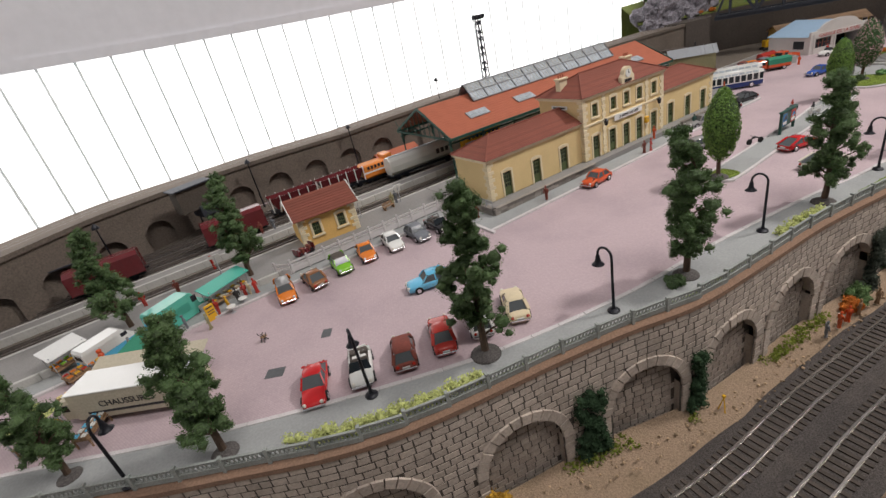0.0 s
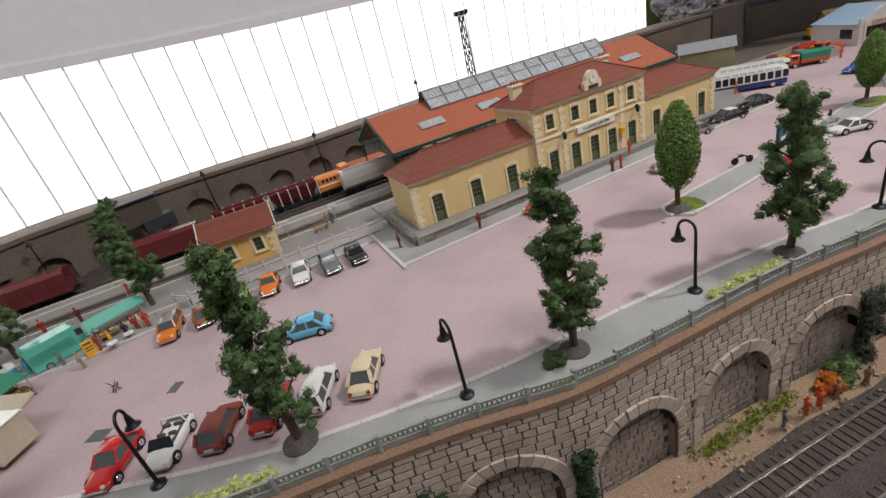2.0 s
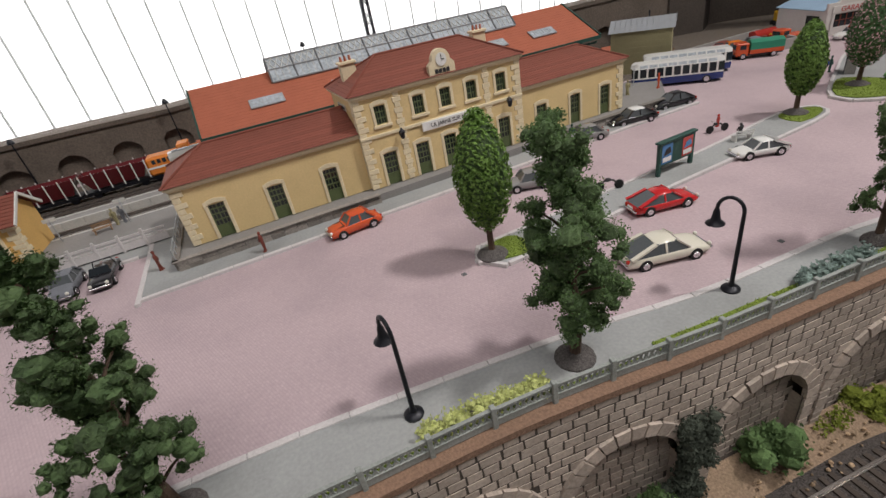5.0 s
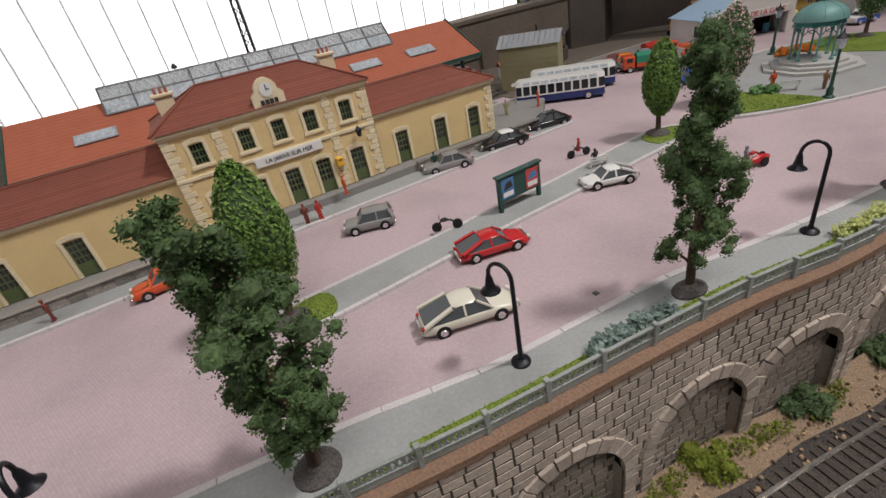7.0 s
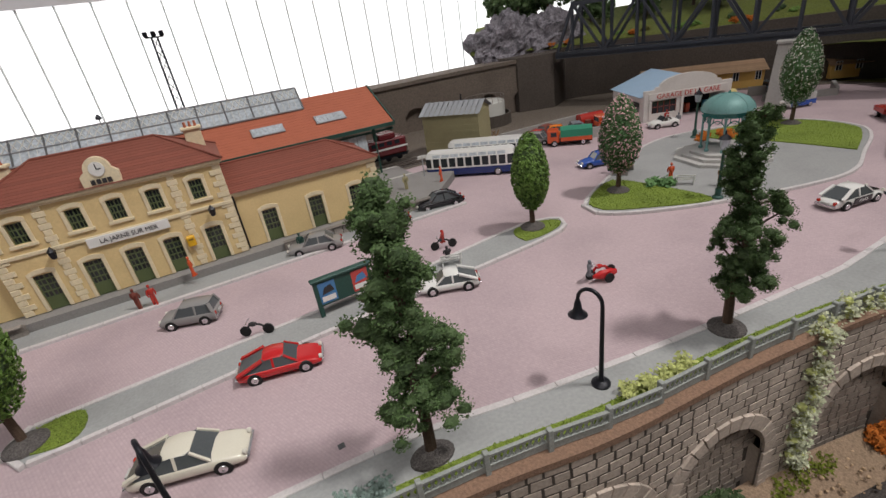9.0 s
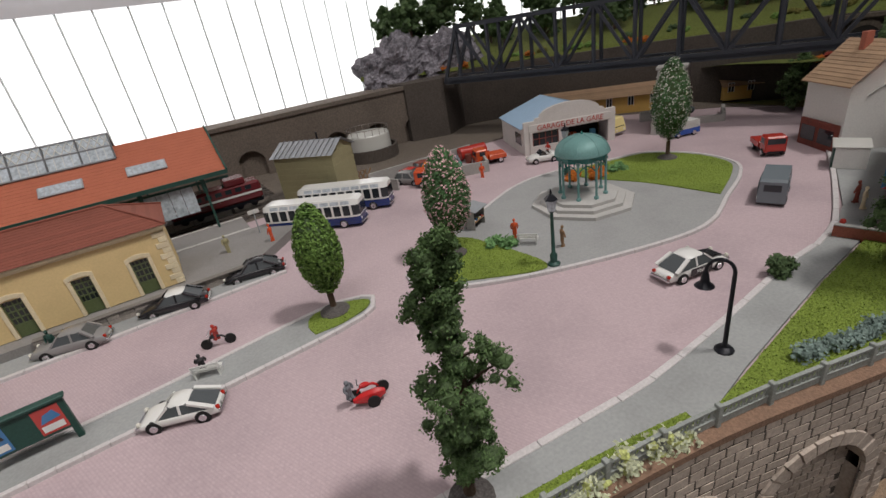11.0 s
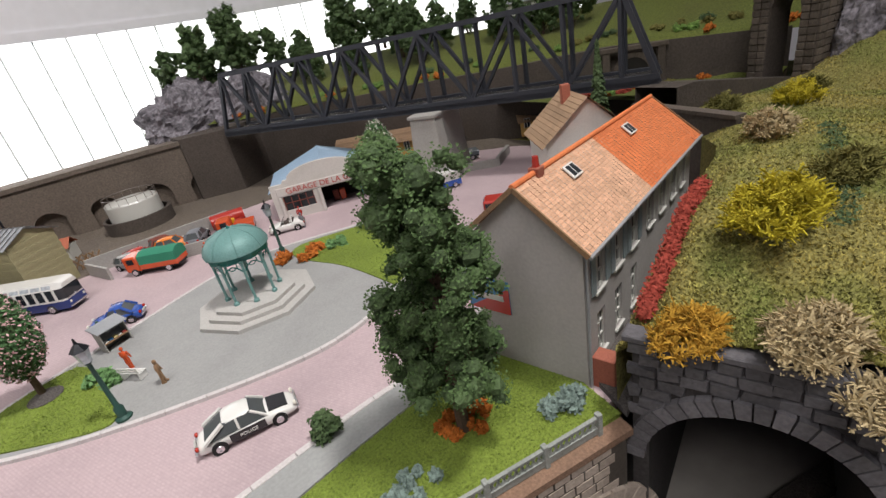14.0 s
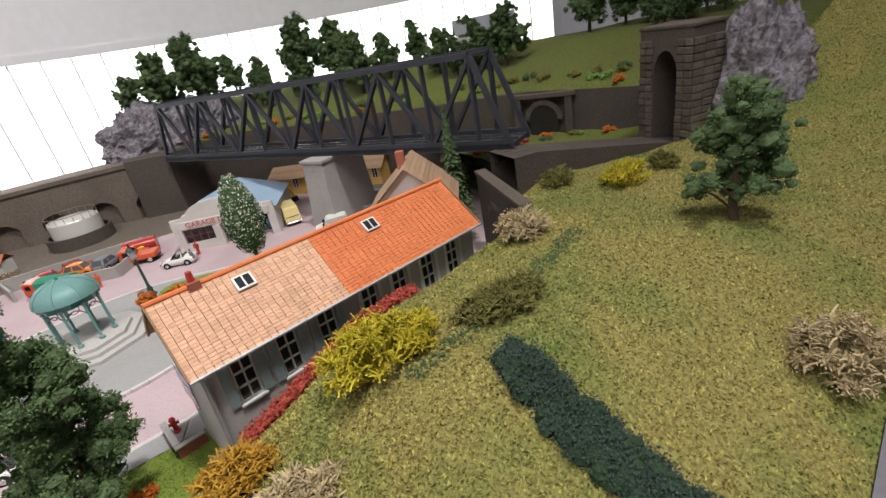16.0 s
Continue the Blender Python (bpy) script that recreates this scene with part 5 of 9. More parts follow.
def silo_wagon(x, y):
    w = thing("silo_wagon", "long white powder wagon with dark marks", "wagon", x, y, 0.5, 0, "railway wagons")
    L = 14.5
    prof = [(-1.4, 1.6), (-1.5, 2.6), (-1.25, 3.5), (-0.6, 4.0), (0.6, 4.0), (1.25, 3.5), (1.5, 2.6), (1.4, 1.6), (0.8, 1.0), (-0.8, 1.0)]
    g = Geo()
    n = len(prof)
    g.add([(xx, yy * s_, zz) for xx, s_ in ((0, .9), (0.3, 1), (L - 0.3, 1), (L, .9)) for yy, zz in prof], [(k * n + i, (k + 1) * n + i, (k + 1) * n + (i + 1) % n, k * n + (i + 1) % n) for k in range(3) for i in range(n)] + [tuple(range(n)), tuple(range(3 * n, 4 * n))[::-1]])
    part("tank", g, M["white_dull"], w, "white ribbed tank")
    m = Geo()
    for k in range(4):
        m.box(9.2 + k * 0.95, -1.5, 2.2, 9.85 + k * 0.95, -1.46, 3.0)
    part("mark_bars", m, M["ink"], w, "dark lettering bars")
    part("walkway", Geo().box(0.5, -0.3, 4.05, L - 0.5, 0.3, 4.12), M["zinc"], w)
    part("underframe", Geo().box(-0.3, -1.0, 0.6, L + 0.3, 1.0, 1.0), M["black"], w)
    for k in (0.08, 0.2, 0.8, 0.92):
        wheelset(w, L * k, 0, 0)


def locomotive(x, y, rz, L, mat, label):
    w = thing("diesel_locomotive", label, "locomotive", x, y, 0.5, rz, "locomotives")
    g = Geo().bevel_box(0, -1.45, 0.9, L, 1.45, 3.4, 0.3)
    part("body", g, mat, w)
    part("cab", Geo().bevel_box(L * 0.62, -1.4, 3.3, L * 0.85, 1.4, 4.2, 0.15), mat, w)
    part("stripe", Geo().box(0.02, -1.5, 1.9, L - 0.02, -1.46, 2.15), M["white"], w, "pale waist stripe")
    for k in range(8):
        part("window", Geo().box(0.8 + k * (L - 1.6) / 8, -1.49, 2.5, 0.8 + (k + 0.65) * (L - 1.6) / 8, -1.45, 3.05), M["glass"], w)
    part("underframe", Geo().box(0.1, -1.2, 0.5, L - 0.1, 1.2, 0.95), M["black"], w)
    for k in (0.12, 0.28, 0.72, 0.88):
        wheelset(w, L * k, 0, 0)


covered_wagon(-30, 28.6, 8.6, M["maroon"], "maroon covered goods wagon on the yard track")
covered_wagon(-47, 28.6, 8.6, M["maroon"], "maroon covered goods wagon on the yard track")
hopper(-19.5, 32.6, M["maroon"])
hopper(-11, 32.6, M["maroon"])
silo_wagon(0.5, 28.6)
locomotive(-3.0, 32.6, 0, 7.0, M["orange_rust"], "orange track machine on a maroon frame")
locomotive(52.5, 23.5, 0, 11.5, M["maroon"], "maroon diesel locomotive with a pale stripe")
locomotive(16.0, 28.6, 0, 9.0, M["yellow"], "yellow shunting locomotive in the shed")


def yard_lamp(x, y, z, h):
    l = thing("yard_lamp", "thin dark yard lamp with a hooded head", "lamp post", x, y, z, 0, "yard lamps")
    part("post", Geo().cyl(0, 0, 0, h, 0.16, 0.09, 8), M["black"], l)
    part("hood", Geo().lathe(0, 0, [(0.12, h - 0.1), (0.5, h), (0.42, h + 0.35), (0.12, h + 0.75)], 10), M["black"], l, smooth=True)


for x, y, h in ((-19, 42.5, 8.2), (1, 44, 8.6), (24, 46.5, 12.0), (-42, 33.5, 7.5)):
    yard_lamp(x, y, 0 if y < 46 else 0.1, h)


def mast(x, y, z, h):
    l = thing("lattice_mast", "tall slender lattice lighting mast", "mast", x, y, z)
    g = Geo()
    n = 14
    for k in range(n):
        z0, z1 = h * k / n, h * (k + 1) / n
        w0, w1 = 0.7 - 0.3 * k / n, 0.7 - 0.3 * (k + 1) / n
        for a, b in (((-1, -1), (1, -1)), ((1, -1), (1, 1)), ((1, 1), (-1, 1)), ((-1, 1), (-1, -1))):
            g.beam((a[0] * w0, a[1] * w0, z0), (a[0] * w1, a[1] * w1, z1), 0.2, 0.2)
            p, q = (a, b) if k % 2 else (b, a)
            g.beam((p[0] * w0, p[1] * w0, z0), (q[0] * w1, q[1] * w1, z1), 0.13, 0.13)
    part("lattice", g, M["steel"], l)
    hd = Geo().box(-1.3, -0.5, h, 1.3, 0.5, h + 0.2)
    for xx in (-1.1, 0, 1.1):
        hd.bevel_box(xx - 0.35, -0.7, h + 0.2, xx + 0.35, 0.2, h + 0.9, 0.08)
    part("floodlights", hd, M["black"], l, "dark floodlight cluster")


mast(35.5, 44.0, 0.0, 22.0)


def coal_tower():
    t = thing("coaling_tower", "dark timber coaling tower on tall legs", "coaling tower", -27.0, 37.5, 0, 20)
    part("bunker", Geo().bevel_box(-2.6, -1.6, 3.6, 2.0, 1.6, 5.4, 0.08), M["steel"], t, "dark bunker")
    for x in (-2.0, 0, 1.6):
        for y in (-1.3, 1.3):
            part("leg", Geo().beam((x, y, 0), (x, y, 3.6), 0.22, 0.22), M["steel"], t)
    br = Geo()
    for y in (-1.3, 1.3):
        br.beam((-2.0, y, 0.3), (1.6, y, 3.4), 0.12, 0.12)
        br.beam((1.6, y, 0.3), (-2.0, y, 3.4), 0.12, 0.12)
    part("bracing", br, M["steel"], t)
    part("cabin", Geo().bevel_box(-5.0, -1.2, 5.0, 0.6, 1.4, 8.6, 0.06), M["dark_stone2"], t, "brown boarded cabin")
    part("roof", Geo().bevel_box(-5.4, -1.6, 8.6, 1.0, 1.8, 8.85, 0.05), M["steel"], t)


coal_tower()


def shelter(x, y, L, mat, label, rz=0):
    t = thing("platform_shelter", label, "shelter", x, y, 0.1, rz)
    for xx in (0.4, L / 2, L - 0.4):
        part("post", Geo().cyl(xx, 0, 0, 4.2, 0.14, n=8), M["steel"], t)
    part("roof", Geo().add([(0, -2.2, 4.5), (L, -2.2, 4.5), (L, 0, 4.1), (0, 0, 4.1), (L, 2.2, 4.5), (0, 2.2, 4.5), (0, -2.2, 4.35), (L, -2.2, 4.35), (L, 0, 3.95), (0, 0, 3.95), (L, 2.2, 4.35), (0, 2.2, 4.35)], [(0, 1, 2, 3), (3, 2, 4, 5), (7, 6, 9, 8), (8, 9, 11, 10), (6, 7, 1, 0), (10, 11, 5, 4)]), mat, t)


shelter(-55, 33.5, 9, M["steel"], "dark open wagon shelter on iron posts")
# orange works hut and stacked rail vehicles beside the shed
ws = thing("works_hut", "small orange roofed works hut by the wall", "hut", 3.5, 38.2, 0)
part("wall", Geo().box(0, 0, 0, 8.5, 3.6, 1.8), M["rubble"], ws)
part("roof", Geo().add([(-.3, -.4, 1.7), (8.8, -.4, 1.7), (8.8, 1.8, 3), (-.3, 1.8, 3), (8.8, 4, 1.7), (-.3, 4, 1.7)], [(0, 1, 2, 3), (3, 2, 4, 5)]), M["roof_orange"], ws)

# ---- road vehicles ----
def wheel(parent, x, y, r, w=0.38):
    m = Matrix.Translation((x, y, r)) @ Matrix.Rotation(math.pi / 2, 4, "X")
    t = part("wheel", Geo().lathe(0, 0, [(r * 0.72, -w / 2), (r, -w / 2 + 0.06), (r, w / 2 - 0.06), (r * 0.72, w / 2)], 14, m), M["rubber"], parent, "black tyre", smooth=True)
    sy = 1 if y > 0 else -1
    m2 = Matrix.Translation((x, y + sy * (w / 2 - 0.01), r)) @ Matrix.Rotation(-sy * math.pi / 2, 4, "X")
    part("hub", Geo().lathe(0, 0, [(r * 0.68, 0), (r * 0.6, 0.05), (r * 0.3, 0.07), (r * 0.12, 0.03)], 12, m2), M["chrome"], t, "bright hub cap", smooth=True)


def loft(sections):
    """A closed skin over sections of equally many points."""
    g, n = Geo(), len(sections[0])
    v = [p for s in sections for p in s]
    f = [(k * n + i, k * n + (i + 1) % n, (k + 1) * n + (i + 1) % n, (k + 1) * n + i) for k in range(len(sections) - 1) for i in range(n)]
    f += [tuple(range(n))[::-1], tuple(range((len(sections) - 1) * n, len(sections) * n))]
    return g.add(v, f)


STYLES = {
    # waist line: (share of length from the rear, height share, width share); cabin: base rear, roof rear, roof front, base front
    "saloon": ([(0, .36, .78), (.03, .50, .9), (.12, .56, .97), (.3, .6, 1), (.6, .6, 1), (.8, .56, .98), (.95, .5, .92), (1, .36, .8)], (.13, .27, .58, .70)),
    "small": ([(0, .36, .82), (.03, .54, .92), (.12, .58, .98), (.4, .6, 1), (.7, .58, .98), (.93, .5, .92), (1, .36, .8)], (.04, .14, .60, .74)),
    "estate": ([(0, .36, .86), (.02, .55, .95), (.2, .58, 1), (.6, .58, 1), (.85, .54, .97), (.96, .5, .92), (1, .36, .84)], (.02, .07, .60, .72)),
    "coupe": ([(0, .38, .78), (.03, .52, .9), (.15, .58, 1), (.5, .56, 1), (.75, .52, .98), (.94, .42, .9), (1, .3, .74)], (.09, .27, .54, .68)),
    "sport": ([(0, .36, .74), (.04, .56, .9), (.2, .66, 1), (.45, .58, .98), (.75, .6, 1), (.92, .46, .86), (1, .28, .6)], (.10, .32, .50, .66)),
    "fastback": ([(0, .36, .74), (.03, .5, .88), (.14, .56, .98), (.5, .57, 1), (.76, .55, 1), (.93, .46, .94), (1, .32, .78)], (.03, .33, .58, .73)),
    "beetle": ([(0, .3, .66), (.06, .5, .86), (.2, .6, .98), (.5, .6, 1), (.75, .56, .96), (.94, .46, .82), (1, .3, .66)], (.12, .3, .54, .66)),
    "ds": ([(0, .34, .66), (.05, .48, .8), (.2, .54, .92), (.5, .56, 1), (.75, .54, 1), (.93, .42, .9), (1, .26, .7)], (.09, .30, .57, .71)),
}


def car(label, x, y, rz, color, style="saloon", L=4.9, W=1.95, H=1.74, roof=None, glass=True, open_top=False, bonnet=None, plate=True):
    """A small die-cast car: skin, cabin, roof, pillars, wheels, bumpers, lamps; it looks along +x."""
    waist, cab = STYLES[style]
    c = thing("car", label, "car", x, y, 0.0, rz, "parked cars")
    zb, r = 0.26, 0.36
    secs = []
    prof = smooth_line([(fx * 100, hz * 100, fw * 100) for fx, hz, fw in waist], 6.0)
    for k, (fx, hz, fw) in enumerate(prof):
        fx, hz, fw = fx / 100, hz / 100, fw / 100
        xx, w, z = (fx - .5) * L, W / 2 * fw, H * hz
        low = zb + (0.14 if k in (0, len(prof) - 1) else 0)
        ring_ = [(.86, 0), (.98, .22), (1.0, .5), (.98, .76), (.93, .9), (.8, .98), (.45, 1.05)]
        right = [(xx, -w * p, low + (z - low) * q) for p, q in ring_]
        secs.append(right + [(xx, -y_, z_) for _, y_, z_ in right[::-1]])
    body = part("body", loft(secs), color, c, smooth=True, angle=50)
    for fx in (0.2, 0.8):
        for sy in (-1, 1):
            m = Matrix.Translation(((fx - .5) * L, sy * (W / 2 - 0.14), r)) @ Matrix.Rotation(math.pi / 2, 4, "X")
            part("wheel_arch", Geo().cyl(0, 0, -0.17, 0.17, r + 0.07, n=14, m=m), M["rubber"], body)
    a, b, d, e = [(q - .5) * L for q in cab]
    zw, zr = H * 0.57, H
    wb, wt = W / 2 * 0.92, W / 2 * 0.72
    if open_top:
        part("cabin", Geo().box(a + 0.25, -wb * .85, zw - .3, e - 0.25, wb * .85, zw + 0.07), M["interior"], c, "dark open cabin")
        for sx in (0.35, 0.62):
            for sy in (-.4, .4):
                xx = a + (e - a) * sx
                part("seat", Geo().bevel_box(xx - .12, sy - .28, zw - .1, xx + .12, sy + .28, zw + 0.32, .05), M["interior"], c)
        part("windscreen", Geo().add([(e, -wb, zw), (e, wb, zw), (d + .2, wt, zr - .15), (d + .2, -wt, zr - .15), (e - .06, -wb, zw), (e - .06, wb, zw), (d + .14, wt, zr - .15), (d + .14, -wt, zr - .15)], [(0, 1, 2, 3), (7, 6, 5, 4), (3, 2, 6, 7)]), M["glass"], c)
        part("roll_bar", Geo().tube([(a + .9, -wb, zw), (a + .9, -wt, zr - .1), (a + .9, wt, zr - .1), (a + .9, wb, zw)], .06), color, c)
    else:
        q = [(a, wb, zw - .05), (b, wt, zr - .12), (d, wt, zr - .12), (e, wb, zw - .05)]
        g = Geo().add([(x_, -y_, z_) for x_, y_, z_ in q] + q, [(0, 3, 2, 1), (4, 5, 6, 7), (0, 1, 5, 4), (1, 2, 6, 5), (2, 3, 7, 6)])
        part("glazing", g, M["car_glass"], c, "dark car windows")
        rs = []
        for t, dz, ws in ((0, -.06, .97), (.12, .0, 1.03), (.5, .05, 1.05), (.88, .0, 1.03), (1, -.06, .97)):
            xx = b + (d - b) * t
            z = zr - .1 + dz
            rs.append([(xx, -wt * ws, z - .05), (xx, -wt * ws * .8, z + .07), (xx, 0, z + .1), (xx, wt * ws * .8, z + .07), (xx, wt * ws, z - .05)])
        part("roof", loft(rs), roof or color, c, smooth=True, angle=60)
        mid = (b + d) / 2 - .05
        for sy in (-1, 1):
            for q0, q1, w_, h_ in ((a, b, .26, .14), (e, d, .12, .1), (mid, mid, .13, .07)):
                part("pillar", Geo().beam((q0, sy * wb, zw), (q1, sy * wt * 1.01, zr - .1), w_, h_), color, c)
    if bonnet:
        xs = [(e + .1), L * .42]
        part("bonnet", Geo().add([(xs[0], -wb * .75, zw + .06), (xs[0], wb * .75, zw + .06), (xs[1], wb * .62, H * .5 + .05), (xs[1], -wb * .62, H * .5 + .05), (xs[0], -wb * .75, zw - .1), (xs[0], wb * .75, zw - .1), (xs[1], wb * .62, H * .4), (xs[1], -wb * .62, H * .4)], [(0, 3, 2, 1), (0, 4, 7, 3), (1, 2, 6, 5), (2, 3, 7, 6)]), bonnet, c)
    for fx, sgn in ((-.5, -1), (.5, 1)):
        bx = fx * L
        w = W / 2 * .84
        part("bumper", Geo().bevel_box(min(bx, bx + sgn * .1) - .02, -w, .42, max(bx, bx + sgn * .1) + .02, w, .56, .03), M["chrome"], c, "chrome bumper")
        for sy in (-1, 1):
            m = Matrix.Translation((bx - sgn * .06, sy * W * .33, H * .42 + .02)) @ Matrix.Rotation(sgn * math.pi / 2, 4, "Y")
            part("headlight" if sgn > 0 else "tail_light", Geo().lathe(0, 0, [(.13, -.08), (.15, .04), (.1, .1), (.02, .12)], 10, m), M["lamp_glass"] if sgn > 0 else M["tail"], c, smooth=True)
    if plate:
        part("number_plate", Geo().box(-L / 2 - .13, -.3, .6, -L / 2 - .02, .3, .74), M["plate"], c)
    for fx in (.2, .8):
        for sy in (-1, 1):
            wheel(c, (fx - .5) * L, sy * (W / 2 - .17), r)
    return c


car("bright red coupe parked nose to the pavement", -27.2, -12.8, -111, M["red"], "coupe", 4.8)
car("white open cabriolet with a roll bar", -23.6, -13.6, 250, M["white"], "small", 4.5, open_top=True)
car("dark orange hatchback parked beside the cabriolet", -20.2, -14.6, 68, M["rust_red"], "small", 4.2)
car("red saloon parked tail to the pavement", -16.8, -15.1, 67, M["red2"], "saloon", 4.8)
car("pale grey-white estate under the tree", -13.4, -15.7, 64, M["white"], "estate", 4.6)
car("cream saloon with chrome bumpers", -10.0, -16.4, 62, M["cream"], "saloon", 4.7)
car("sky blue saloon standing alone in the car park", -12.8, -6.8, 163, M["sky"], "saloon", 4.9, roof=M["sky"])
car("orange estate with a grey roof", -24.9, 4.7, -97, M["orange_car"], "estate", 4.6, roof=M["silver"])
car("brown coupe parked by the balustrade", -21.6, 4.8, 94, M["brown_car"], "coupe", 4.5)
car("lime green buggy with a black soft top", -18.0, 5.3, -94, M["lime"], "small", 4.1, roof=M["interior"])
car("orange beetle-shaped small car", -14.6, 5.5, -100, M["orange_car"], "beetle", 4.1)
car("white saloon parked by the balustrade", -11.1, 5.3, -98, M["white"], "saloon", 4.6)
car("dark grey-blue saloon parked by the balustrade", -7.8, 4.8, -92, M["slate"], "saloon", 4.6)
car("black open convertible with a cream cabin", -4.8, 4.6, -91, M["black_car"], "saloon", 4.8, open_top=True)
car("orange-red saloon with a black bonnet before the station", 16.4, -2.6, 186, M["orange_red"], "saloon", 4.8, bonnet=M["black_car"])
car("silver grey small estate on the station road", 32.3, -6.3, 160, M["silver"], "estate", 4.2)
car("red sports car with a long curved bonnet", 37.3, -16.9, -13, M["red"], "fastback", 5.1, 2.0, 1.55)
car("cream white fastback coupe with a wide tail", 32.0, -21.9, -15, M["cream_white"], "fastback", 5.6, 2.1, 1.72)
car("white sports coupe beside the traffic island", 50.3, -15.4, 158, M["white"], "fastback", 4.5, 1.85, 1.5)
car("silver grey saloon with its bonnet open", 43.6, -0.4, 165, M["silver"], "saloon", 5.2)
car("black streamlined saloon with a white roof", 51.0, -0.1, 165, M["black_car"], "ds", 5.5, roof=M["white"])
car("black streamlined saloon by the terrace", 57.9, 0.6, 168, M["black_car"], "ds", 5.4)
pc = car("white and black streamlined patrol car", 83.1, -26.0, -10, M["white"], "ds", 5.5, roof=M["white"], bonnet=M["black_car"])
part("door_panel", Geo().box(-1.0, -1.0, 0.36, 0.95, -0.965, 0.9).box(-1.0, 0.965, 0.36, 0.95, 1.0, 0.9), M["black_car"], pc, "black side doors")
lettering(pc, "POLICE", 0.0, -1.01, 0.52, 0.3, M["white"])
car("blue small saloon beside the flowering tree", 78.4, -2.2, 160, M["blue"], "beetle", 4.4)
car("white and black open police car before the garage", 97.3, 3.6, 155, M["white"], "sport", 4.2, open_top=True)


def van(label, x, y, rz, low, high, L=5.0, W=2.2, H=2.5, nose=0.0, roof=None, name="van"):
    """A box van with a short nose."""
    c = thing(name, label, "van", x, y, 0, rz, "vans")
    h = L / 2
    prof = [(-h, .35), (h - .1, .35), (h, .6), (h, 1.05), (h - nose - .1, 1.25), (h - nose - .5, H - .15), (h - nose - .8, H), (-h + .2, H), (-h, H - .25)]
    if nose == 0:
        prof = [(-h, .35), (h - .1, .35), (h, .6), (h - .05, 1.2), (h - .45, H - .15), (h - .8, H), (-h + .2, H), (-h, H - .25)]
    g = Geo()
    n = len(prof)
    g.add([(px, s * W / 2 * (1 if pz < H * .7 else .92), pz) for s in (-1, 1) for px, pz in prof], [tuple(range(n)), tuple(range(n, 2 * n))[::-1]] + [(i, n + i, n + (i + 1) % n, (i + 1) % n) for i in range(n)])
    part("body", g, high, c)
    if low is not high:
        part("lower_band", Geo().box(-h - .03, -W / 2 - .03, .36, h - .1, W / 2 + .03, 1.05), low, c)
    ribs = Geo()
    for k in range(7):
        for sy in (-1, 1):
            ribs.box(-h + .1, sy * (W / 2 + .01) - .02, 1.1 + k * .16, h * .3, sy * (W / 2 + .01) + .02, 1.15 + k * .16)
    part("side_ribs", ribs, high, c)
    gl = Geo()
    for sy in (-1, 1):
        gl.box(h * .42, sy * W * .475 - .03, 1.25, h * .78 - nose * .5, sy * W * .475 + .03, H - .45)
    gl.add([(h - nose - .08, -W * .42, 1.3), (h - nose - .08, W * .42, 1.3), (h - nose - .42, W * .38, H - .3), (h - nose - .42, -W * .38, H - .3)], [(0, 1, 2, 3)])
    gl.box(-h - .02, -W * .3, 1.4, -h + .01, W * .3, H - .5)
    part("glazing", gl, M["glass"], c)
    part("bumper", Geo().bevel_box(h - .05, -W * .46, .4, h + .1, W * .46, .58, .04), M["chrome"], c)
    for sy in (-1, 1):
        part("headlight", Geo().ball(h, sy * W * .33, .85, .14), M["lamp_glass"], c)
    for fx in (-.3, .3):
        for sy in (-1, 1):
            wheel(c, fx * L, sy * (W / 2 - .16), .4)
    return c


van("grey corrugated panel van driving up the road", 99.6, -23.7, 20, M["van_grey"], M["van_grey"], 5.1, 2.15, 2.5)
van("pale yellow panel van under the bridge", 112.6, 5.4, -95, M["yellow_pale"], M["yellow_pale"], 5.0, 2.2, 2.6)
van("blue and white small van on the bend", 115.4, -4.8, 163, M["blue"], M["white"], 4.2, 1.9, 2.1, nose=.9)
van("turquoise market van with a white roof", -42.3, 8.9, 32, M["turquoise"], M["white"], 5.2, 2.1, 2.4, nose=.6)
van("green market van with its flap raised", -35.5, 9.7, 32, M["mint"], M["mint"], 6.2, 2.3, 2.9, nose=1.0)


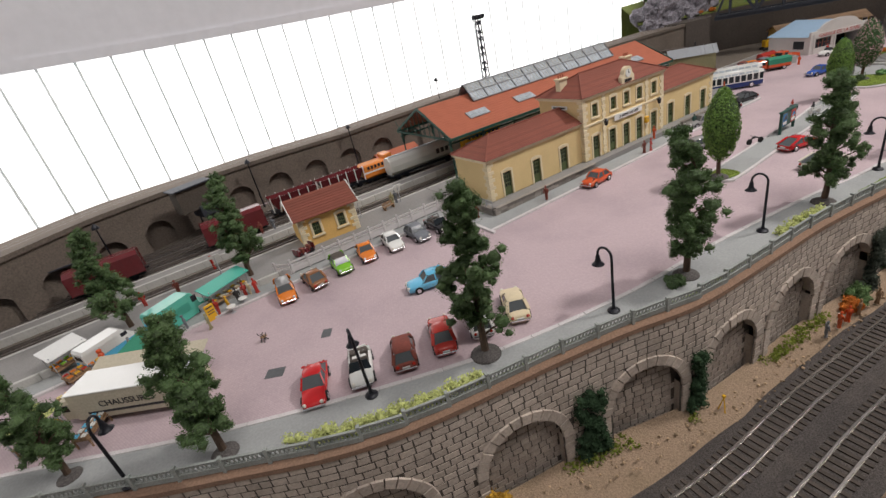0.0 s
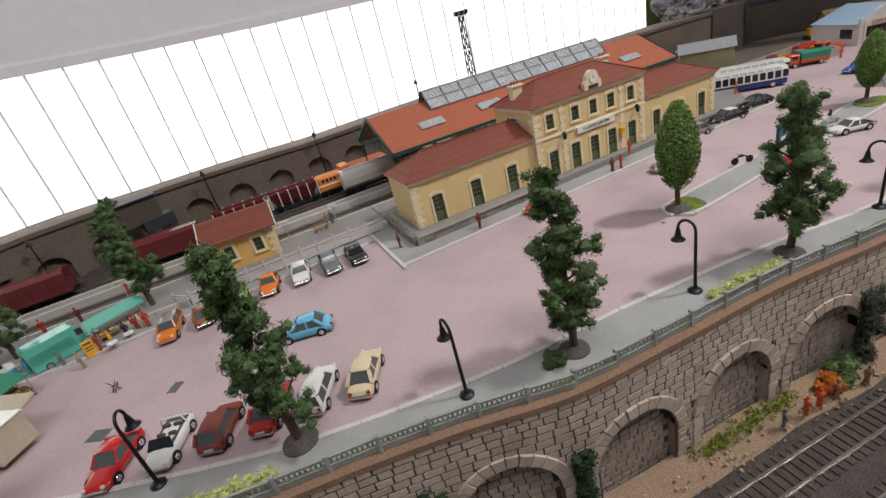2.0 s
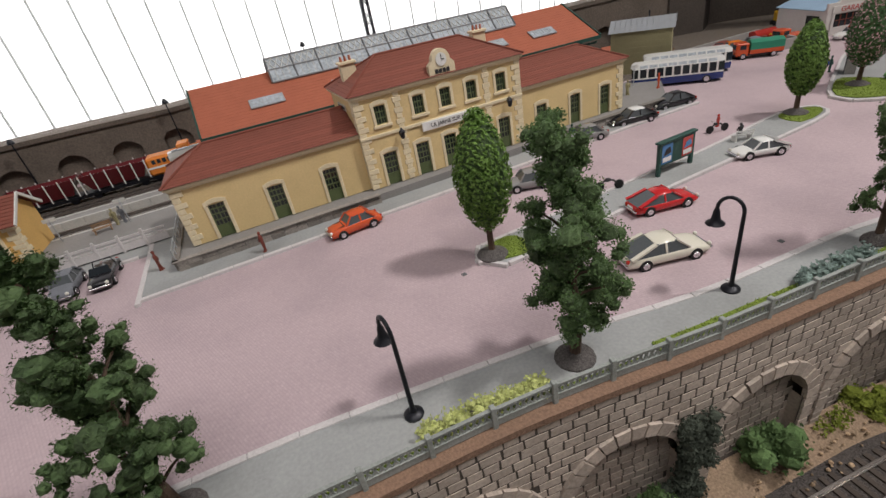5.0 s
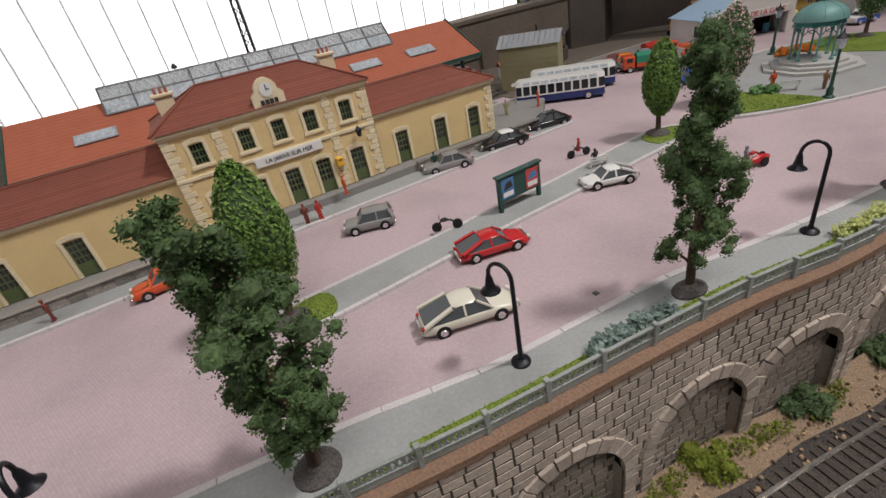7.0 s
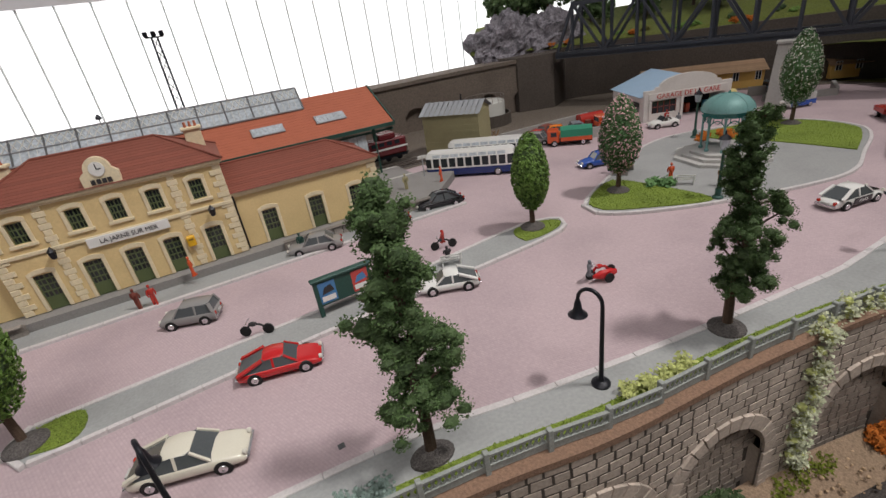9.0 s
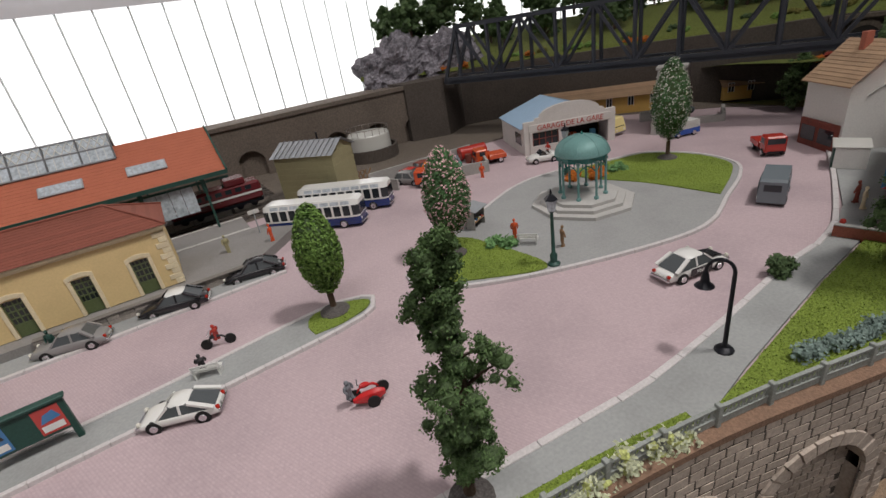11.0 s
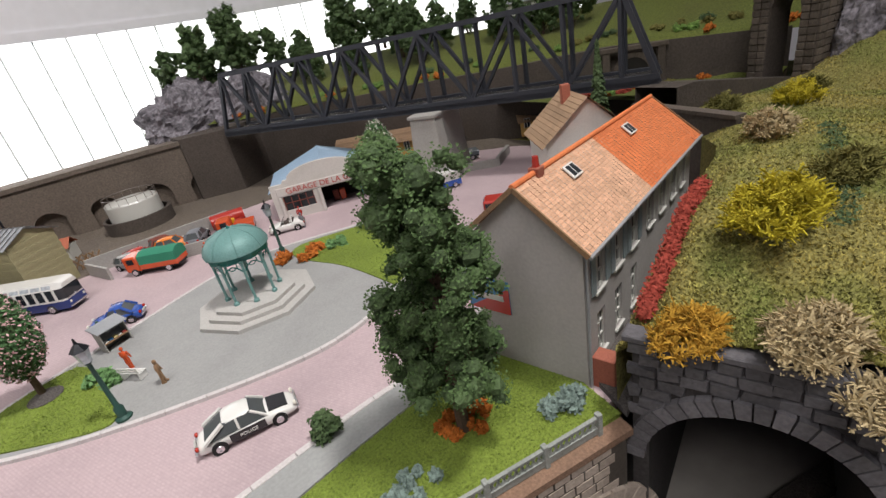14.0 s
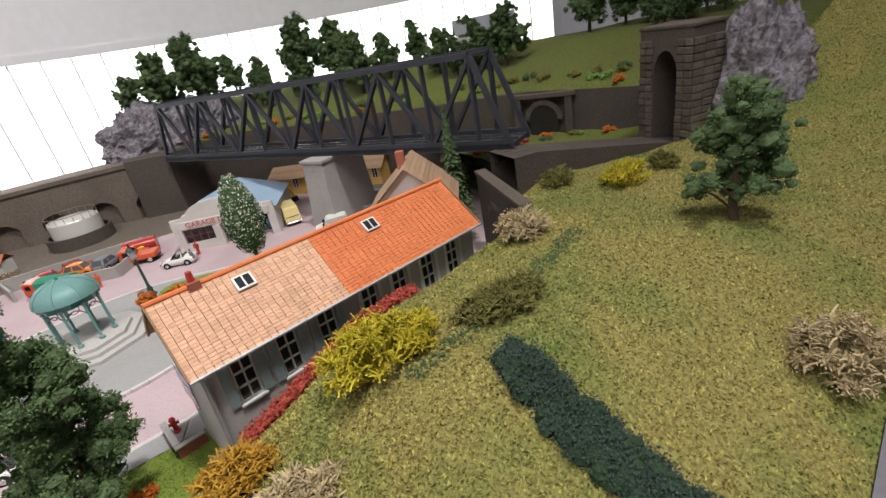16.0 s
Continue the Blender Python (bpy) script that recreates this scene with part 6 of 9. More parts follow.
def bus(label, x, y, rz):
    c = thing("coach", label, "bus", x, y, 0, rz, "parked coaches")
    L, W, H = 11.4, 2.7, 3.3
    h = L / 2
    def shell(z0, z1, w0, w1, ends):
        s = []
        for fx, k in ((-h, .8), (-h + .35, .96), (-h + 1.2, 1), (h - 1.2, 1), (h - .35, .95), (h, .78)):
            s.append([(fx, -W / 2 * k * w0, z0), (fx, -W / 2 * k * w1, z1 - ends * (k < .9)), (fx, W / 2 * k * w1, z1 - ends * (k < .9)), (fx, W / 2 * k * w0, z0)])
        return loft(s)
    part("lower_body", shell(.4, 1.32, .96, 1.0, 0), M["navy"], c, "deep blue lower panels", smooth=True, angle=35)
    part("window_band", shell(1.32, 2.6, .985, .93, 0), M["glass"], c, "dark window band", smooth=True, angle=35)
    part("roof", shell(2.6, 3.25, .95, .72, .2), M["white"], c, "white domed roof", smooth=True, angle=50)
    part("waist", shell(1.28, 1.46, 1.005, 1.0, 0), M["white"], c, "white waist band")
    pillar = lambda a, b, w_: part("pillar", Geo().beam(a, b, w_, .1), M["white"], c, "white window pillar")
    for k in range(10):
        xx = -h + .9 + k * (L - 1.8) / 9
        for sy in (-1, 1):
            pillar((xx, sy * W / 2 * 1.0, 1.4), (xx, sy * W / 2 * .94, 2.65), .24)
    for sy in (-1, 1):
        pillar((h - .3, sy * 1.05, 1.4), (h - .4, sy * .95, 2.65), .14)
        pillar((-h + .3, sy * 1.05, 1.4), (-h + .4, sy * .95, 2.65), .14)
    pillar((h - .02, 0, 1.4), (h - .2, 0, 2.65), .1)
    for k in range(8):
        xx = -h + 1.5 + k * (L - 3) / 7
        for sy in (-1, 1):
            part("roof_light", Geo().add([(xx - .5, sy * 1.24, 2.72), (xx + .5, sy * 1.24, 2.72), (xx + .5, sy * 1.08, 3.06), (xx - .5, sy * 1.08, 3.06)], [(0, 1, 2, 3)]), M["skyglass"], c)
    part("bumper", Geo().bevel_box(h - .1, -1.1, .45, h + .12, 1.1, .65, .05), M["chrome"], c)
    for sy in (-1, 1):
        part("headlight", Geo().ball(h - .1, sy * .85, 1.0, .18), M["lamp_glass"], c)
    for fx in (-.3, .32):
        for sy in (-1, 1):
            wheel(c, fx * L, sy * (W / 2 - .2), .52, .45)


bus("white over blue coach with curved roof lights", 66.6, 8.0, -41)
bus("white over blue coach parked behind another", 71.4, 10.6, -41)


def lorry(label, x, y, rz, cab, load, L=6.2, tarp=True):
    c = thing("lorry", label, "lorry", x, y, 0, rz, "lorries")
    h = L / 2
    part("chassis", Geo().box(-h, -.8, .45, h, .8, .7), M["black"], c)
    part("cab", Geo().bevel_box(h - 1.7, -1.05, .5, h, 1.05, 2.3, .15), cab, c)
    part("glazing", Geo().box(h - .3, -.85, 1.45, h + .02, .85, 2.05).box(h - 1.3, -1.07, 1.45, h - .5, 1.07, 2.05), M["glass"], c)
    part("body", Geo().bevel_box(-h, -1.15, .7, h - 1.85, 1.15, 1.35, .05), cab, c)
    if tarp:
        s = [[(xx, -1.16, 1.3), (xx, -1.1, 2.3 - d), (xx, -.5, 2.6 - d), (xx, .5, 2.6 - d), (xx, 1.1, 2.3 - d), (xx, 1.16, 1.3)] for xx, d in ((-h - .02, .05), (-h + 1.0, 0), (-h + 1.6, .06), (-h + 2.6, 0), (h - 1.88, .05))]
        part("tarpaulin", loft(s), load, c, "green canvas cover", smooth=True, angle=50)
    for fx in (-.3, .34):
        for sy in (-1, 1):
            wheel(c, fx * L, sy * .95, .45)


lorry("orange lorry with a green canvas cover", 83.4, 8.2, 141, M["orange_red"], M["canopy_green"])
lorry("red lorry parked before the shops", 112.6, -17.0, -137, M["red2"], M["red2"], 4.6, False)
lorry("grey flat lorry in the builders' yard", 124.7, 2.5, 150, M["van_grey"], M["van_grey"], 5.5, False)
lorry("small orange lorry in the scrap yard", 93.1, 9.9, 160, M["orange_red"], M["white"], 4.4, False)

# market lorry with shutter sides
c = thing("market_lorry", "long cream shoe-seller's lorry with a raised flap", "lorry", -38.9, -3.4, 0, 147)
part("body", Geo().bevel_box(-5.2, -1.5, .55, 5.2, 1.5, 3.1, .08), M["cream_dull"], c, "cream grey box body")
part("roof", Geo().bevel_box(-5.3, -1.55, 3.1, 5.3, 1.55, 3.22, .05), M["white"], c, "white roof")
part("flap", Geo().add([(-5.1, -1.6, 3.1), (5.1, -1.6, 3.1), (5.1, -3.0, 3.5), (-5.1, -3.0, 3.5), (-5.1, -1.6, 3.02), (5.1, -1.6, 3.02), (5.1, -3.0, 3.42), (-5.1, -3.0, 3.42)], [(0, 3, 2, 1), (4, 5, 6, 7), (3, 7, 6, 2)]), M["cream_dull"], c, "raised cream flap")
lettering(c, "CHAUSSURES", .3, 1.53, 1.7, .8, M["ink"], rz=180)
part("sign_band", Geo().box(-3.8, 1.5, 1.1, 4.0, 1.54, 1.3), M["ink"], c)
part("cab", Geo().bevel_box(5.2, -1.3, .5, 6.6, 1.3, 2.4, .2), M["cream_dull"], c)
part("glazing", Geo().box(5.6, -1.33, 1.5, 6.3, 1.33, 2.1), M["glass"], c)
for fx in (-3.4, 3.6):
    for sy in (-1, 1):
        wheel(c, fx, sy * 1.35, .5)

# ---- street lamps ----
def street_lamp(x, y, rz):
    l = thing("street_lamp", "black swan-neck street lamp with a bell shade", "street lamp", x, y, 0.2, rz, "swan-neck street lamps")
    part("post", Geo().lathe(0, 0, [(.5, 0), (.5, .1), (.36, .24), (.18, .28), (.125, .5), (.105, 4.6)], 12), M["black"], l, smooth=True)
    arc = [(0, 0, 4.5)] + [(.64 - .64 * math.cos(math.pi * k / 10), 0, 4.85 + .72 * math.sin(math.pi * k / 10)) for k in range(11)] + [(1.28, 0, 4.7)]
    part("arm", Geo().tube(arc, .1, 8), M["black"], l, smooth=True)
    part("shade", Geo().lathe(1.28, 0, [(.5, 3.9), (.45, 3.97), (.26, 4.12), (.2, 4.4), (.17, 4.62), (.11, 4.8)], 14), M["black"], l, "bell-shaped black shade", smooth=True)


for x, y, a in ((-40.4, -12.2, 75), (-24.2, -16.8, 82), (-5.1, -22.8, 92), (13.2, -24.7, 98), (32.0, -26.7, 108), (51.6, -29.5, 110), (76.4, -32.1, 116)):
    street_lamp(x, y, a)


def lantern(x, y):
    l = thing("park_lantern", "dark green cast-iron lantern post", "street lamp", x, y, 0.2, 0, "park lanterns")
    part("post", Geo().lathe(0, 0, [(.5, 0), (.5, .15), (.28, .3), (.3, .9), (.16, 1.1), (.12, 4.4), (.2, 4.5)], 10), M["iron_green"], l, smooth=True)
    part("glass_box", Geo().lathe(0, 0, [(.28, 4.6), (.45, 5.5)], 6), M["skyglass"], l)
    part("cap", Geo().lathe(0, 0, [(.55, 5.5), (.3, 5.8), (.1, 5.95), (.05, 6.3)], 6), M["black"], l)


lantern(77.3, -18.4)
lantern(93.8, -4.0)

# ---- trees and shrubs ----
def leaves(geo, cx, cy, cz, r, n, size=.22, flat=1.0):
    """Small leaf blades all through a puff."""
    for _ in range(n):
        while True:
            p = Vector((rnd.uniform(-1, 1), rnd.uniform(-1, 1), rnd.uniform(-1, 1)))
            if .3 < p.length < 1:
                break
        p = Vector((cx, cy, cz)) + Vector((p.x * r, p.y * r, p.z * r * flat))
        a = Vector((rnd.gauss(0, 1), rnd.gauss(0, 1), rnd.gauss(0, .7))).normalized()
        b = a.orthogonal().normalized()
        s = size * rnd.uniform(.6, 1.3)
        geo.add([p - a * s, p + b * s * .55, p + a * s, p - b * s * .55], [(0, 1, 2, 3)])


def puff(geo, cx, cy, cz, r, flat=.8):
    """A jagged lump under the leaves."""
    n, k = 7, 5
    base = len(geo.v)
    geo.ball(cx, cy, cz, r, r, r * flat, n, k)
    for i in range(base, len(geo.v)):
        x, y, z = geo.v[i]
        f = rnd.uniform(.72, 1.18)
        geo.v[i] = (cx + (x - cx) * f, cy + (y - cy) * f, cz + (z - cz) * f)


def tree_meshes(h, r, seed, leafy=480, clumps=44, low=.2, size=.075):
    """A leaning trunk, limbs, and a loose crown of ragged foam clumps with gaps between."""
    rnd.seed(seed)
    t = Geo()
    bend = [(rnd.uniform(-.2, .2) * k, rnd.uniform(-.2, .2) * k, h * .92 * k / 5) for k in range(6)]
    t.tube(bend, .32, 8, .08)
    inner, crown = Geo(), Geo()
    for i in range(clumps):
        f = low + (.97 - low) * (i + .5) / clumps
        prof = .8 + .7 * (f - low) if f < .45 else max(.2, 1.0 - (f - .45) * 1.45)
        a = i * 2.4 + rnd.uniform(-.8, .8)
        d = r * prof * (rnd.uniform(.1, .5) if i % 3 == 0 else rnd.uniform(.4, .95))
        k = min(4, int(f / .92 * 5))
        u = f / .92 * 5 - k
        bx, by = bend[k][0] + (bend[k + 1][0] - bend[k][0]) * u, bend[k][1] + (bend[k + 1][1] - bend[k][1]) * u
        x, y, z = bx + d * math.cos(a), by + d * math.sin(a), h * f + rnd.uniform(-.3, .3)
        cr = r * rnd.uniform(.26, .46) * (1 - .25 * f)
        t.tube([(bx, by, z - d * .8), (bx + (x - bx) * .5, by + (y - by) * .5, z - d * .35), (x, y, z - .1)], .1, 5, .04)
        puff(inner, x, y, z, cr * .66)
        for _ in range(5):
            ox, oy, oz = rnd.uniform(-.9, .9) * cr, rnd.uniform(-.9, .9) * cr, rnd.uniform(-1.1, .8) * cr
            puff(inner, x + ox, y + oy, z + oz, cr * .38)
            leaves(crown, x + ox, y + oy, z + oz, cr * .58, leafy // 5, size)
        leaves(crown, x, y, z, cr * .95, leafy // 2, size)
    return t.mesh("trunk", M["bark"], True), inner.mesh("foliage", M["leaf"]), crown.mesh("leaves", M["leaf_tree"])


disc = Geo().lathe(0, 0, [(1.15, 0), (1.12, .12), (.8, .3), (.36, .5)], 16)
disc = disc.mesh("tree_pit", M["pit"], True)


def tree(meshes, x, y, z, rz, s, label, pit=True, group="trees along the wall"):
    o = thing("tree", label, "tree", x, y, z, rz, group)
    o.scale = (s, s, s)
    part("trunk", meshes[0], None, o)
    part("crown", meshes[1], None, o, "dark green foliage")
    part("leaves", meshes[2], None, o)["kind"] = "stuff"
    if pit:
        part("tree_pit", disc, None, o, "round earth mound")
    return o


WIDE, MID, SLIM = tree_meshes(14.0, 2.7, 11, clumps=38), tree_meshes(14.0, 2.4, 14, clumps=38), tree_meshes(14.0, 2.0, 13)
for k, (x, y, s, kind) in enumerate(((-44.3, -8.0, .72, WIDE), (-34.4, -14.3, .84, WIDE), (-15.5, -19.4, 1.04, MID), (2.7, -23.9, .92, WIDE), (21.7, -26.0, .92, WIDE), (42.2, -28.4, .97, MID), (60.4, -30.4, .9, SLIM))):
    o = tree(kind, x, y, .2, 0 if k == 5 else k * 77 + 20, s, "tall loose-crowned dark green tree in a round pit")
    if k == 5:
        o.scale = (s, s * .68, s)
big = tree_meshes(14.0, 2.7, 21, 480, 56, .2)
tree(big, 91.2, -35.8, .25, 0, 1.1, "large dense green tree on the lawn", False, "lawn trees")
bushy = tree_meshes(12.5, 2.2, 31, 230, 46, .24)
tree(bushy, -40.2, 11.8, .2, 0, 1.0, "dark bushy tree on the platform", True, "platform trees")
tree(bushy, -27.1, 12.2, .2, 130, 1.05, "dark bushy tree on the platform", True, "platform trees")


def clipped_tree(x, y, h, r, label, bloom=None, seed=1):
    """An egg-shaped clipped crown of large leaves on a slim trunk."""
    rnd.seed(seed)
    o = thing("clipped_tree", label, "tree", x, y, .25, rnd.uniform(0, 360), "clipped trees")
    part("trunk", Geo().tube([(0, 0, 0), (.05, .05, h * .4), (0, 0, h * .8)], .26, 8, .1), M["bark"], o, smooth=True)
    inner, crown, fl = Geo(), Geo(), Geo()
    zc, rz_ = h * .61, h * .39
    # darker inner ball: shade between the leaves put into its colour
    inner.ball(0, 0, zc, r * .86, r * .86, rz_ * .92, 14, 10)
    for _ in range(3800):
        u, a = rnd.uniform(-1, 1), rnd.uniform(0, 6.283)
        q = math.sqrt(1 - u * u)
        egg = 1 - .28 * u if u > 0 else 1 + .0 * u
        n = Vector((q * math.cos(a), q * math.sin(a), u))
        f = rnd.uniform(.88, 1.06)
        p = Vector((n.x * r * egg * f, n.y * r * egg * f, zc + n.z * rz_ * f))
        t = (n.orthogonal() + Vector((rnd.gauss(0, .6), rnd.gauss(0, .6), rnd.gauss(-.4, .5)))).normalized()
        t = (t - n * t.dot(n) * .5).normalized()
        b = n.cross(t).normalized()
        s = rnd.uniform(.11, .23)
        tgt = fl if bloom and rnd.random() < .33 else crown
        if tgt is fl:
            s *= .7
            p += n * .1
        tgt.add([p - t * s, p + b * s * .5 + n * .06, p + t * s - n * .08, p - b * s * .5 + n * .06], [(0, 1, 2, 3)])
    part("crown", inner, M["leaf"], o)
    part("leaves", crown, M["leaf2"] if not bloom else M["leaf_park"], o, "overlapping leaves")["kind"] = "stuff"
    if bloom:
        part("blossom", fl, bloom, o, "small pale blossoms")["kind"] = "stuff"
    part("tree_pit", disc, None, o, "round earth mound")


clipped_tree(23.5, -14.7, 10.4, 1.85, "clipped bright green tree on the traffic island", seed=3)
clipped_tree(61.3, -11.5, 8.6, 1.6, "clipped bright green tree on the island's far end", seed=4)
clipped_tree(73.0, -10.6, 9.4, 1.95, "clipped tree with pink blossom in the park", M["blossom_pink"], 5)
clipped_tree(105.0, -9.6, 11.2, 2.05, "clipped tree with white blossom in the park", M["blossom"], 6)


def shrub(name, x, y, z, rx, ry, rz, mat, label, category="shrub", seed=1, n=14, leafy=70, size=.16, core=True, rot=0.0, group=""):
    rnd.seed(seed)
    o = thing(name, label, category, x, y, z, rot, group)
    inner, lv = Geo(), Geo()
    for _ in range(n):
        a, d = rnd.uniform(0, 6.283), math.sqrt(rnd.random()) * .8
        px, py, pz = rx * d * math.cos(a), ry * d * math.sin(a), rz * rnd.uniform(.2, .8) * (1.1 - d * .6)
        cr = min(rx, ry, rz) * rnd.uniform(.3, .5)
        if core:
            puff(inner, px, py, pz, cr)
        leaves(lv, px, py, pz, cr * 1.35, leafy, size)
    if core:
        part("foliage", inner, mat, o)
    part("leaves", lv, mat, o)["kind"] = "stuff"
    return o


# planting along the railing
def hedge_run(x0, x1, mat, label, seed, off=.75, h=.9, w=.5):
    rnd.seed(seed)
    o = thing("flowering_hedge", label, "hedge", group="plants along the railing")
    lv, inner = Geo(), Geo()
    for px, py, a in along([p for p in shifted(FENCE, off) if x0 <= p[0] <= x1], .42):
        for _ in range(2):
            qx, qy, qz = px + rnd.uniform(-.25, .25), py + rnd.uniform(-w, w) * .6, .25 + h * rnd.uniform(.15, .7)
            puff(inner, qx, qy, qz, .26)
            leaves(lv, qx, qy, qz, .5, 34, .13)
    part("foliage", inner, mat, o)
    part("leaves", lv, mat, o)["kind"] = "stuff"


hedge_run(-30.8, -16.9, M["lime_leaf"], "pale yellow-green flowering hedge by the railing", 1)
hedge_run(13.1, 20.0, M["lime_leaf"], "pale yellow-green flowering hedge by the railing", 2)
hedge_run(51.4, 56.4, M["lime_leaf"], "pale yellow-green flowering hedge by the railing", 3)
hedge_run(33.8, 40.3, M["blue_leaf"], "blue-grey flowering shrubs by the railing", 4)
hedge_run(77.0, 84.7, M["blue_leaf"], "blue-grey shrubs on the lawn's edge", 5, 1.3)
shrub("shrub", 0.9, -24.0, .2, .9, .7, .8, M["leaf"], "small dark green shrub on the pavement", seed=8)
shrub("shrub", 86.1, -30.4, .2, .8, .8, 1.5, M["leaf"], "small dark green shrub at the kerb", seed=9)
shrub("flower_bed", 91.7, -35.7, .25, 2.4, 1.3, .6, M["autumn"], "reddish ground plants under the large tree", "flower bed", 10, 18)
shrub("flower_bed", 87.3, -36.5, .25, 2.0, 1.0, .5, M["blue_leaf"], "grey rocky plants under the large tree", "flower bed", 11, 12)
shrub("shrub", 95.5, -38.7, .25, 1.5, .8, .8, M["blue_leaf"], "blue-grey shrub at the house corner", seed=12)

# plants at the foot and on the face of the retaining wall
for k, (x, dz, w, hgt, mat, lab) in enumerate(((-10.0, 0, 1.7, 7.6, "ivy", "dark climbing ivy between two arches"), (0.0, 0, .8, 6.6, "ivy", "narrow dark climbing ivy between two arches"), (27.1, 0, 1.9, 7.2, "ivy_grey", "grey-green climber on the wall"), (-19.5, 0, 1.6, 3.0, "autumn_gold", "golden autumn shrub at the wall's foot"), (32.9, -.2, 1.9, 3.6, "leaf_tree", "green shrub at the wall's foot"), (24.3, -.6, 1.5, 2.6, "leaf_tree", "green shrub at the wall's foot"), (22.2, -.9, 1.1, 1.8, "autumn", "red shrub beside the track"), (71.4, -.5, 1.2, 1.7, "autumn", "red shrub beside the track"), (49.8, -.1, 1.6, 1.8, "leaf", "dark green shrub at the wall's foot"), (58.2, -.2, 1.6, 1.6, "leaf", "dark green shrub at the wall's foot"), (41.7, -.2, 1.7, 1.5, "leaf_grass", "yellow-green tufts at the wall's foot"))):
    s_ = run_of(x)
    px, py, a = on_face(s_, -.35 + dz)
    if hgt > 5:
        rnd.seed(40 + k)
        o = thing("climber", lab, "climber", px, py, LOW + .6, a)
        lv, inner = Geo(), Geo()
        for _ in range(int(40 * w)):
            f = rnd.random()
            qx, qy, qz = rnd.uniform(-w, w) * (1 - .35 * f) * (.75 + .25 * math.sin(f * 9)), rnd.uniform(-.25, .1), hgt * f
            puff(inner, qx, qy, qz, .34)
            leaves(lv, qx, qy, qz, .55, 60, .11)
        part("foliage", inner, M[mat], o)
        part("leaves", lv, M[mat], o)["kind"] = "stuff"
        continue
    shrub("climber" if hgt > 5 else "shrub", px, py, LOW + .5, w, .45 if hgt > 5 else w * .8, hgt * 1.15, M[mat], lab, "climber" if hgt > 5 else "shrub", 40 + k, 60 if hgt > 5 else 16, 60, .15, rot=a)
rnd.seed(60)
o = thing("white_climber", "pale flowering climber hanging over the railing", "climber")
lv, inner = Geo(), Geo()
for k in range(60):
    s_ = run_of(64.0) + (rnd.gauss(0, .35) if k < 38 else rnd.uniform(-.5, 6.0))
    zz = rnd.uniform(LOW + 1.5, .6) if k < 38 else rnd.uniform(-.3, 1.0) + .1
    px, py, a = on_face(s_, -.25 if k < 38 else .5)
    puff(inner, px, py, zz, .3)
    leaves(lv, px, py, zz, .62, 45, .14)
part("foliage", inner, M["lime_leaf"], o)
part("blossom", lv, M["white_leaf"], o, "pale blossom")["kind"] = "stuff"
rnd.seed(61)
o = thing("foot_plants", "low green tufts along the wall's foot", "plants", kind="stuff")
lv = Geo()
for x, y, a in along([p for p in shifted(FACE, -.7)], .55):
    n = noise.noise((x * .15, y * .15, 9))
    if n > .08:
        leaves(lv, x + rnd.uniform(-.3, .3), y + rnd.uniform(-.5, .5), LOW + 1.2, .55 + .3 * n, 40, .14, .6)
part("tufts", lv, M["leaf_grass"], o)
rnd.seed(62)
o = thing("edge_plants", "bright yellow-green tufts along the layout's edge", "plants", kind="stuff")
lv = Geo()
for x, y, a in along(shifted(FACE, -11.8), .4):
    n = noise.noise((x * .09, y * .09, 4))
    if n > -.05:
        leaves(lv, x + rnd.uniform(-.2, .2), y + rnd.uniform(-.2, .2), LOW + .25, .42, 30, .13, .8)
part("tufts", lv, M["lime_leaf"], o)

# ---- traffic island, park and kiosk ----
def rounded(pts, step=.8):
    loop = smooth_line([(*p, 0) for p in pts + pts[:1]], step)
    return [p[:2] for p in loop[:-1]]


def kerbed(name, pts, top, mat, label):
    g = Geo().prism(pts, -.1, top)
    solid(name, g, mat, label, "pavement", kind="structure")
    k = thing("kerb", "pale kerb stones round an island", "kerb", kind="structure")
    st = Geo().bevel_box(-.62, -.17, -.05, .62, .17, .3, .03).mesh("kerb_stone", M["kerb"])
    for x, y, a in along(pts + pts[:1], 1.26, .3):
        part("kerb_stone", st, None, k, m=at(x, y, 0, a))


ISL = rounded([(22.4, -14.7), (23.3, -16.0), (25.9, -16.3), (40.0, -15.2), (51.9, -14.6), (60.7, -14.0), (63.7, -13.1), (64.4, -11.7), (62.5, -10.5), (58.4, -10.5), (48.0, -11.7), (40.0, -12.1), (25.8, -12.9), (23.1, -13.2)])
kerbed("traffic_island", ISL, .22, M["pave"], "long grey traffic island")
lawn("island_lawn", rounded([(22.8, -14.7), (23.7, -15.7), (25.8, -16.0), (26.4, -14.6), (25.8, -13.2), (23.5, -13.6)], .4), .2, .3, "green turf end of the traffic island", 700)
lawn("island_lawn", rounded([(59.1, -13.4), (61.0, -13.5), (63.3, -12.9), (63.9, -11.9), (62.3, -10.9), (59.8, -10.8), (59.0, -12.1)], .4), .2, .3, "green turf end of the traffic island", 700)
PARK = rounded([(68.0, -11.0), (67.9, -13.5), (71.1, -16.2), (77.3, -19.3), (86.3, -22.3), (91.6, -22.7), (97.5, -20.8), (103.5, -18.8), (107.1, -16.3), (108.2, -11.3), (106.1, -6.0), (101.7, -4.2), (94.4, -1.5), (87.6, -1.5), (77.1, -6.1), (70.6, -9.2)])
kerbed("park_island", PARK, .22, M["pave2"], "rounded grey paved park island")
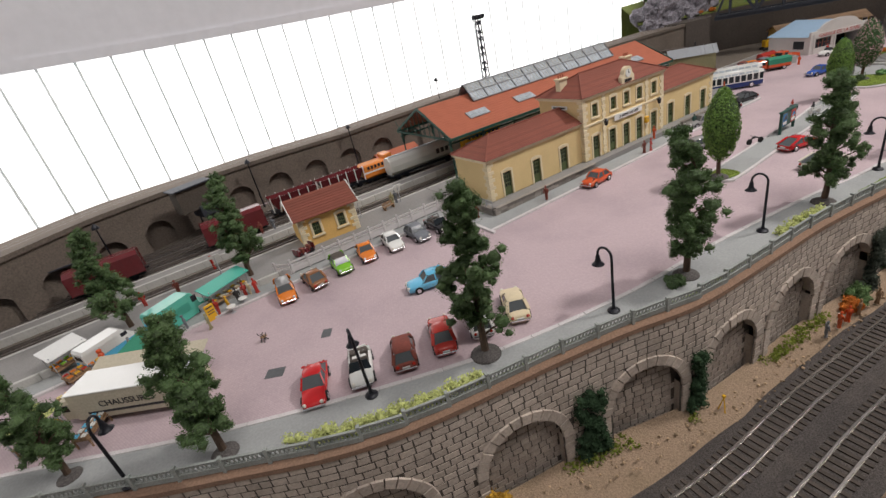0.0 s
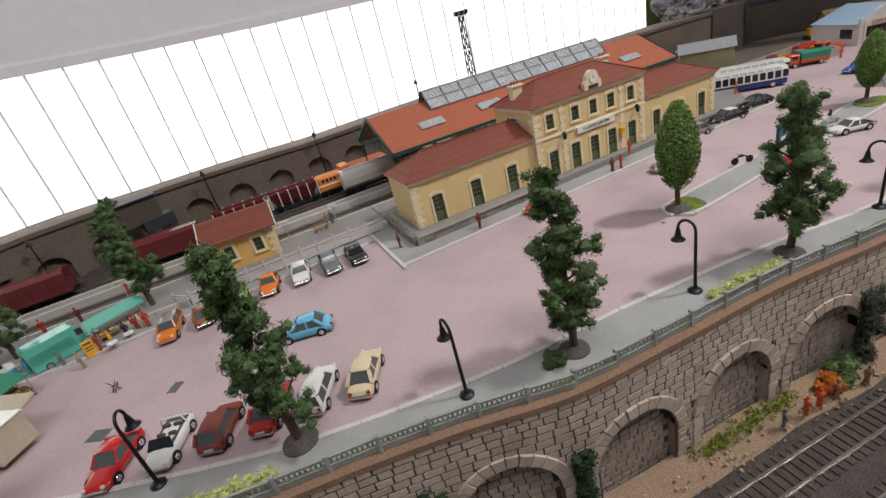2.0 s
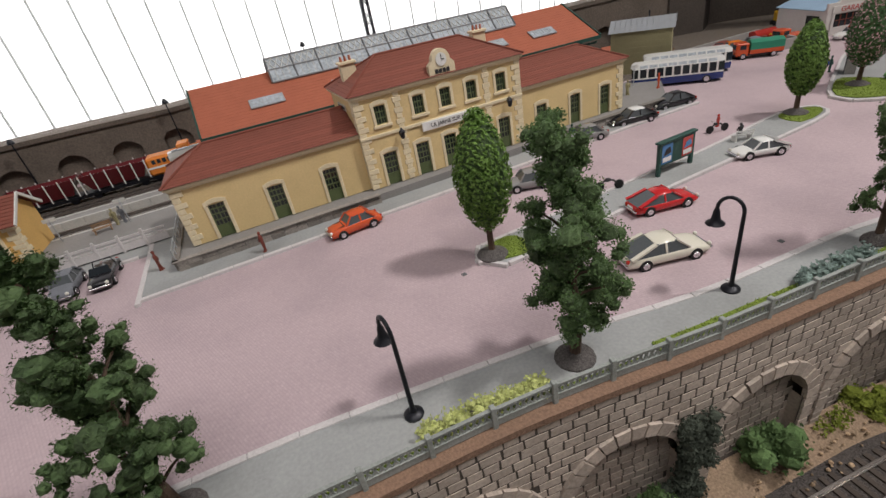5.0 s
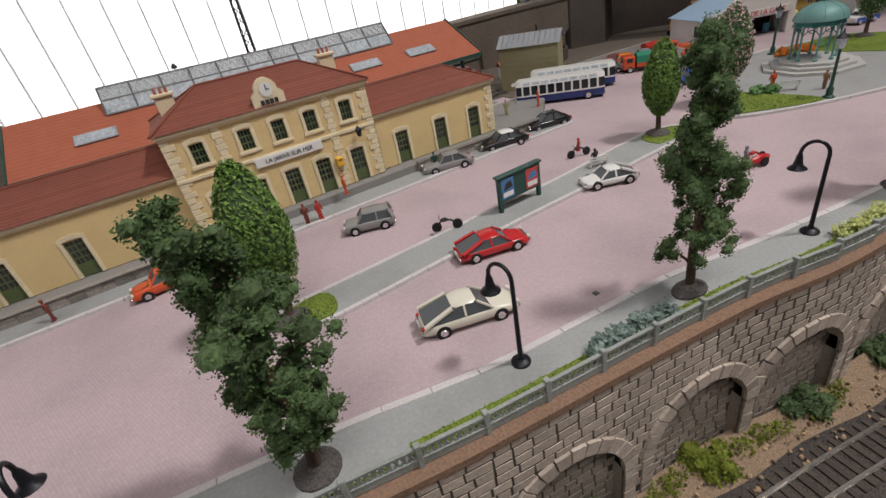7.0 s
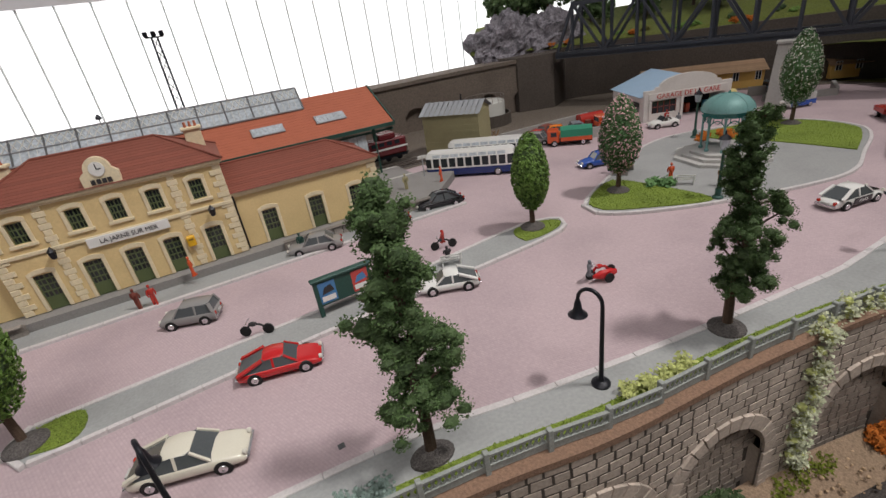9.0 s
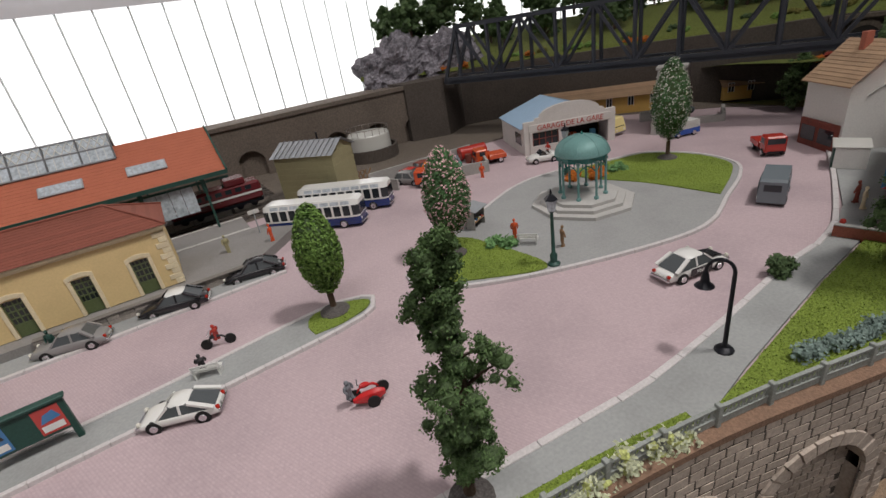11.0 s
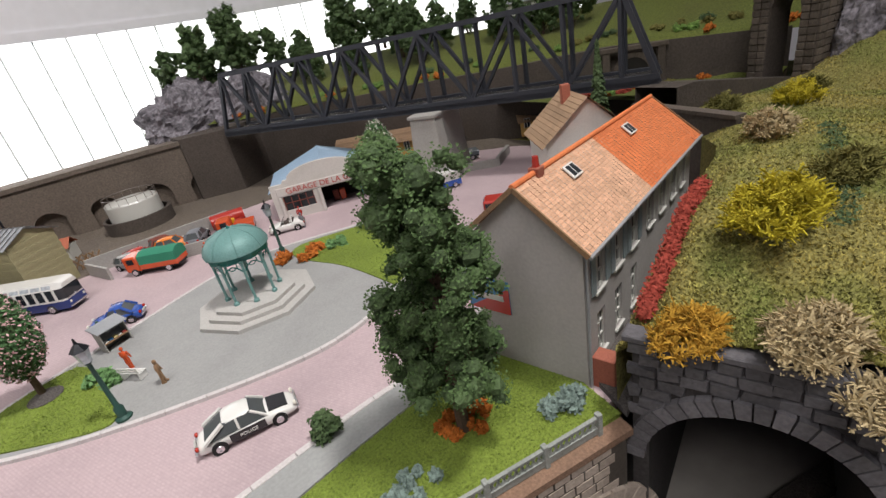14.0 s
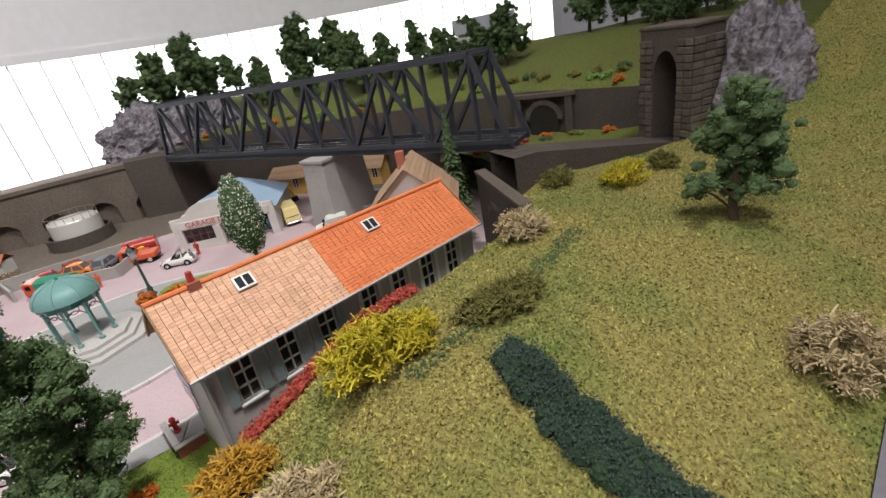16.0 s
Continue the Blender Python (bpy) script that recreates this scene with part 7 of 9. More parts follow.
lawn("park_lawn", rounded([(68.5, -11.1), (68.4, -13.1), (71.2, -15.5), (76.6, -18.4), (76.7, -13.7), (75.6, -8.8), (74.1, -8.0), (70.6, -9.5)]), .2, .32, "bright green lawn of the park", 3000)
lawn("park_lawn", rounded([(97.4, -20.2), (103.4, -18.0), (106.6, -15.9), (107.6, -11.4), (105.7, -6.6), (101.5, -4.9), (95.8, -3.4), (94.4, -6.3), (96.5, -12.7)]), .2, .32, "bright green lawn of the park", 3000)


def kiosk(x, y):
    k = thing("bandstand", "teal iron bandstand with a domed roof on stone steps", "bandstand", x, y, .22, 10)
    for i, (r, z0, z1) in enumerate(((4.3, 0, .32), (3.6, .32, .64), (2.95, .64, .95))):
        part("step", Geo().cyl(0, 0, z0, z1, r, n=8), M["step"], k, "pale octagonal step")
    for i in range(8):
        a = 2 * math.pi * (i + .5) / 8
        part("column", Geo().lathe(1.85 * math.cos(a), 1.85 * math.sin(a), [(.2, .95), (.2, 1.15), (.1, 1.25), (.1, 4.3), (.18, 4.45), (.18, 4.6)], 8), M["teal"], k, "slim teal column")
    ar = Geo()
    for i in range(8):
        a, b = 2 * math.pi * (i + .5) / 8, 2 * math.pi * (i + 1.5) / 8
        p, q = Vector((1.85 * math.cos(a), 1.85 * math.sin(a), 0)), Vector((1.85 * math.cos(b), 1.85 * math.sin(b), 0))
        ar.tube([p.lerp(q, t) + Vector((0, 0, 3.55 + .65 * math.sin(math.pi * t))) for t in (0, .15, .3, .5, .7, .85, 1)], .05, 5)
        ar.tube([p.lerp(q, .5 + .16 * math.cos(w)) + Vector((0, 0, 4.05 + .16 * math.sin(w))) for w in [j * .7 for j in range(10)]], .035, 4)
        for t in (.25, .75):
            ar.beam(p.lerp(q, t) + Vector((0, 0, 4.0)), p.lerp(q, t) + Vector((0, 0, 4.5)), .06, .06)
    part("arcade", ar, M["teal_dark"], k, "fretted iron arches")
    part("frieze", Geo().lathe(0, 0, [(2.06, 4.5), (2.06, 4.9), (2.2, 4.95), (2.2, 5.05)], 8), M["teal_dark"], k)
    dome = part("dome", Geo().lathe(0, 0, [(2.2, 5.03), (2.14, 5.35), (1.95, 5.8), (1.56, 6.25), (.98, 6.55), (.36, 6.7), (.1, 6.73)], 24), M["teal"], k, "weathered teal dome", smooth=True)
    rb = Geo()
    for i in range(8):
        a = 2 * math.pi * (i + .5) / 8
        rb.tube([(r * math.cos(a), r * math.sin(a), z + .02) for r, z in ((2.2, 5.05), (2.14, 5.35), (1.95, 5.8), (1.56, 6.25), (.98, 6.55), (.3, 6.71))], .025, 4)
    part("ribs", rb, M["teal"], dome)
    part("finial", Geo().lathe(0, 0, [(.12, 6.7), (.14, 6.8), (.06, 6.88), (.03, 7.0)], 8), M["teal_dark"], dome)


kiosk(88.6, -11.2)
bpy.data.objects["bandstand"].scale = (1.2, 1.2, 1.04)
for k, (x, y, mat) in enumerate(((76.3, -12.3, "cabbage"), (77.2, -13.4, "cabbage"), (98.4, -7.5, "cabbage"), (96.6, -6.2, "autumn"), (95.2, -7.4, "autumn"), (93.1, -5.7, "autumn"))):
    shrub("flower_clump", x, y, .3, 1.05, .95, .8, M[mat], "small planted flower clump in the park", "flowers", 70 + k, 8, 40, .22)


def bench(x, y, z, rz, mat, label):
    b = thing("bench", label, "bench", x, y, z, rz, "benches")
    for yy in (-.22, 0, .22):
        part("slat", Geo().box(-.9, yy - .08, .48, .9, yy + .08, .54), mat, b)
    for zz in (.72, .95):
        part("back_slat", Geo().box(-.9, .3, zz - .07, .9, .36, zz + .07), mat, b)
    for xx in (-.75, .75):
        part("leg", Geo().box(xx - .05, -.3, 0, xx + .05, .36, .48).box(xx - .05, .3, .4, xx + .05, .36, 1.0), mat, b)


bench(52.1, -12.5, .22, 160, M["white"], "white slatted bench on the traffic island")
bench(78.5, -14.1, .3, 130, M["white"], "white bench beside the lantern")
bench(-6.4, 15.3, .95, 10, M["wood"], "wooden bench on the platform")
bench(-14.9, 17.0, .95, 10, M["wood"], "wooden bench on the platform")

# advertising board on the island
ab = thing("advertising_board", "green framed advertising board with two posters", "board", 43.0, -13.0, .22, 3)
for xx in (-2.0, 2.0):
    part("post", Geo().bevel_box(xx - .16, -.16, 0, xx + .16, .16, 2.9, .03), M["iron_green"], ab)
part("frame", Geo().bevel_box(-2.1, -.14, .85, 2.1, .14, 2.85, .04), M["iron_green"], ab, "dark green frame")
part("cap", Geo().bevel_box(-2.3, -.28, 2.85, 2.3, .28, 3.05, .05), M["iron_green"], ab)
for xx, mats in ((-1.25, ("poster_blue", "white", "ink")), (1.25, ("poster_red", "white", "poster_blue"))):
    p = part("poster", Geo().box(xx - .62, -.17, 1.05, xx + .62, -.15, 2.7), M[mats[0]], ab)
    part("poster_band", Geo().box(xx - .5, -.19, 1.2, xx + .5, -.172, 1.6), M[mats[1]], p)
    part("poster_shape", Geo().add([(xx - .45, -.19, 1.75), (xx + .5, -.19, 1.9), (xx + .3, -.19, 2.45), (xx - .2, -.19, 2.3)], [(0, 1, 2, 3)]), M[mats[2]], p)

# ---- garage, huts and yard at the far side ----
def garage():
    s = thing("garage", "white garage with a pale blue roof and lettered front", "garage", 97.8, 7.6, 0, -24)
    s.scale = (1.3, 1.3, 1.3)
    L, D, He = 10.4, 9.0, 2.9
    bays = [(.9, 3.9), (4.7, 9.6)]
    g = Geo()
    wall_run(g, 0, L, 0, .4, 0, 3.3, [(a, b, 0 if k else 0.9, 2.35) for k, (a, b) in enumerate(bays)])
    pts = [(0, 3.3), (L, 3.3), (L, 3.6), (L - 1.2, 3.6), (L - 1.4, 3.9)] + [(L / 2 + 3.4 * math.cos(math.pi * k / 12), 3.9 + 1.15 * math.sin(math.pi * k / 12)) for k in range(13)] + [(1.4, 3.9), (1.2, 3.6), (0, 3.6)]
    part("front", g, M["garage_white"], s, "grubby white front")
    part("parapet", Geo().prism(pts, -.4, 0, Matrix.Rotation(math.pi / 2, 4, "X")), M["garage_white"], s, "white curved parapet")
    for b in ((0, .4, 0, .3, D, He), (L - .3, .4, 0, L, D, He), (.3, D - .3, 0, L - .3, D, He)):
        part("wall", Geo().box(*b), M["garage_white"], s)
    for a, b, x in ((-.3, L / 2, 0), (L + .3, L / 2, 1)):
        r = Geo()
        n = 14
        for k in range(n):
            y0, y1 = .35 + (D - .1) * k / n, .35 + (D - .1) * (k + 1) / n
            z = lambda q, t: 2.85 + 1.9 * t
            r.add([(a, y0 + .04, 2.85 + .06), (b, y0 + .04, 4.75 + .06), (b, y1 - .04, 4.75 + .06), (a, y1 - .04, 2.85 + .06), (a, y0, 2.85), (b, y0, 4.75), (b, y1, 4.75), (a, y1, 2.85)], [(0, 1, 2, 3), (4, 5, 1, 0), (3, 2, 6, 7), (4, 0, 3, 7)])
        part("roof_slope", r, M["blue_tin"], s, "pale blue sheet roof")["kind"] = "stuff"
    part("roof_gable", Geo().add([(0, D, He), (L, D, He), (L / 2, D, 4.7)], [(0, 1, 2)]), M["garage_white"], s)
    fr = part("fascia", Geo().bevel_box(.5, -.1, 2.45, L - .5, .02, 3.25, .03), M["garage_white"], s)
    lettering(fr, "GARAGE DE LA GARE", L / 2, -.12, 2.6, .78, M["poster_red"])
    for a, b in bays:
        part("pilaster", Geo().bevel_box(a - .35, -.15, 0, a - .02, .1, 2.4, .03), M["garage_white"], s)
    gl = part("shop_window", Geo().box(.95, .15, .9, 3.85, .2, 2.3), M["glass"], s)
    b = Geo()
    for k in range(5):
        b.box(.95 + k * .72, .08, .9, 1.02 + k * .72, .18, 2.32)
    b.box(.95, .08, 1.6, 3.87, .18, 1.66)
    part("glazing_bar", b, M["rust_red"], gl)
    part("side_window", Geo().box(-.03, 1.2, .9, .0, 3.4, 2.2), M["glass"], s)
    # added black sheet across the garage, painted shade behind the open bay
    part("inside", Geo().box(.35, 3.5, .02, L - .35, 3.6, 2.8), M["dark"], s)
    for x, m in ((5.6, "rust_red"), (6.3, "orange_red"), (8.6, "sky")):
        part("tool_cabinet", Geo().bevel_box(x, 2.2, 0, x + .6, 2.7, 1.1, .05), M[m], s)


garage()


def zinc_hut():
    s = thing("yard_hut", "olive-grey boarded hut with a zinc roof", "hut", 66.2, 20.2, 0, -50)
    L, D, He = 8.6, 5.4, 6.4
    for k in range(16):
        z0 = He * k / 16
        part("plank", Geo().box(-.03 * (k % 2), -.03 * (k % 2), z0, L + .03 * (k % 2), D + .03 * (k % 2), z0 + He / 16), M["olive_board"], s)
    for x in (0, L - .05):
        part("gable", Geo().add([(x, 0, He), (x, D, He), (x, D / 2, He + 1.2)], [(0, 1, 2)]), M["olive_board"], s, "olive boarded gable")
    for sg in (0, 1):
        r = Geo()
        for k in range(12):
            x0, x1 = -.4 + (L + .8) * k / 12, -.4 + (L + .8) * (k + 1) / 12
            y0, y1 = (-.4, D / 2) if sg == 0 else (D + .4, D / 2)
            r.add([(x0 + .03, y0, He - .1), (x1 - .03, y0, He - .1), (x1 - .03, y1, He + 1.35), (x0 + .03, y1, He + 1.35), (x1 - .03, y0, He + .02), (x1 + .03, y0, He + .02), (x1 + .03, y1, He + 1.47), (x1 - .03, y1, He + 1.47)], [(0, 1, 2, 3), (4, 5, 6, 7), (1, 4, 7, 2)])
        part("roof_slope", r, M["zinc"], s, "grey standing-seam zinc")["kind"] = "stuff"
    wd = part("window", Geo().box(-.08, 1.5, 2.0, -.04, 3.6, 3.6), M["glass"], s)
    f = Geo()
    for yy in (1.5, 2.2, 2.9, 3.6):
        f.box(-.14, yy - .07, 1.95, -.06, yy + .07, 3.65)
    for zz in (1.95, 2.8, 3.65):
        f.box(-.14, 1.45, zz - .07, -.06, 3.65, zz + .07)
    part("frame", f, M["white"], wd, "white window frame")
    part("flue", Geo().cyl(L * .6, D * .6, He + .5, He + 2.2, .12, n=8), M["black"], s)


zinc_hut()
t = thing("storage_tank", "squat white storage tank in a dark bund", "tank", 84.6, 32.0, 0)
t.scale = (1.3, 1.3, 1.35)
part("bund", Geo().lathe(0, 0, [(3.6, 0), (3.6, 1.5), (3.3, 1.5), (3.3, .2)], 24), M["dark_stone"], t, "dark round bund wall")
part("shell", Geo().lathe(0, 0, [(2.8, .1), (2.8, 3.0), (2.7, 3.15), (1.2, 3.4), (.1, 3.45)], 28), M["white_dull"], t, "stained white tank", smooth=True, angle=30)
rl = Geo()
for k in range(18):
    a = k * math.pi / 9
    rl.beam((2.75 * math.cos(a), 2.75 * math.sin(a), 3.0), (2.75 * math.cos(a), 2.75 * math.sin(a), 3.8), .05, .05)
rl.tube([(2.75 * math.cos(k * math.pi / 12), 2.75 * math.sin(k * math.pi / 12), 3.8) for k in range(25)], .04, 4)
part("guard_rail", rl, M["rail_dull"], t)
h = thing("small_store", "small white store with an orange roof", "hut", 71.2, 26.7, 0, -20)
part("wall", Geo().box(0, 0, 0, 4.4, 2.8, 2.0), M["white_dull"], h)
part("roof", Geo().add([(-.3, -.3, 1.9), (4.7, -.3, 1.9), (4.7, 1.4, 3), (-.3, 1.4, 3), (4.7, 3.1, 1.9), (-.3, 3.1, 1.9)], [(0, 1, 2, 3), (3, 2, 4, 5)]), M["roof_orange"], h)
lk = thing("timber_stack", "stack of grey timber trestles", "timber stack", 75.4, 19.5, 0, -10)
for k in range(4):
    part("trestle", Geo().beam((k * .7, 0, 0), (k * .7 + 1.2, .2, 1.8), .16, .16).beam((k * .7 + 1.2, 0, 0), (k * .7, .2, 1.8), .16, .16), M["wood"], lk)

# scrap yard walls
sy = thing("yard_wall", "grey cement wall round the scrap yard", "wall", kind="structure")
for a, b, z in (((76.9, 16.0), (93.6, 15.3), 1.9), ((76.9, 16.0), (78.8, 11.0), 1.5), ((83.8, 9.6), (90.4, 6.8), 1.5), ((90.4, 6.8), (91.8, 9.5), 1.5)):
    part("wall_panel", Geo().beam((*a, z / 2), (*b, z / 2), .3, z), M["concrete"], sy)
for k, (x, y, rz, m) in enumerate(((82.4, 13.9, 20, "red2"), (85.9, 13.3, -30, "orange_car"), (88.8, 12.8, 60, "slate"), (85.4, 15.2, 10, "rust_red"), (81.2, 12.3, -60, "silver"))):
    car("battered old car body in the scrap yard", x, y, rz, M[m], "small", 4.0, plate=False)
for k, (x, y, m) in enumerate(((92.2, 12.0, "red2"), (93.2, 12.7, "yellow"), (93.8, 11.4, "red2"), (91.5, 12.9, "rust_red"))):
    solid("oil_drum", Geo().lathe(0, 0, [(.45, 0), (.45, .4), (.48, .42), (.45, .45), (.45, .9), (.48, .92), (.45, .95), (.45, 1.3), (.1, 1.31)], 12), M[m], "painted oil drum by the garage", "drum", "oil drums", m=at(x, y, 0))
b = thing("red_tank", "red cylindrical fuel tank on a cradle", "tank", 91.1, 14.6, 0, -10)
part("shell", Geo().tube([(0, 0, 1.1), (4.2, 0, 1.1)], .95, 14), M["red2"], b, smooth=True)
part("cradle", Geo().box(.5, -.7, 0, .8, .7, .6).box(3.4, -.7, 0, 3.7, .7, .6), M["concrete"], b)

# ---- truss bridge ----
A3, B3 = Vector((100.9, 31.0, 0)), Vector((129.8, -25.2, 0))
along_b = (B3 - A3).normalized()
side_b = Vector((-along_b.y, along_b.x, 0))
SPAN = (B3 - A3).length
br = thing("truss_bridge", "blue-grey steel truss railway bridge", "bridge")
ZB, ZT = 9.3, 18.0
deck = Geo()
deck.beam(A3 + side_b * 2.4 + Vector((0, 0, ZB + .2)), B3 + side_b * 2.4 + Vector((0, 0, ZB + .2)), 5.4, .5)
part("deck", deck, M["steel"], br, "dark bridge deck")
for off in (0, 4.8):
    P = lambda d, z: A3 + along_b * d + side_b * off + Vector((0, 0, z))
    t = Geo()
    t.beam(P(0, ZB + .35), P(SPAN, ZB + .35), .6, 1.1)
    t.beam(P(3.2, ZT), P(SPAN - 3.6, ZT + .5), .6, .55)
    t.beam(P(0, ZB), P(3.2, ZT), .5, .5)
    t.beam(P(SPAN, ZB), P(SPAN - 3.6, ZT + .5), .5, .5)
    part("truss_chord", t, M["steel"], br, "heavy truss chords")
    n = 10
    for k in range(n + 1):
        d = 3.2 + (SPAN - 6.8) * k / n
        part("vertical", Geo().beam(P(d, ZB), P(d, ZT + .4), .46, .4), M["steel"], br)
        if k < n:
            d2 = 3.2 + (SPAN - 6.8) * (k + 1) / n
            a, c = (P(d, ZB + .5), P(d2, ZT + .2)) if k % 2 else (P(d, ZT + .2), P(d2, ZB + .5))
            part("diagonal", Geo().beam(a, c, .56, .4), M["steel"], br)
for k in range(11):
    d = 3.2 + (SPAN - 6.8) * k / 10
    p = A3 + along_b * d
    part("cross_beam", Geo().beam(p + Vector((0, 0, ZT + .35)), p + side_b * 4.8 + Vector((0, 0, ZT + .35)), .25, .25), M["steel"], br)
    if k < 10:
        p2 = A3 + along_b * (d + (SPAN - 6.8) / 10)
        part("wind_brace", Geo().beam(p + Vector((0, 0, ZT + .35)), p2 + side_b * 4.8 + Vector((0, 0, ZT + .35)), .16, .16), M["steel"], br)
for off in (1.6, 3.2):
    part("rail", Geo().beam(A3 + side_b * off + Vector((0, 0, ZB + .6)), B3 + side_b * off + Vector((0, 0, ZB + .6)), .12, .25), M["rail"], br)
pm = A3 + along_b * (SPAN * .56 + 1.2)
pier = thing("bridge_pier", "tapered grey concrete bridge pier", "pier", pm.x, pm.y, 0, math.degrees(math.atan2(along_b.y, along_b.x)))
pg = Geo()
pg.add([(-2.2, -2.9, 0), (2.2, -2.9, 0), (2.2, 6.0, 0), (-2.2, 6.0, 0), (-1.7, -2.2, 9.0), (1.7, -2.2, 9.0), (1.7, 5.5, 9.0), (-1.7, 5.5, 9.0)], [(3, 2, 1, 0), (4, 5, 6, 7), (0, 1, 5, 4), (1, 2, 6, 5), (2, 3, 7, 6), (3, 0, 4, 7)])
part("shaft", pg, M["concrete"], pier)
part("cap", Geo().bevel_box(-1.95, -2.5, 8.75, 1.95, 5.8, 9.15, .06), M["concrete"], pier)

# dark abutment, back wall of the valley, and what stands under the bridge
ab = thing("abutment", "dark stone abutment under the bridge's end", "abutment", kind="structure")
part("block", Geo().prism([(94.3, 34.6), (100.8, 31.8), (107.6, 36.0), (101.4, 46.1), (94.0, 45.2)], -.1, 10.2), M["dark_stone"], ab)
VALLEY = [p[:2] for p in smooth_line([(103.0, 37.3, 0), (114.2, 32.8, 0), (123.3, 22.9, 0), (131.7, 12.7, 0), (139.2, 1.3, 0), (144.5, -8.0, 0), (149.9, -18.5, 0), (155.7, -28.4, 0)], 1.0)]
VT = [(100, 10.2), (120, 10.4), (138, 10.8), (146, 11.4), (156, 10.4), (166, 9)]
g = Geo().strip([[(x, y, -6) for x, y in VALLEY], [(x, y, curve_y(VT, x)) for x, y in VALLEY], [(x, y, curve_y(VT, x)) for x, y in shifted(VALLEY, 1)]])
solid("valley_wall", g, M["dark_stone"], "dark stone retaining wall behind the bridge", "wall", kind="structure")
tn = thing("far_tunnel", "stone tunnel portal in the valley wall", "tunnel portal", 146.4, -12.6, 5.4, -62)
arch = Geo()
for k in range(12):
    a0, a1 = math.pi * k / 12, math.pi * (k + 1) / 12
    arch.add([(2 * math.cos(a), -.5, 2.2 + 2 * math.sin(a)) if i < 2 else (2.7 * math.cos(a), -.5, 2.2 + 2.7 * math.sin(a)) for i, a in enumerate((a0, a1, a1, a0))], [(0, 3, 2, 1)])
part("ring", arch, M["dark_stone2"], tn)
# flat black plate: the tunnel's shade is painted, nothing opens behind it
part("mouth", Geo().prism([(2 * math.cos(math.pi * k / 12), 2.2 + 2 * math.sin(math.pi * k / 12)) for k in range(13)] + [(-2, 0), (2, 0)], 0, .1, Matrix.Translation((0, -.3, 0)) @ Matrix.Rotation(math.pi / 2, 4, "X")), M["dark"], tn, "black plate painting the tunnel mouth's shade")
for sx in (-3.6, 3.6):
    part("pillar", Geo().bevel_box(sx - .5, -.8, -1, sx + .5, .2, 5.6, .05), M["dark_stone2"], tn)
part("cornice", Geo().bevel_box(-4.4, -.9, 5.2, 4.4, .2, 5.8, .05), M["dark_stone2"], tn)


def block_house(name, label, x, y, rz, L, D, Hh, rise, wall, roof, z=0.0, wins=0):
    s = thing(name, label, "house", x, y, z, rz)
    g = Geo().box(0, 0, 0, L, D, Hh)
    for xx in (0, L):
        g.add([(xx, 0, Hh), (xx, D, Hh), (xx, D / 2, Hh + rise)], [(0, 1, 2)])
    part("wall", g, wall, s)
    for sg in (0, 1):
        r = Geo()
        n = 12
        for k in range(n):
            t0, t1 = k / n, (k + 1) / n
            yy = lambda t: (-.5 + (D / 2 + .5) * t) if sg == 0 else (D + .5 - (D / 2 + .5) * t)
            zz = lambda t: Hh - .3 + (rise + .35) * t
            r.add([(xx, yy(t), zz(t) + l) for t, l in ((t0, .12), (t1, .06)) for xx in (-.5, L + .5)] + [(xx, yy(t0), zz(t0)) for xx in (-.5, L + .5)], [(0, 1, 3, 2), (4, 5, 1, 0)])
        part("roof_slope", r, roof, s)["kind"] = "stuff"
    for k in range(wins):
        w = part("window", Geo().box(1 + k * (L - 2) / max(1, wins - 1) - .4, -.06, 1.4, 1 + k * (L - 2) / max(1, wins - 1) + .4, -.02, 2.8), M["glass"], s)
        f = Geo()
        cx = 1 + k * (L - 2) / max(1, wins - 1)
        f.box(cx - .05, -.1, 1.4, cx + .05, -.05, 2.8).box(cx - .5, -.1, 1.3, cx - .4, -.05, 2.9).box(cx + .4, -.1, 1.3, cx + .5, -.05, 2.9).box(cx - .5, -.1, 2.8, cx + .5, -.05, 2.9)
        part("frame", f, M["white"], w)
    return s


block_house("yellow_warehouse", "long yellow warehouse behind the bridge", 114.2, 21.5, -42, 20, 6, 3.2, 1.2, M["yellow_wall"], M["roof_brown"], 0, 6)
block_house("ochre_shed", "low ochre shed with small windows", 137.5, 1.7, -42, 8, 4, 2.6, .9, M["yellow_wall"], M["roof_brown"], 0, 3)
for k, (x, y, rz) in enumerate(((108.5, 20.7, -40), (113.2, 16.9, -60))):
    s = thing("yellow_digger", "yellow excavator parked under the bridge", "excavator", x, y, 0, rz, "diggers")
    part("tracks", Geo().bevel_box(-2, -1.2, 0, 2, -.6, .7, .15).bevel_box(-2, .6, 0, 2, 1.2, .7, .15), M["rubber"], s)
    part("cab", Geo().bevel_box(-1.6, -1, .75, 1.2, 1, 2.4, .12), M["yellow"], s)
    part("glazing", Geo().box(.4, -1.03, 1.5, 1.1, 1.03, 2.2), M["glass"], s)
    part("boom", Geo().beam((1.2, 0, 1.4), (3.2, 0, 3.4), .4, .4).beam((3.2, 0, 3.4), (4.6, 0, 1.4), .35, .35), M["yellow"], s)
    part("bucket", Geo().bevel_box(4.2, -.5, .6, 5.0, .5, 1.4, .1), M["steel"], s)
bl = thing("block_yard", "low grey block walls of the builders' yard", "wall", kind="structure")
for a, b, z in (((117.3, 1.3), (124.8, -5.3), 1.0), ((124.8, -5.3), (130.0, -2.3), 1.2), ((120.4, 5.5), (125.9, 1.0), 1.5)):
    part("block_wall", Geo().beam((*a, z / 2), (*b, z / 2), .5, z), M["concrete"], bl)

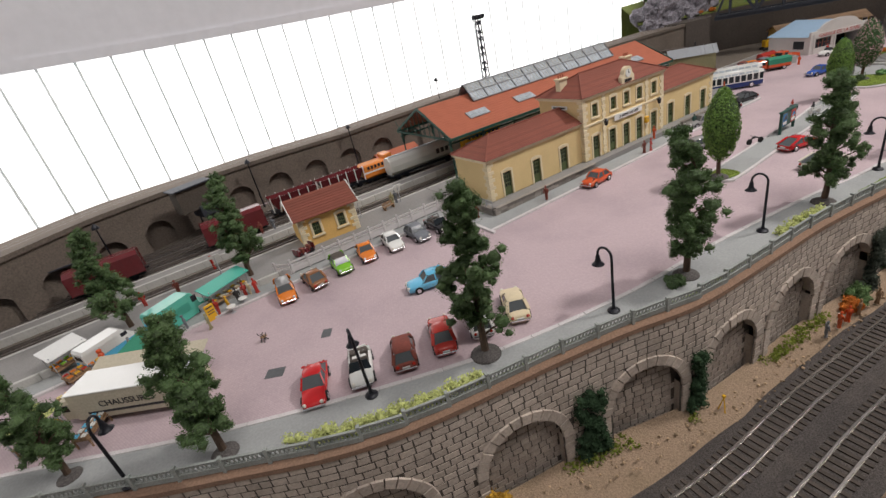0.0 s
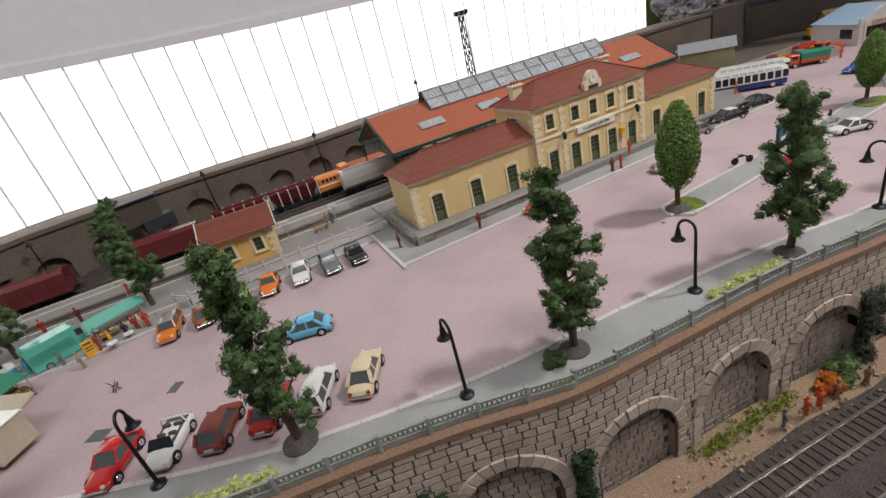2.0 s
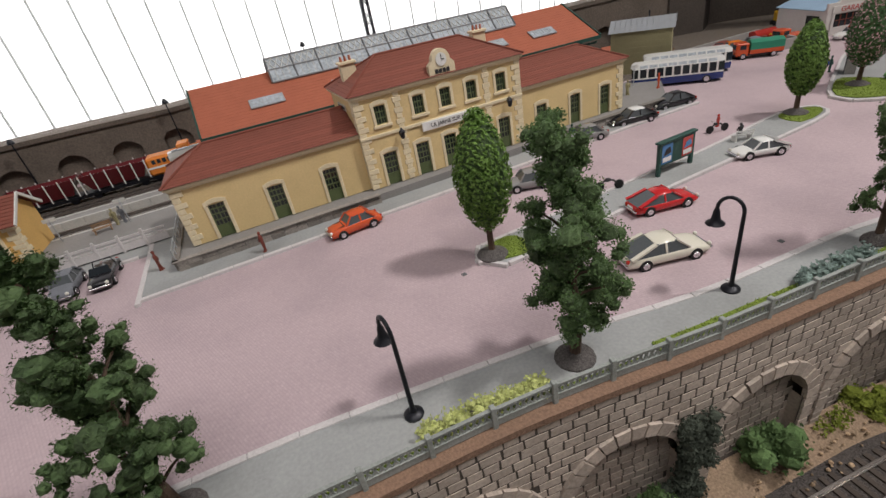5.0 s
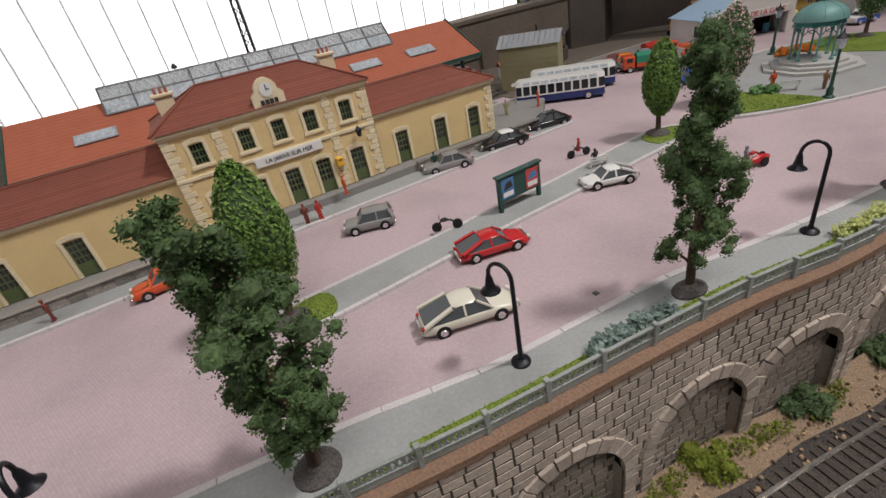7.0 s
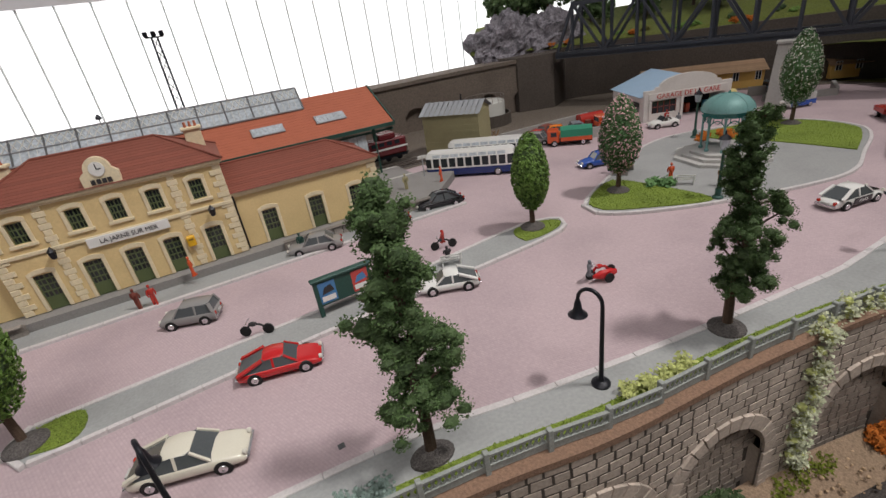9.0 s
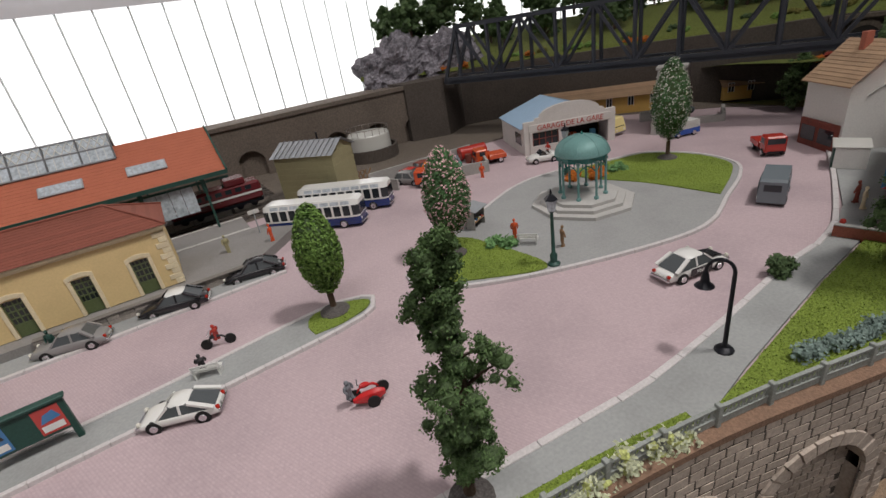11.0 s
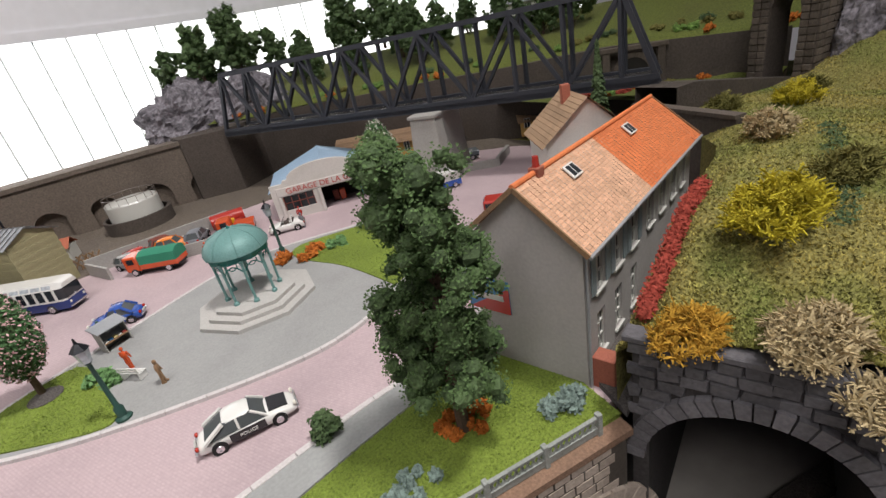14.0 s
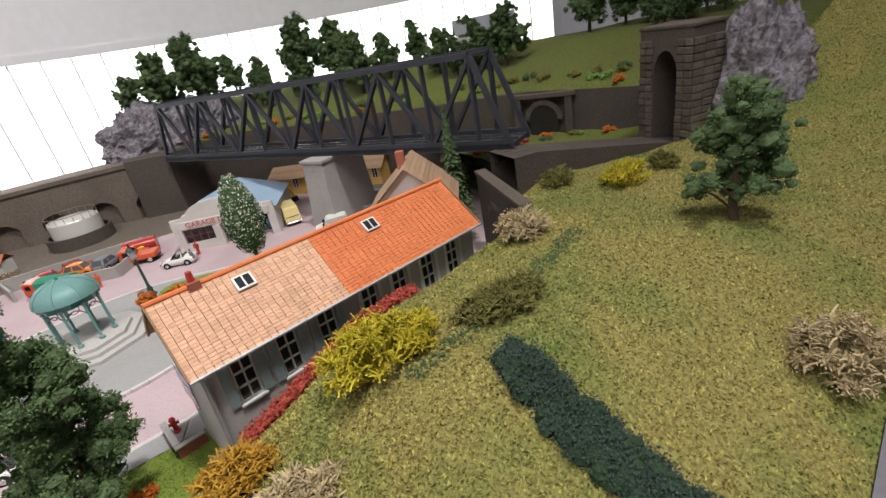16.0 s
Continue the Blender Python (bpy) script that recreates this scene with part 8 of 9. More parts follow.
# ---- houses beside the hill ----
def grey_house():
    s = thing("terraced_house", "long grey rendered house with orange and brown tile roof", "house", 97.6, -38.7, 0, 12.6)
    s.matrix_basis = at(97.6, -38.7, 0, 12.6) @ Matrix.Rotation(radians(1.5), 4, "Y")
    L, D, Hh, rise = 20.2, 6.2, 8.4, 2.7
    wins = [2.0, 4.6, 7.2, 10.4, 12.9, 15.5, 18.0]
    hol = [(x - .6, x + .6, 5.2, 7.8) for x in wins]
    low = [(x - .55, x + .55, 1.2, 3.8) for x in wins[:3]]
    wall = lambda g: part("wall", g, M["cement"], s, "weathered grey rendered wall")
    wall(wall_run(Geo(), 0, L, 0, .35, -.3, Hh, hol + low))
    wall(Geo().box(0, D - .35, -.3, L, D, Hh))
    for xx in (0, L - .35):
        wall(Geo().prism([(.35, -.3), (D - .35, -.3), (D - .35, Hh), (D, Hh), (D / 2, Hh + rise), (0, Hh), (.35, Hh)], xx, xx + .35, Matrix(((0, 0, 1, 0), (1, 0, 0, 0), (0, 1, 0, 0), (0, 0, 0, 1)))))
    # added black sheet in place of the dark rooms' shade
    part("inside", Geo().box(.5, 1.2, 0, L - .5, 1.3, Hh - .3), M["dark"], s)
    for k, (a, b, c, d) in enumerate(hol + low):
        x = (a + b) / 2
        w = part("window", Geo().box(a, .22, c, b, .27, d), M["glass"], s)
        f = Geo()
        for q in (a, x - .05, b - .1):
            f.box(q, .12, c, q + .1, .24, d)
        for q in range(4):
            zc = c + (d - c) * q / 3
            f.box(a, .12, max(c, zc - .05), b, .24, min(d, zc + .05))
        part("frame", f, M["white_dull"], w, "white window bars")
        part("sill", Geo().bevel_box(a - .15, -.15, c - .18, b + .15, .2, c, .03), M["white_dull"], w)
        if k < 3:
            for sx, x0 in ((-1, a - .62), (1, b + .04)):
                part("shutter", Geo().bevel_box(x0, -.1, c, x0 + .56, -.02, d, .02), M["shutter"], w, "grey-green shutter")
        elif k < 7:
            sr = Geo()
            for x0 in (a - .32, b + .04):
                sr.bevel_box(x0, -.06, c, x0 + .28, .02, d, .02)
            part("jamb", sr, M["white_dull"], w)
    for sg in (0, 1):
        for nm, x0, x1, mat in (("brown", -.5, 8.8, M["tile_brown"]), ("orange", 8.8, L + .5, M["tile_orange"])):
            n, cols = 22, int((x1 - x0) / .42)
            r = Geo()
            for k in range(n):
                t0, t1 = k / n, (k + 1) / n
                yy = lambda t: (-.55 + (D / 2 + .55) * t) if sg == 0 else (D + .55 - (D / 2 + .55) * t)
                zz = lambda t: Hh - .25 + (rise + .36) * t
                for q in range(cols):
                    xa, xb = x0 + (x1 - x0) * q / cols, x0 + (x1 - x0) * (q + 1) / cols
                    l = .035 + rnd.uniform(0, .015)
                    r.add([(xa + .006, yy(t0), zz(t0) + l), (xb - .015, yy(t0), zz(t0) + l), (xb - .015, yy(t1), zz(t1) + .02), (xa + .015, yy(t1), zz(t1) + .02), (xa + .015, yy(t0), zz(t0)), (xb - .015, yy(t0), zz(t0))], [(0, 1, 2, 3), (4, 5, 1, 0)])
            part("roof_slope", r, mat, s, nm + " flat tile roof slope")["kind"] = "stuff"
    part("ridge", Geo().tube([(-.5, D / 2, Hh + rise + .15), (L + .5, D / 2, Hh + rise + .15)], .16, 8), M["tile_orange"], s, "orange ridge tiles")
    for xx in (-.5, L + .5):
        for yy in (-.55, D + .55):
            part("bargeboard", Geo().beam((xx, yy, Hh - .22), (xx, D / 2, Hh + rise + .08), .1, .26), M["wood"], s)
    part("gutter", Geo().tube([(-.5, -.6, Hh - .25), (L + .5, -.6, Hh - .25)], .1, 6), M["zinc"], s)
    ch = part("chimney", Geo().bevel_box(1.65, 2.8, Hh + 1.3, 2.3, 3.4, Hh + rise + .4, .04), M["brick"], s, "brick chimney with a red pot")
    part("chimney_pot", Geo().cyl(1.97, 3.1, Hh + rise + .4, Hh + rise + .95, .2, .16, 10), M["red2"], ch)
    for x in (4.2, 13.0):
        t = .76
        y, z = -.55 + (D / 2 + .55) * t, Hh - .25 + (rise + .36) * t
        m = Matrix.Translation((x, y, z + .12)) @ Matrix.Rotation(math.atan2(rise + .36, D / 2 + .55), 4, "X")
        sk = part("skylight", Geo().bevel_box(-.55, -.45, 0, .55, .45, .12, .03, m), M["white"], s, "white framed roof light")
        part("pane", Geo().box(-.42, -.34, .1, -.05, .34, .14, m).box(.05, -.34, .1, .42, .34, .14, m), M["glass"], sk)
    # painted wall sign: two plain colour fields and bars
    sg = part("wall_sign", Geo().box(-.04, 4.3, 3.5, .0, 7.1, 5.6), M["poster_blue"], s, "faded painted wall advertisement in blue and red")
    part("sign_field", Geo().add([(-.06, 4.3, 3.5), (-.06, 7.1, 3.5), (-.06, 4.3, 5.2)], [(0, 2, 1)]), M["poster_red"], sg)
    part("sign_band", Geo().box(-.08, 4.7, 4.3, -.06, 6.7, 4.65), M["white_dull"], sg)
    part("downpipe", Geo().tube([(.15, -.12, 0), (.15, -.12, Hh - .2)], .08, 6), M["zinc"], s)
    wl = part("garden_wall", Geo().box(-1.9, 5.6, -.2, -.2, 5.8, 1.0).box(-1.9, 5.8, -.2, -1.7, 9.0, 1.0), M["brick"], s, "low red brick garden wall")
    part("coping", Geo().bevel_box(-2.0, 5.5, 1.0, -.2, 5.9, 1.12, .03).bevel_box(-2.0, 5.9, 1.003, -1.6, 9.0, 1.12, .03), M["concrete"], wl)
    part("brick_buttress", Geo().bevel_box(.3, -1.3, -.2, 1.3, -.1, 1.9, .04), M["brick"], s, "red brick buttress")


grey_house()
w = block_house("white_house", "white gabled house with a brown tile roof and red shop front", 120.5, -27.4, 55, 6.4, 7.6, 7.2, 3.5, M["white_wall"], M["roof_brown"])
part("chimney", Geo().bevel_box(3.2, 4.1, 9.6, 3.9, 4.9, 11.6, .04), M["brick"], w)
part("shop_front", Geo().bevel_box(.3, 7.55, 0, 6.1, 7.9, 3.0, .04), M["rust_red"], w, "red timber shop front")
part("shop_window", Geo().box(.7, 7.85, .7, 2.9, 7.94, 2.3).box(3.5, 7.85, .7, 5.7, 7.94, 2.3), M["glass"], w)
part("gable_sign", Geo().tube([(-.05, 1.7 + 4.2 * t, 5.9 + 1.0 * math.sin(math.pi * t)) for t in (0, .2, .4, .6, .8, 1)], .1, 5), M["concrete"], w, "faded curved lettering band")
lt = thing("lean_to", "low white annexe with a green front", "annexe", 110.0, -26.9, 0, 20.5)
lt.scale = (.75, .75, .8)
part("wall", Geo().box(0, 0, 0, 4.2, 3.4, 2.8), M["white_wall"], lt)
part("front", Geo().bevel_box(.2, 3.35, 0, 4, 3.6, 2.5, .03), M["iron_green"], lt)
part("roof", Geo().bevel_box(-.2, -.2, 2.8, 4.4, 3.8, 3.0, .05), M["white_dull"], lt)
hy = thing("fire_hydrant", "small red fire hydrant on the pavement", "hydrant", 94.5, -30.6, .2)
part("barrel", Geo().lathe(0, 0, [(.25, 0), (.25, .1), (.16, .15), (.16, .9), (.22, .95), (.15, 1.15), (.05, 1.2)], 10), M["red2"], hy, smooth=True)
part("nozzles", Geo().box(-.32, -.08, .6, .32, .08, .76), M["red2"], hy)

def fir(x, y, h, r, seed):
    rnd.seed(seed)
    o = thing("fir_tree", "narrow dark green fir tree", "tree", x, y, 0, 0, "fir trees")
    part("trunk", Geo().tube([(0, 0, 0), (0, 0, h * .97)], .3, 7, .05), M["bark"], o)
    lv = Geo()
    for k in range(1500):
        f = rnd.random() ** .8
        z = h * (.12 + .88 * f)
        d = r * (1 - f) * rnd.uniform(.25, 1.05) + .08
        a = rnd.uniform(0, 6.283)
        c, q, w_ = math.cos(a), math.sin(a), rnd.uniform(.12, .22)
        lv.add([(d * .35 * c, d * .35 * q, z + .25), (d * c - w_ * q, d * q + w_ * c, z - .1), (d * 1.15 * c, d * 1.15 * q, z - .25), (d * c + w_ * q, d * q - w_ * c, z - .1)], [(0, 1, 2, 3)])
    part("needles", lv, M["leaf"], o, "dark green needles")["kind"] = "stuff"


fir(124.6, -21.6, 14.4, 1.9, 401)

# ---- tunnel portal and hillside ----
pt = thing("tunnel_portal", "dark rock-faced stone tunnel portal", "tunnel portal", 97.3, -41.4, 0, -74)
PW, PC, PR, PS = 26.0, 5.0, 4.4, -2.2
pg, pr, rg = Geo(), Geo(), Geo()
step = .25
x = 0.0
while x < PW:
    def top(q):
        return PS + math.sqrt(max(0, PR * PR - (q - PC) ** 2)) if abs(q - PC) < PR else None
    a, b = top(x), top(x + step)
    la, lb = (LOW - 1 if a is None else a), (LOW - 1 if b is None else b)
    if (a is None) != (b is None):
        la = lb = LOW - 1
    pg.add([(x, 0, la), (x + step, 0, lb), (x + step, 0, 4.9), (x, 0, 4.9)], [(0, 1, 2, 3)])
    if a is not None and b is not None:
        pg.add([(x, 0, a), (x + step, 0, b), (x + step, 15, b), (x, 15, a)], [(3, 2, 1, 0)])
    x += step
for sx in (-PR, PR):
    pg.add([(PC + sx, 0, LOW - 1), (PC + sx, 15, LOW - 1), (PC + sx, 15, PS), (PC + sx, 0, PS)], [(0, 1, 2, 3)])
part("core", pg, M["portal_dark"], pt)
# near-black sheet paints the shade deep in the bore
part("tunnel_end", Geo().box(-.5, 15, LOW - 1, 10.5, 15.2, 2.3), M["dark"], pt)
rnd.seed(90)
z = LOW
row = 0
while z < 4.4:
    x = -.2 + (row % 2) * .5
    while x < PW - 1:
        wd = rnd.uniform(.6, 1.3)
        cx, cz = x + wd / 2, z + .31
        r_ = math.hypot(cx - PC, max(0, cz - PS))
        if (r_ > PR + .95 if cz > PS else abs(cx - PC) > PR + .5):
            j = lambda: rnd.uniform(-.08, .08)
            d = rnd.uniform(.12, .28)
            v = [(x + .06 + j(), -d, z + .06 + j()), (x + wd - .06 + j(), -d, z + .06 + j()), (x + wd - .06 + j(), -d, z + .56 + j()), (x + .06 + j(), -d, z + .56 + j())]
            v += [(x, .02, z), (x + wd, .02, z), (x + wd, .02, z + .6), (x, .02, z + .6)]
            pr.add(v, [(0, 1, 2, 3), (0, 4, 5, 1), (1, 5, 6, 2), (2, 6, 7, 3), (3, 7, 4, 0)])
        x += wd
    z += .62
    row += 1
part("stonework", pr, M["portal_stone"], pt, "dark rock-faced stones")["kind"] = "stuff"
n = 23
for k in range(n):
    a0, a1 = math.pi * (k + .06) / n, math.pi * (k + .94) / n
    v = [(PC + r_ * math.cos(a), -.4, PS + r_ * math.sin(a)) for r_, a in ((PR, a0), (PR, a1), (PR + .85, a1), (PR + .85, a0))]
    v += [(p[0], .02, p[2]) for p in v]
    part("voussoir", Geo().add(v, [(3, 2, 1, 0), (0, 1, 5, 4), (1, 2, 6, 5), (2, 3, 7, 6), (3, 0, 4, 7)]), M["portal_stone"], pt)
part("coping", Geo().bevel_box(-.4, -.3, 4.75, PW, .7, 5.1, .06), M["portal_stone"], pt)

PORTAL_IN = Matrix.Translation((97.3, -41.4, 0)) @ Matrix.Rotation(radians(-74), 4, "Z")


def hill_z(x, y):
    z = 5.0 + 2.6 * min(1.0, max(0.0, (x - 98) / 8)) - .09 * max(0, x - 120) - .3 * max(0, -49 - y) + .35 * noise.noise((x * .12, y * .12, 0)) + .12 * noise.noise((x * .5, y * .5, 5))
    z += .25 * math.exp(-((y + 46.2 - (x - 106.0) * .3) / .8) ** 2)
    z += .55 * max(0, x - 142) * max(0.0, min(1.0, (-30.0 - y) / 7.0))
    return z


rows, NI = [], 84
hl = Geo()
for j in range(60):
    v = j / 59
    row_ = []
    for i in range(NI):
        u = i / (NI - 1)
        # from the house line (v = 0) to the board's edge (v = 1)
        x = 97.4 + u * 96 + v * 6.0 * (1 - u)
        y0 = curve_y([(97, -40.6), (119, -35.6), (131.5, -25.4), (146, -28.6), (157, -29), (195, -29)], x)
        y1 = -63.0 + (x - 97) * .22
        y = y0 + (y1 - y0) * v
        row_.append((x, y, hill_z(x, y) - (1.2 if x > 119 else 1.6) * max(0, 1 - v * 12)))
    rows.append(row_)
hl.strip(rows[::-1])
hill = solid("hill", hl, M["hill"], "olive grass hillside above the tunnel", "hill", kind="structure", smooth=True, angle=180)
bl = Geo()
rnd.seed(91)
for _ in range(110000):
    i, j = rnd.random() ** 2.1 * (NI - 1.001), rnd.random() * 58.999
    fi, fj = i - int(i), j - int(j)
    p00, p10, p01, p11 = rows[int(j)][int(i)], rows[int(j)][int(i) + 1], rows[int(j) + 1][int(i)], rows[int(j) + 1][int(i) + 1]
    x, y, z = [(p00[q] * (1 - fi) + p10[q] * fi) * (1 - fj) + (p01[q] * (1 - fi) + p11[q] * fi) * fj for q in range(3)]
    an = rnd.uniform(0, 6.28)
    s_ = rnd.uniform(.05, .1)
    bl.add([(x - s_ * math.cos(an), y - s_ * math.sin(an), z - .02), (x + s_ * math.cos(an), y + s_ * math.sin(an), z - .02), (x + rnd.uniform(-.14, .14), y + rnd.uniform(-.14, .14), z + rnd.uniform(.04, .15))], [(0, 1, 2)])
part("turf_flock", bl, M["hill_blade"], hill, "tufted olive flock")["kind"] = "stuff"
edge = [rows[-1][i] for i in range(NI)]
g = Geo().strip([[(x, y - 3.5, z + .2) for x, y, z in edge], [(x, y, z + .25) for x, y, z in edge], [(x, y, z - .5) for x, y, z in edge]])
g.strip([[(x, y - 3.5, -30) for x, y, z in edge], [(x, y - 3.5, z + .2) for x, y, z in edge]])
solid("fascia_board", g, M["fascia"], "pale grey painted board edging the layout", "board", kind="structure")
# earth under the hill, on the house side
g = Geo().strip([[(x, y, -1) for x, y, z in rows[0]], [(x, y, z) for x, y, z in rows[0]]])
solid("hill_bank", g, M["hill"], "earth bank behind the houses", "bank", kind="structure")


# dark end wall of the bank
bw2 = thing("end_wall", "dark stone end wall with a blind arch", "wall", kind="structure")
e0, e1 = Vector((125.4, -25.2, 0)), Vector((121.6, -36.0, 0))
ed = (e1 - e0).normalized()
part("wall", Geo().beam(e0 + Vector((0, 0, 4)), e1 + Vector((0, 0, 4)), .8, 8.0), M["dark_stone"], bw2)
part("coping", Geo().beam(e0 + Vector((0, 0, 8.15)), e1 + Vector((0, 0, 8.15)), 1.1, .3), M["dark_stone2"], bw2)
am = T(124.0, -29.6, 0, math.degrees(math.atan2(ed.y, ed.x)) + 180)
ar = [(math.cos(math.pi * k / 10), math.sin(math.pi * k / 10)) for k in range(11)]
# flat plate on the wall's face, black colour in place of a shaded recess
part("blind_arch", Geo().prism([(1.7 * c, 4.0 + 1.7 * q) for c, q in ar] + [(-1.7, 0), (1.7, 0)], 0, .1, am @ Matrix.Translation((0, .5, 0)) @ Matrix.Rotation(math.pi / 2, 4, "X")), M["dark"], bw2, "flat black plate painting the arch's shade")
for k in range(10):
    a0, a1 = math.pi * k / 10 + .02, math.pi * (k + 1) / 10 - .02
    for side in (.42, -.62):
        part("voussoir", Geo().prism([(q * math.cos(a), 4.0 + q * math.sin(a)) for q, a in ((1.7, a0), (2.3, a0), (2.3, a1), (1.7, a1))], 0, .2, am @ Matrix.Translation((0, side + .2, 0)) @ Matrix.Rotation(math.pi / 2, 4, "X")), M["dark_stone2"], bw2)


# added dark strip: the shadow in the gap behind the house, as colour
g = Geo().prism([(97.1, -41.2), (119.0, -36.7), (120.5, -32.2), (98.4, -38.1)], 0.0, .35)
solid("alley", g, M["pit"], "dark strip painting the shade between house and hill", "ground", kind="structure")


def twiggy(x, y, rx, ry, rz, mat, label, seed, tw=90):
    """A bush of fine forked twigs, like dried moss."""
    rnd.seed(seed)
    o = thing("moss_bush", label, "shrub", x, y, hill_z(x, y) - .1, 0, "bushes on the hill")
    g, lv = Geo(), Geo()
    for _ in range(tw):
        a, d = rnd.uniform(0, 6.283), math.sqrt(rnd.random())
        p = Vector((rx * .5 * d * math.cos(a), ry * .5 * d * math.sin(a), 0))
        tip = Vector((rx * d * math.cos(a), ry * d * math.sin(a), rz * (1.1 - .75 * d * d) * rnd.uniform(.6, 1)))
        m1 = p.lerp(tip, .5) + Vector((rnd.uniform(-.2, .2), rnd.uniform(-.2, .2), .2))
        g.tube([p, m1, tip], .06, 4, .03, False)
        for _ in range(11):
            q = m1.lerp(tip, rnd.uniform(.0, 1))
            e = q + Vector((rnd.uniform(-.5, .5), rnd.uniform(-.5, .5), rnd.uniform(-.1, .5)))
            g.tube([q, q.lerp(e, .5) + Vector((0, 0, .08)), e], .055, 3, .03, False)
        leaves(lv, tip.x, tip.y, tip.z, .4, 10, .07)
    part("brushwood", g, mat, o)["kind"] = "stuff"
    part("flock", lv, mat, o)["kind"] = "stuff"


twiggy(105.4, -43.8, 3.2, 2.0, 2.4, M["moss_yellow"], "bright yellow-green moss bush on the hill", 1, 130)
twiggy(98.0, -43.5, 1.8, 1.3, 1.5, M["autumn_gold"], "orange-gold moss bush above the tunnel", 2, 90)
twiggy(99.7, -47.2, 2.2, 1.5, 1.2, M["moss_cream"], "cream moss bush above the tunnel", 3, 120)
twiggy(98.3, -49.7, 1.6, 1.3, 1.0, M["moss_cream"], "cream moss bush above the tunnel", 4, 60)
twiggy(118.6, -38.9, 1.9, 1.6, 1.9, M["moss_cream"], "pale pinkish moss bush by the bank", 5, 70)
twiggy(112.0, -44.7, 3.0, 1.5, 1.3, M["moss_olive"], "dull olive moss bush on the hill", 6, 80)
twiggy(132.4, -36.5, 2.6, 1.8, 2.2, M["moss_yellow"], "yellow moss bush below the viaduct", 7, 70)
twiggy(129.3, -31.7, 2.0, 1.5, 1.6, M["moss_olive"], "olive moss bush below the viaduct", 8, 60)
twiggy(138.8, -35.7, 1.6, 1.4, 1.8, M["moss_olive"], "olive moss bush at the tower's foot", 9, 50)
twiggy(120.7, -56.0, 2.6, 2.0, 2.4, M["moss_cream"], "straw-coloured moss bush at the board's edge", 10, 90)
rnd.seed(95)
o = thing("red_hedge", "dark red clipped hedge behind the house", "hedge")
inner, lv = Geo(), Geo()
for k in range(60):
    t = k / 59
    x, y = 98.8 + 11.0 * t, -41.1 + 2.5 * t
    puff(inner, x, y, hill_z(x, y) - .2, .36)
    leaves(lv, x, y, hill_z(x, y) - .15, .52, 40, .11)
part("foliage", inner, M["red_leaf"], o)
part("leaves", lv, M["red_leaf"], o)["kind"] = "stuff"
o = thing("dark_hedge", "long dark blue-green hedge across the hillside", "hedge")
inner, lv = Geo(), Geo()
for k in range(80):
    t = k / 79
    x, y = 109.7 - 1.6 * t + 2.2 * t * t, -48.0 - 8.6 * t
    w = .35 + .5 * math.sin(math.pi * min(1, t * .8 + .15))
    for _ in range(2):
        px, py = x + rnd.uniform(-w, w), y + rnd.uniform(-w, w) * .5
        puff(inner, px, py, hill_z(px, py) + .25, .5)
        leaves(lv, px, py, hill_z(px, py) + .35, .65, 95, .07)
part("foliage", inner, M["ivy"], o)
part("leaves", lv, M["ivy_teal"], o)["kind"] = "stuff"
o = thing("green_border", "narrow dark green planted row on the hill", "plants", kind="stuff")
lv = Geo()
for k in range(90):
    t = k / 89
    x, y = 106.0 + 15.0 * t, -46.2 + 4.5 * t
    leaves(lv, x + rnd.uniform(-.3, .3), y + rnd.uniform(-.3, .3), hill_z(x, y) + .02, .5, 15, .1, .3)
part("tufts", lv, M["leaf"], o)
mossy = tree_meshes(9.0, 3.2, 51, 230, 34, .3)
tree(mossy, 129.5, -47.0, hill_z(129.5, -47.0) - .3, 0, 1.0, "grey-green moss tree on the hillside", False, "hill trees")

# ---- viaduct, tower and far hills ----
v = thing("viaduct_approach", "dark stone embankment carrying the track to the tower", "embankment", kind="structure")
VA, VB = (127.4, -28.2), (152, -32.6)
g = Geo()
na = 20
l0 = [(VA[0] + (VB[0] - VA[0]) * k / na, VA[1] + (VB[1] - VA[1]) * k / na) for k in range(na + 1)]
zt = lambda x: 9.2 - .19 * max(0, x - 130)
g.strip([[(x, y, zt(x) - 5) for x, y in l0], [(x, y, zt(x)) for x, y in l0], [(x + .6, y + 4.6, zt(x)) for x, y in l0], [(x + .6, y + 4.6, -8) for x, y in l0]])
part("wall", g, M["dark_stone"], v)
for off in (1.4, 2.9):
    part("rail", Geo().strip([[(x, y + off - .07, zt(x) + .3) for x, y in l0], [(x, y + off + .07, zt(x) + .3) for x, y in l0]]), M["rail"], v)
vb = [p for p in VALLEY if p[0] > 136]
nb = len(vb)
lb_ = [(VA[0] + 1 + (VB[0] - VA[0]) * k / (nb - 1), VA[1] + 4.4 + (VB[1] - VA[1]) * k / (nb - 1)) for k in range(nb)]
rows = []
for j in range(9):
    f = j / 8
    rows.append([(a[0] + (b[0] - a[0]) * f, a[1] + (b[1] - a[1]) * f, zt(a[0]) - 1.2 + (5.6 - zt(a[0]) + 1.2) * f + .5 * noise.noise((a[0] * .3 + f, b[1] * .3, f * 3))) for a, b in zip(lb_, vb)])
solid("valley_bank", Geo().strip(rows), M["far_hill"], "green bank between the embankment and the far tunnel", "bank", kind="structure", smooth=True, angle=180)
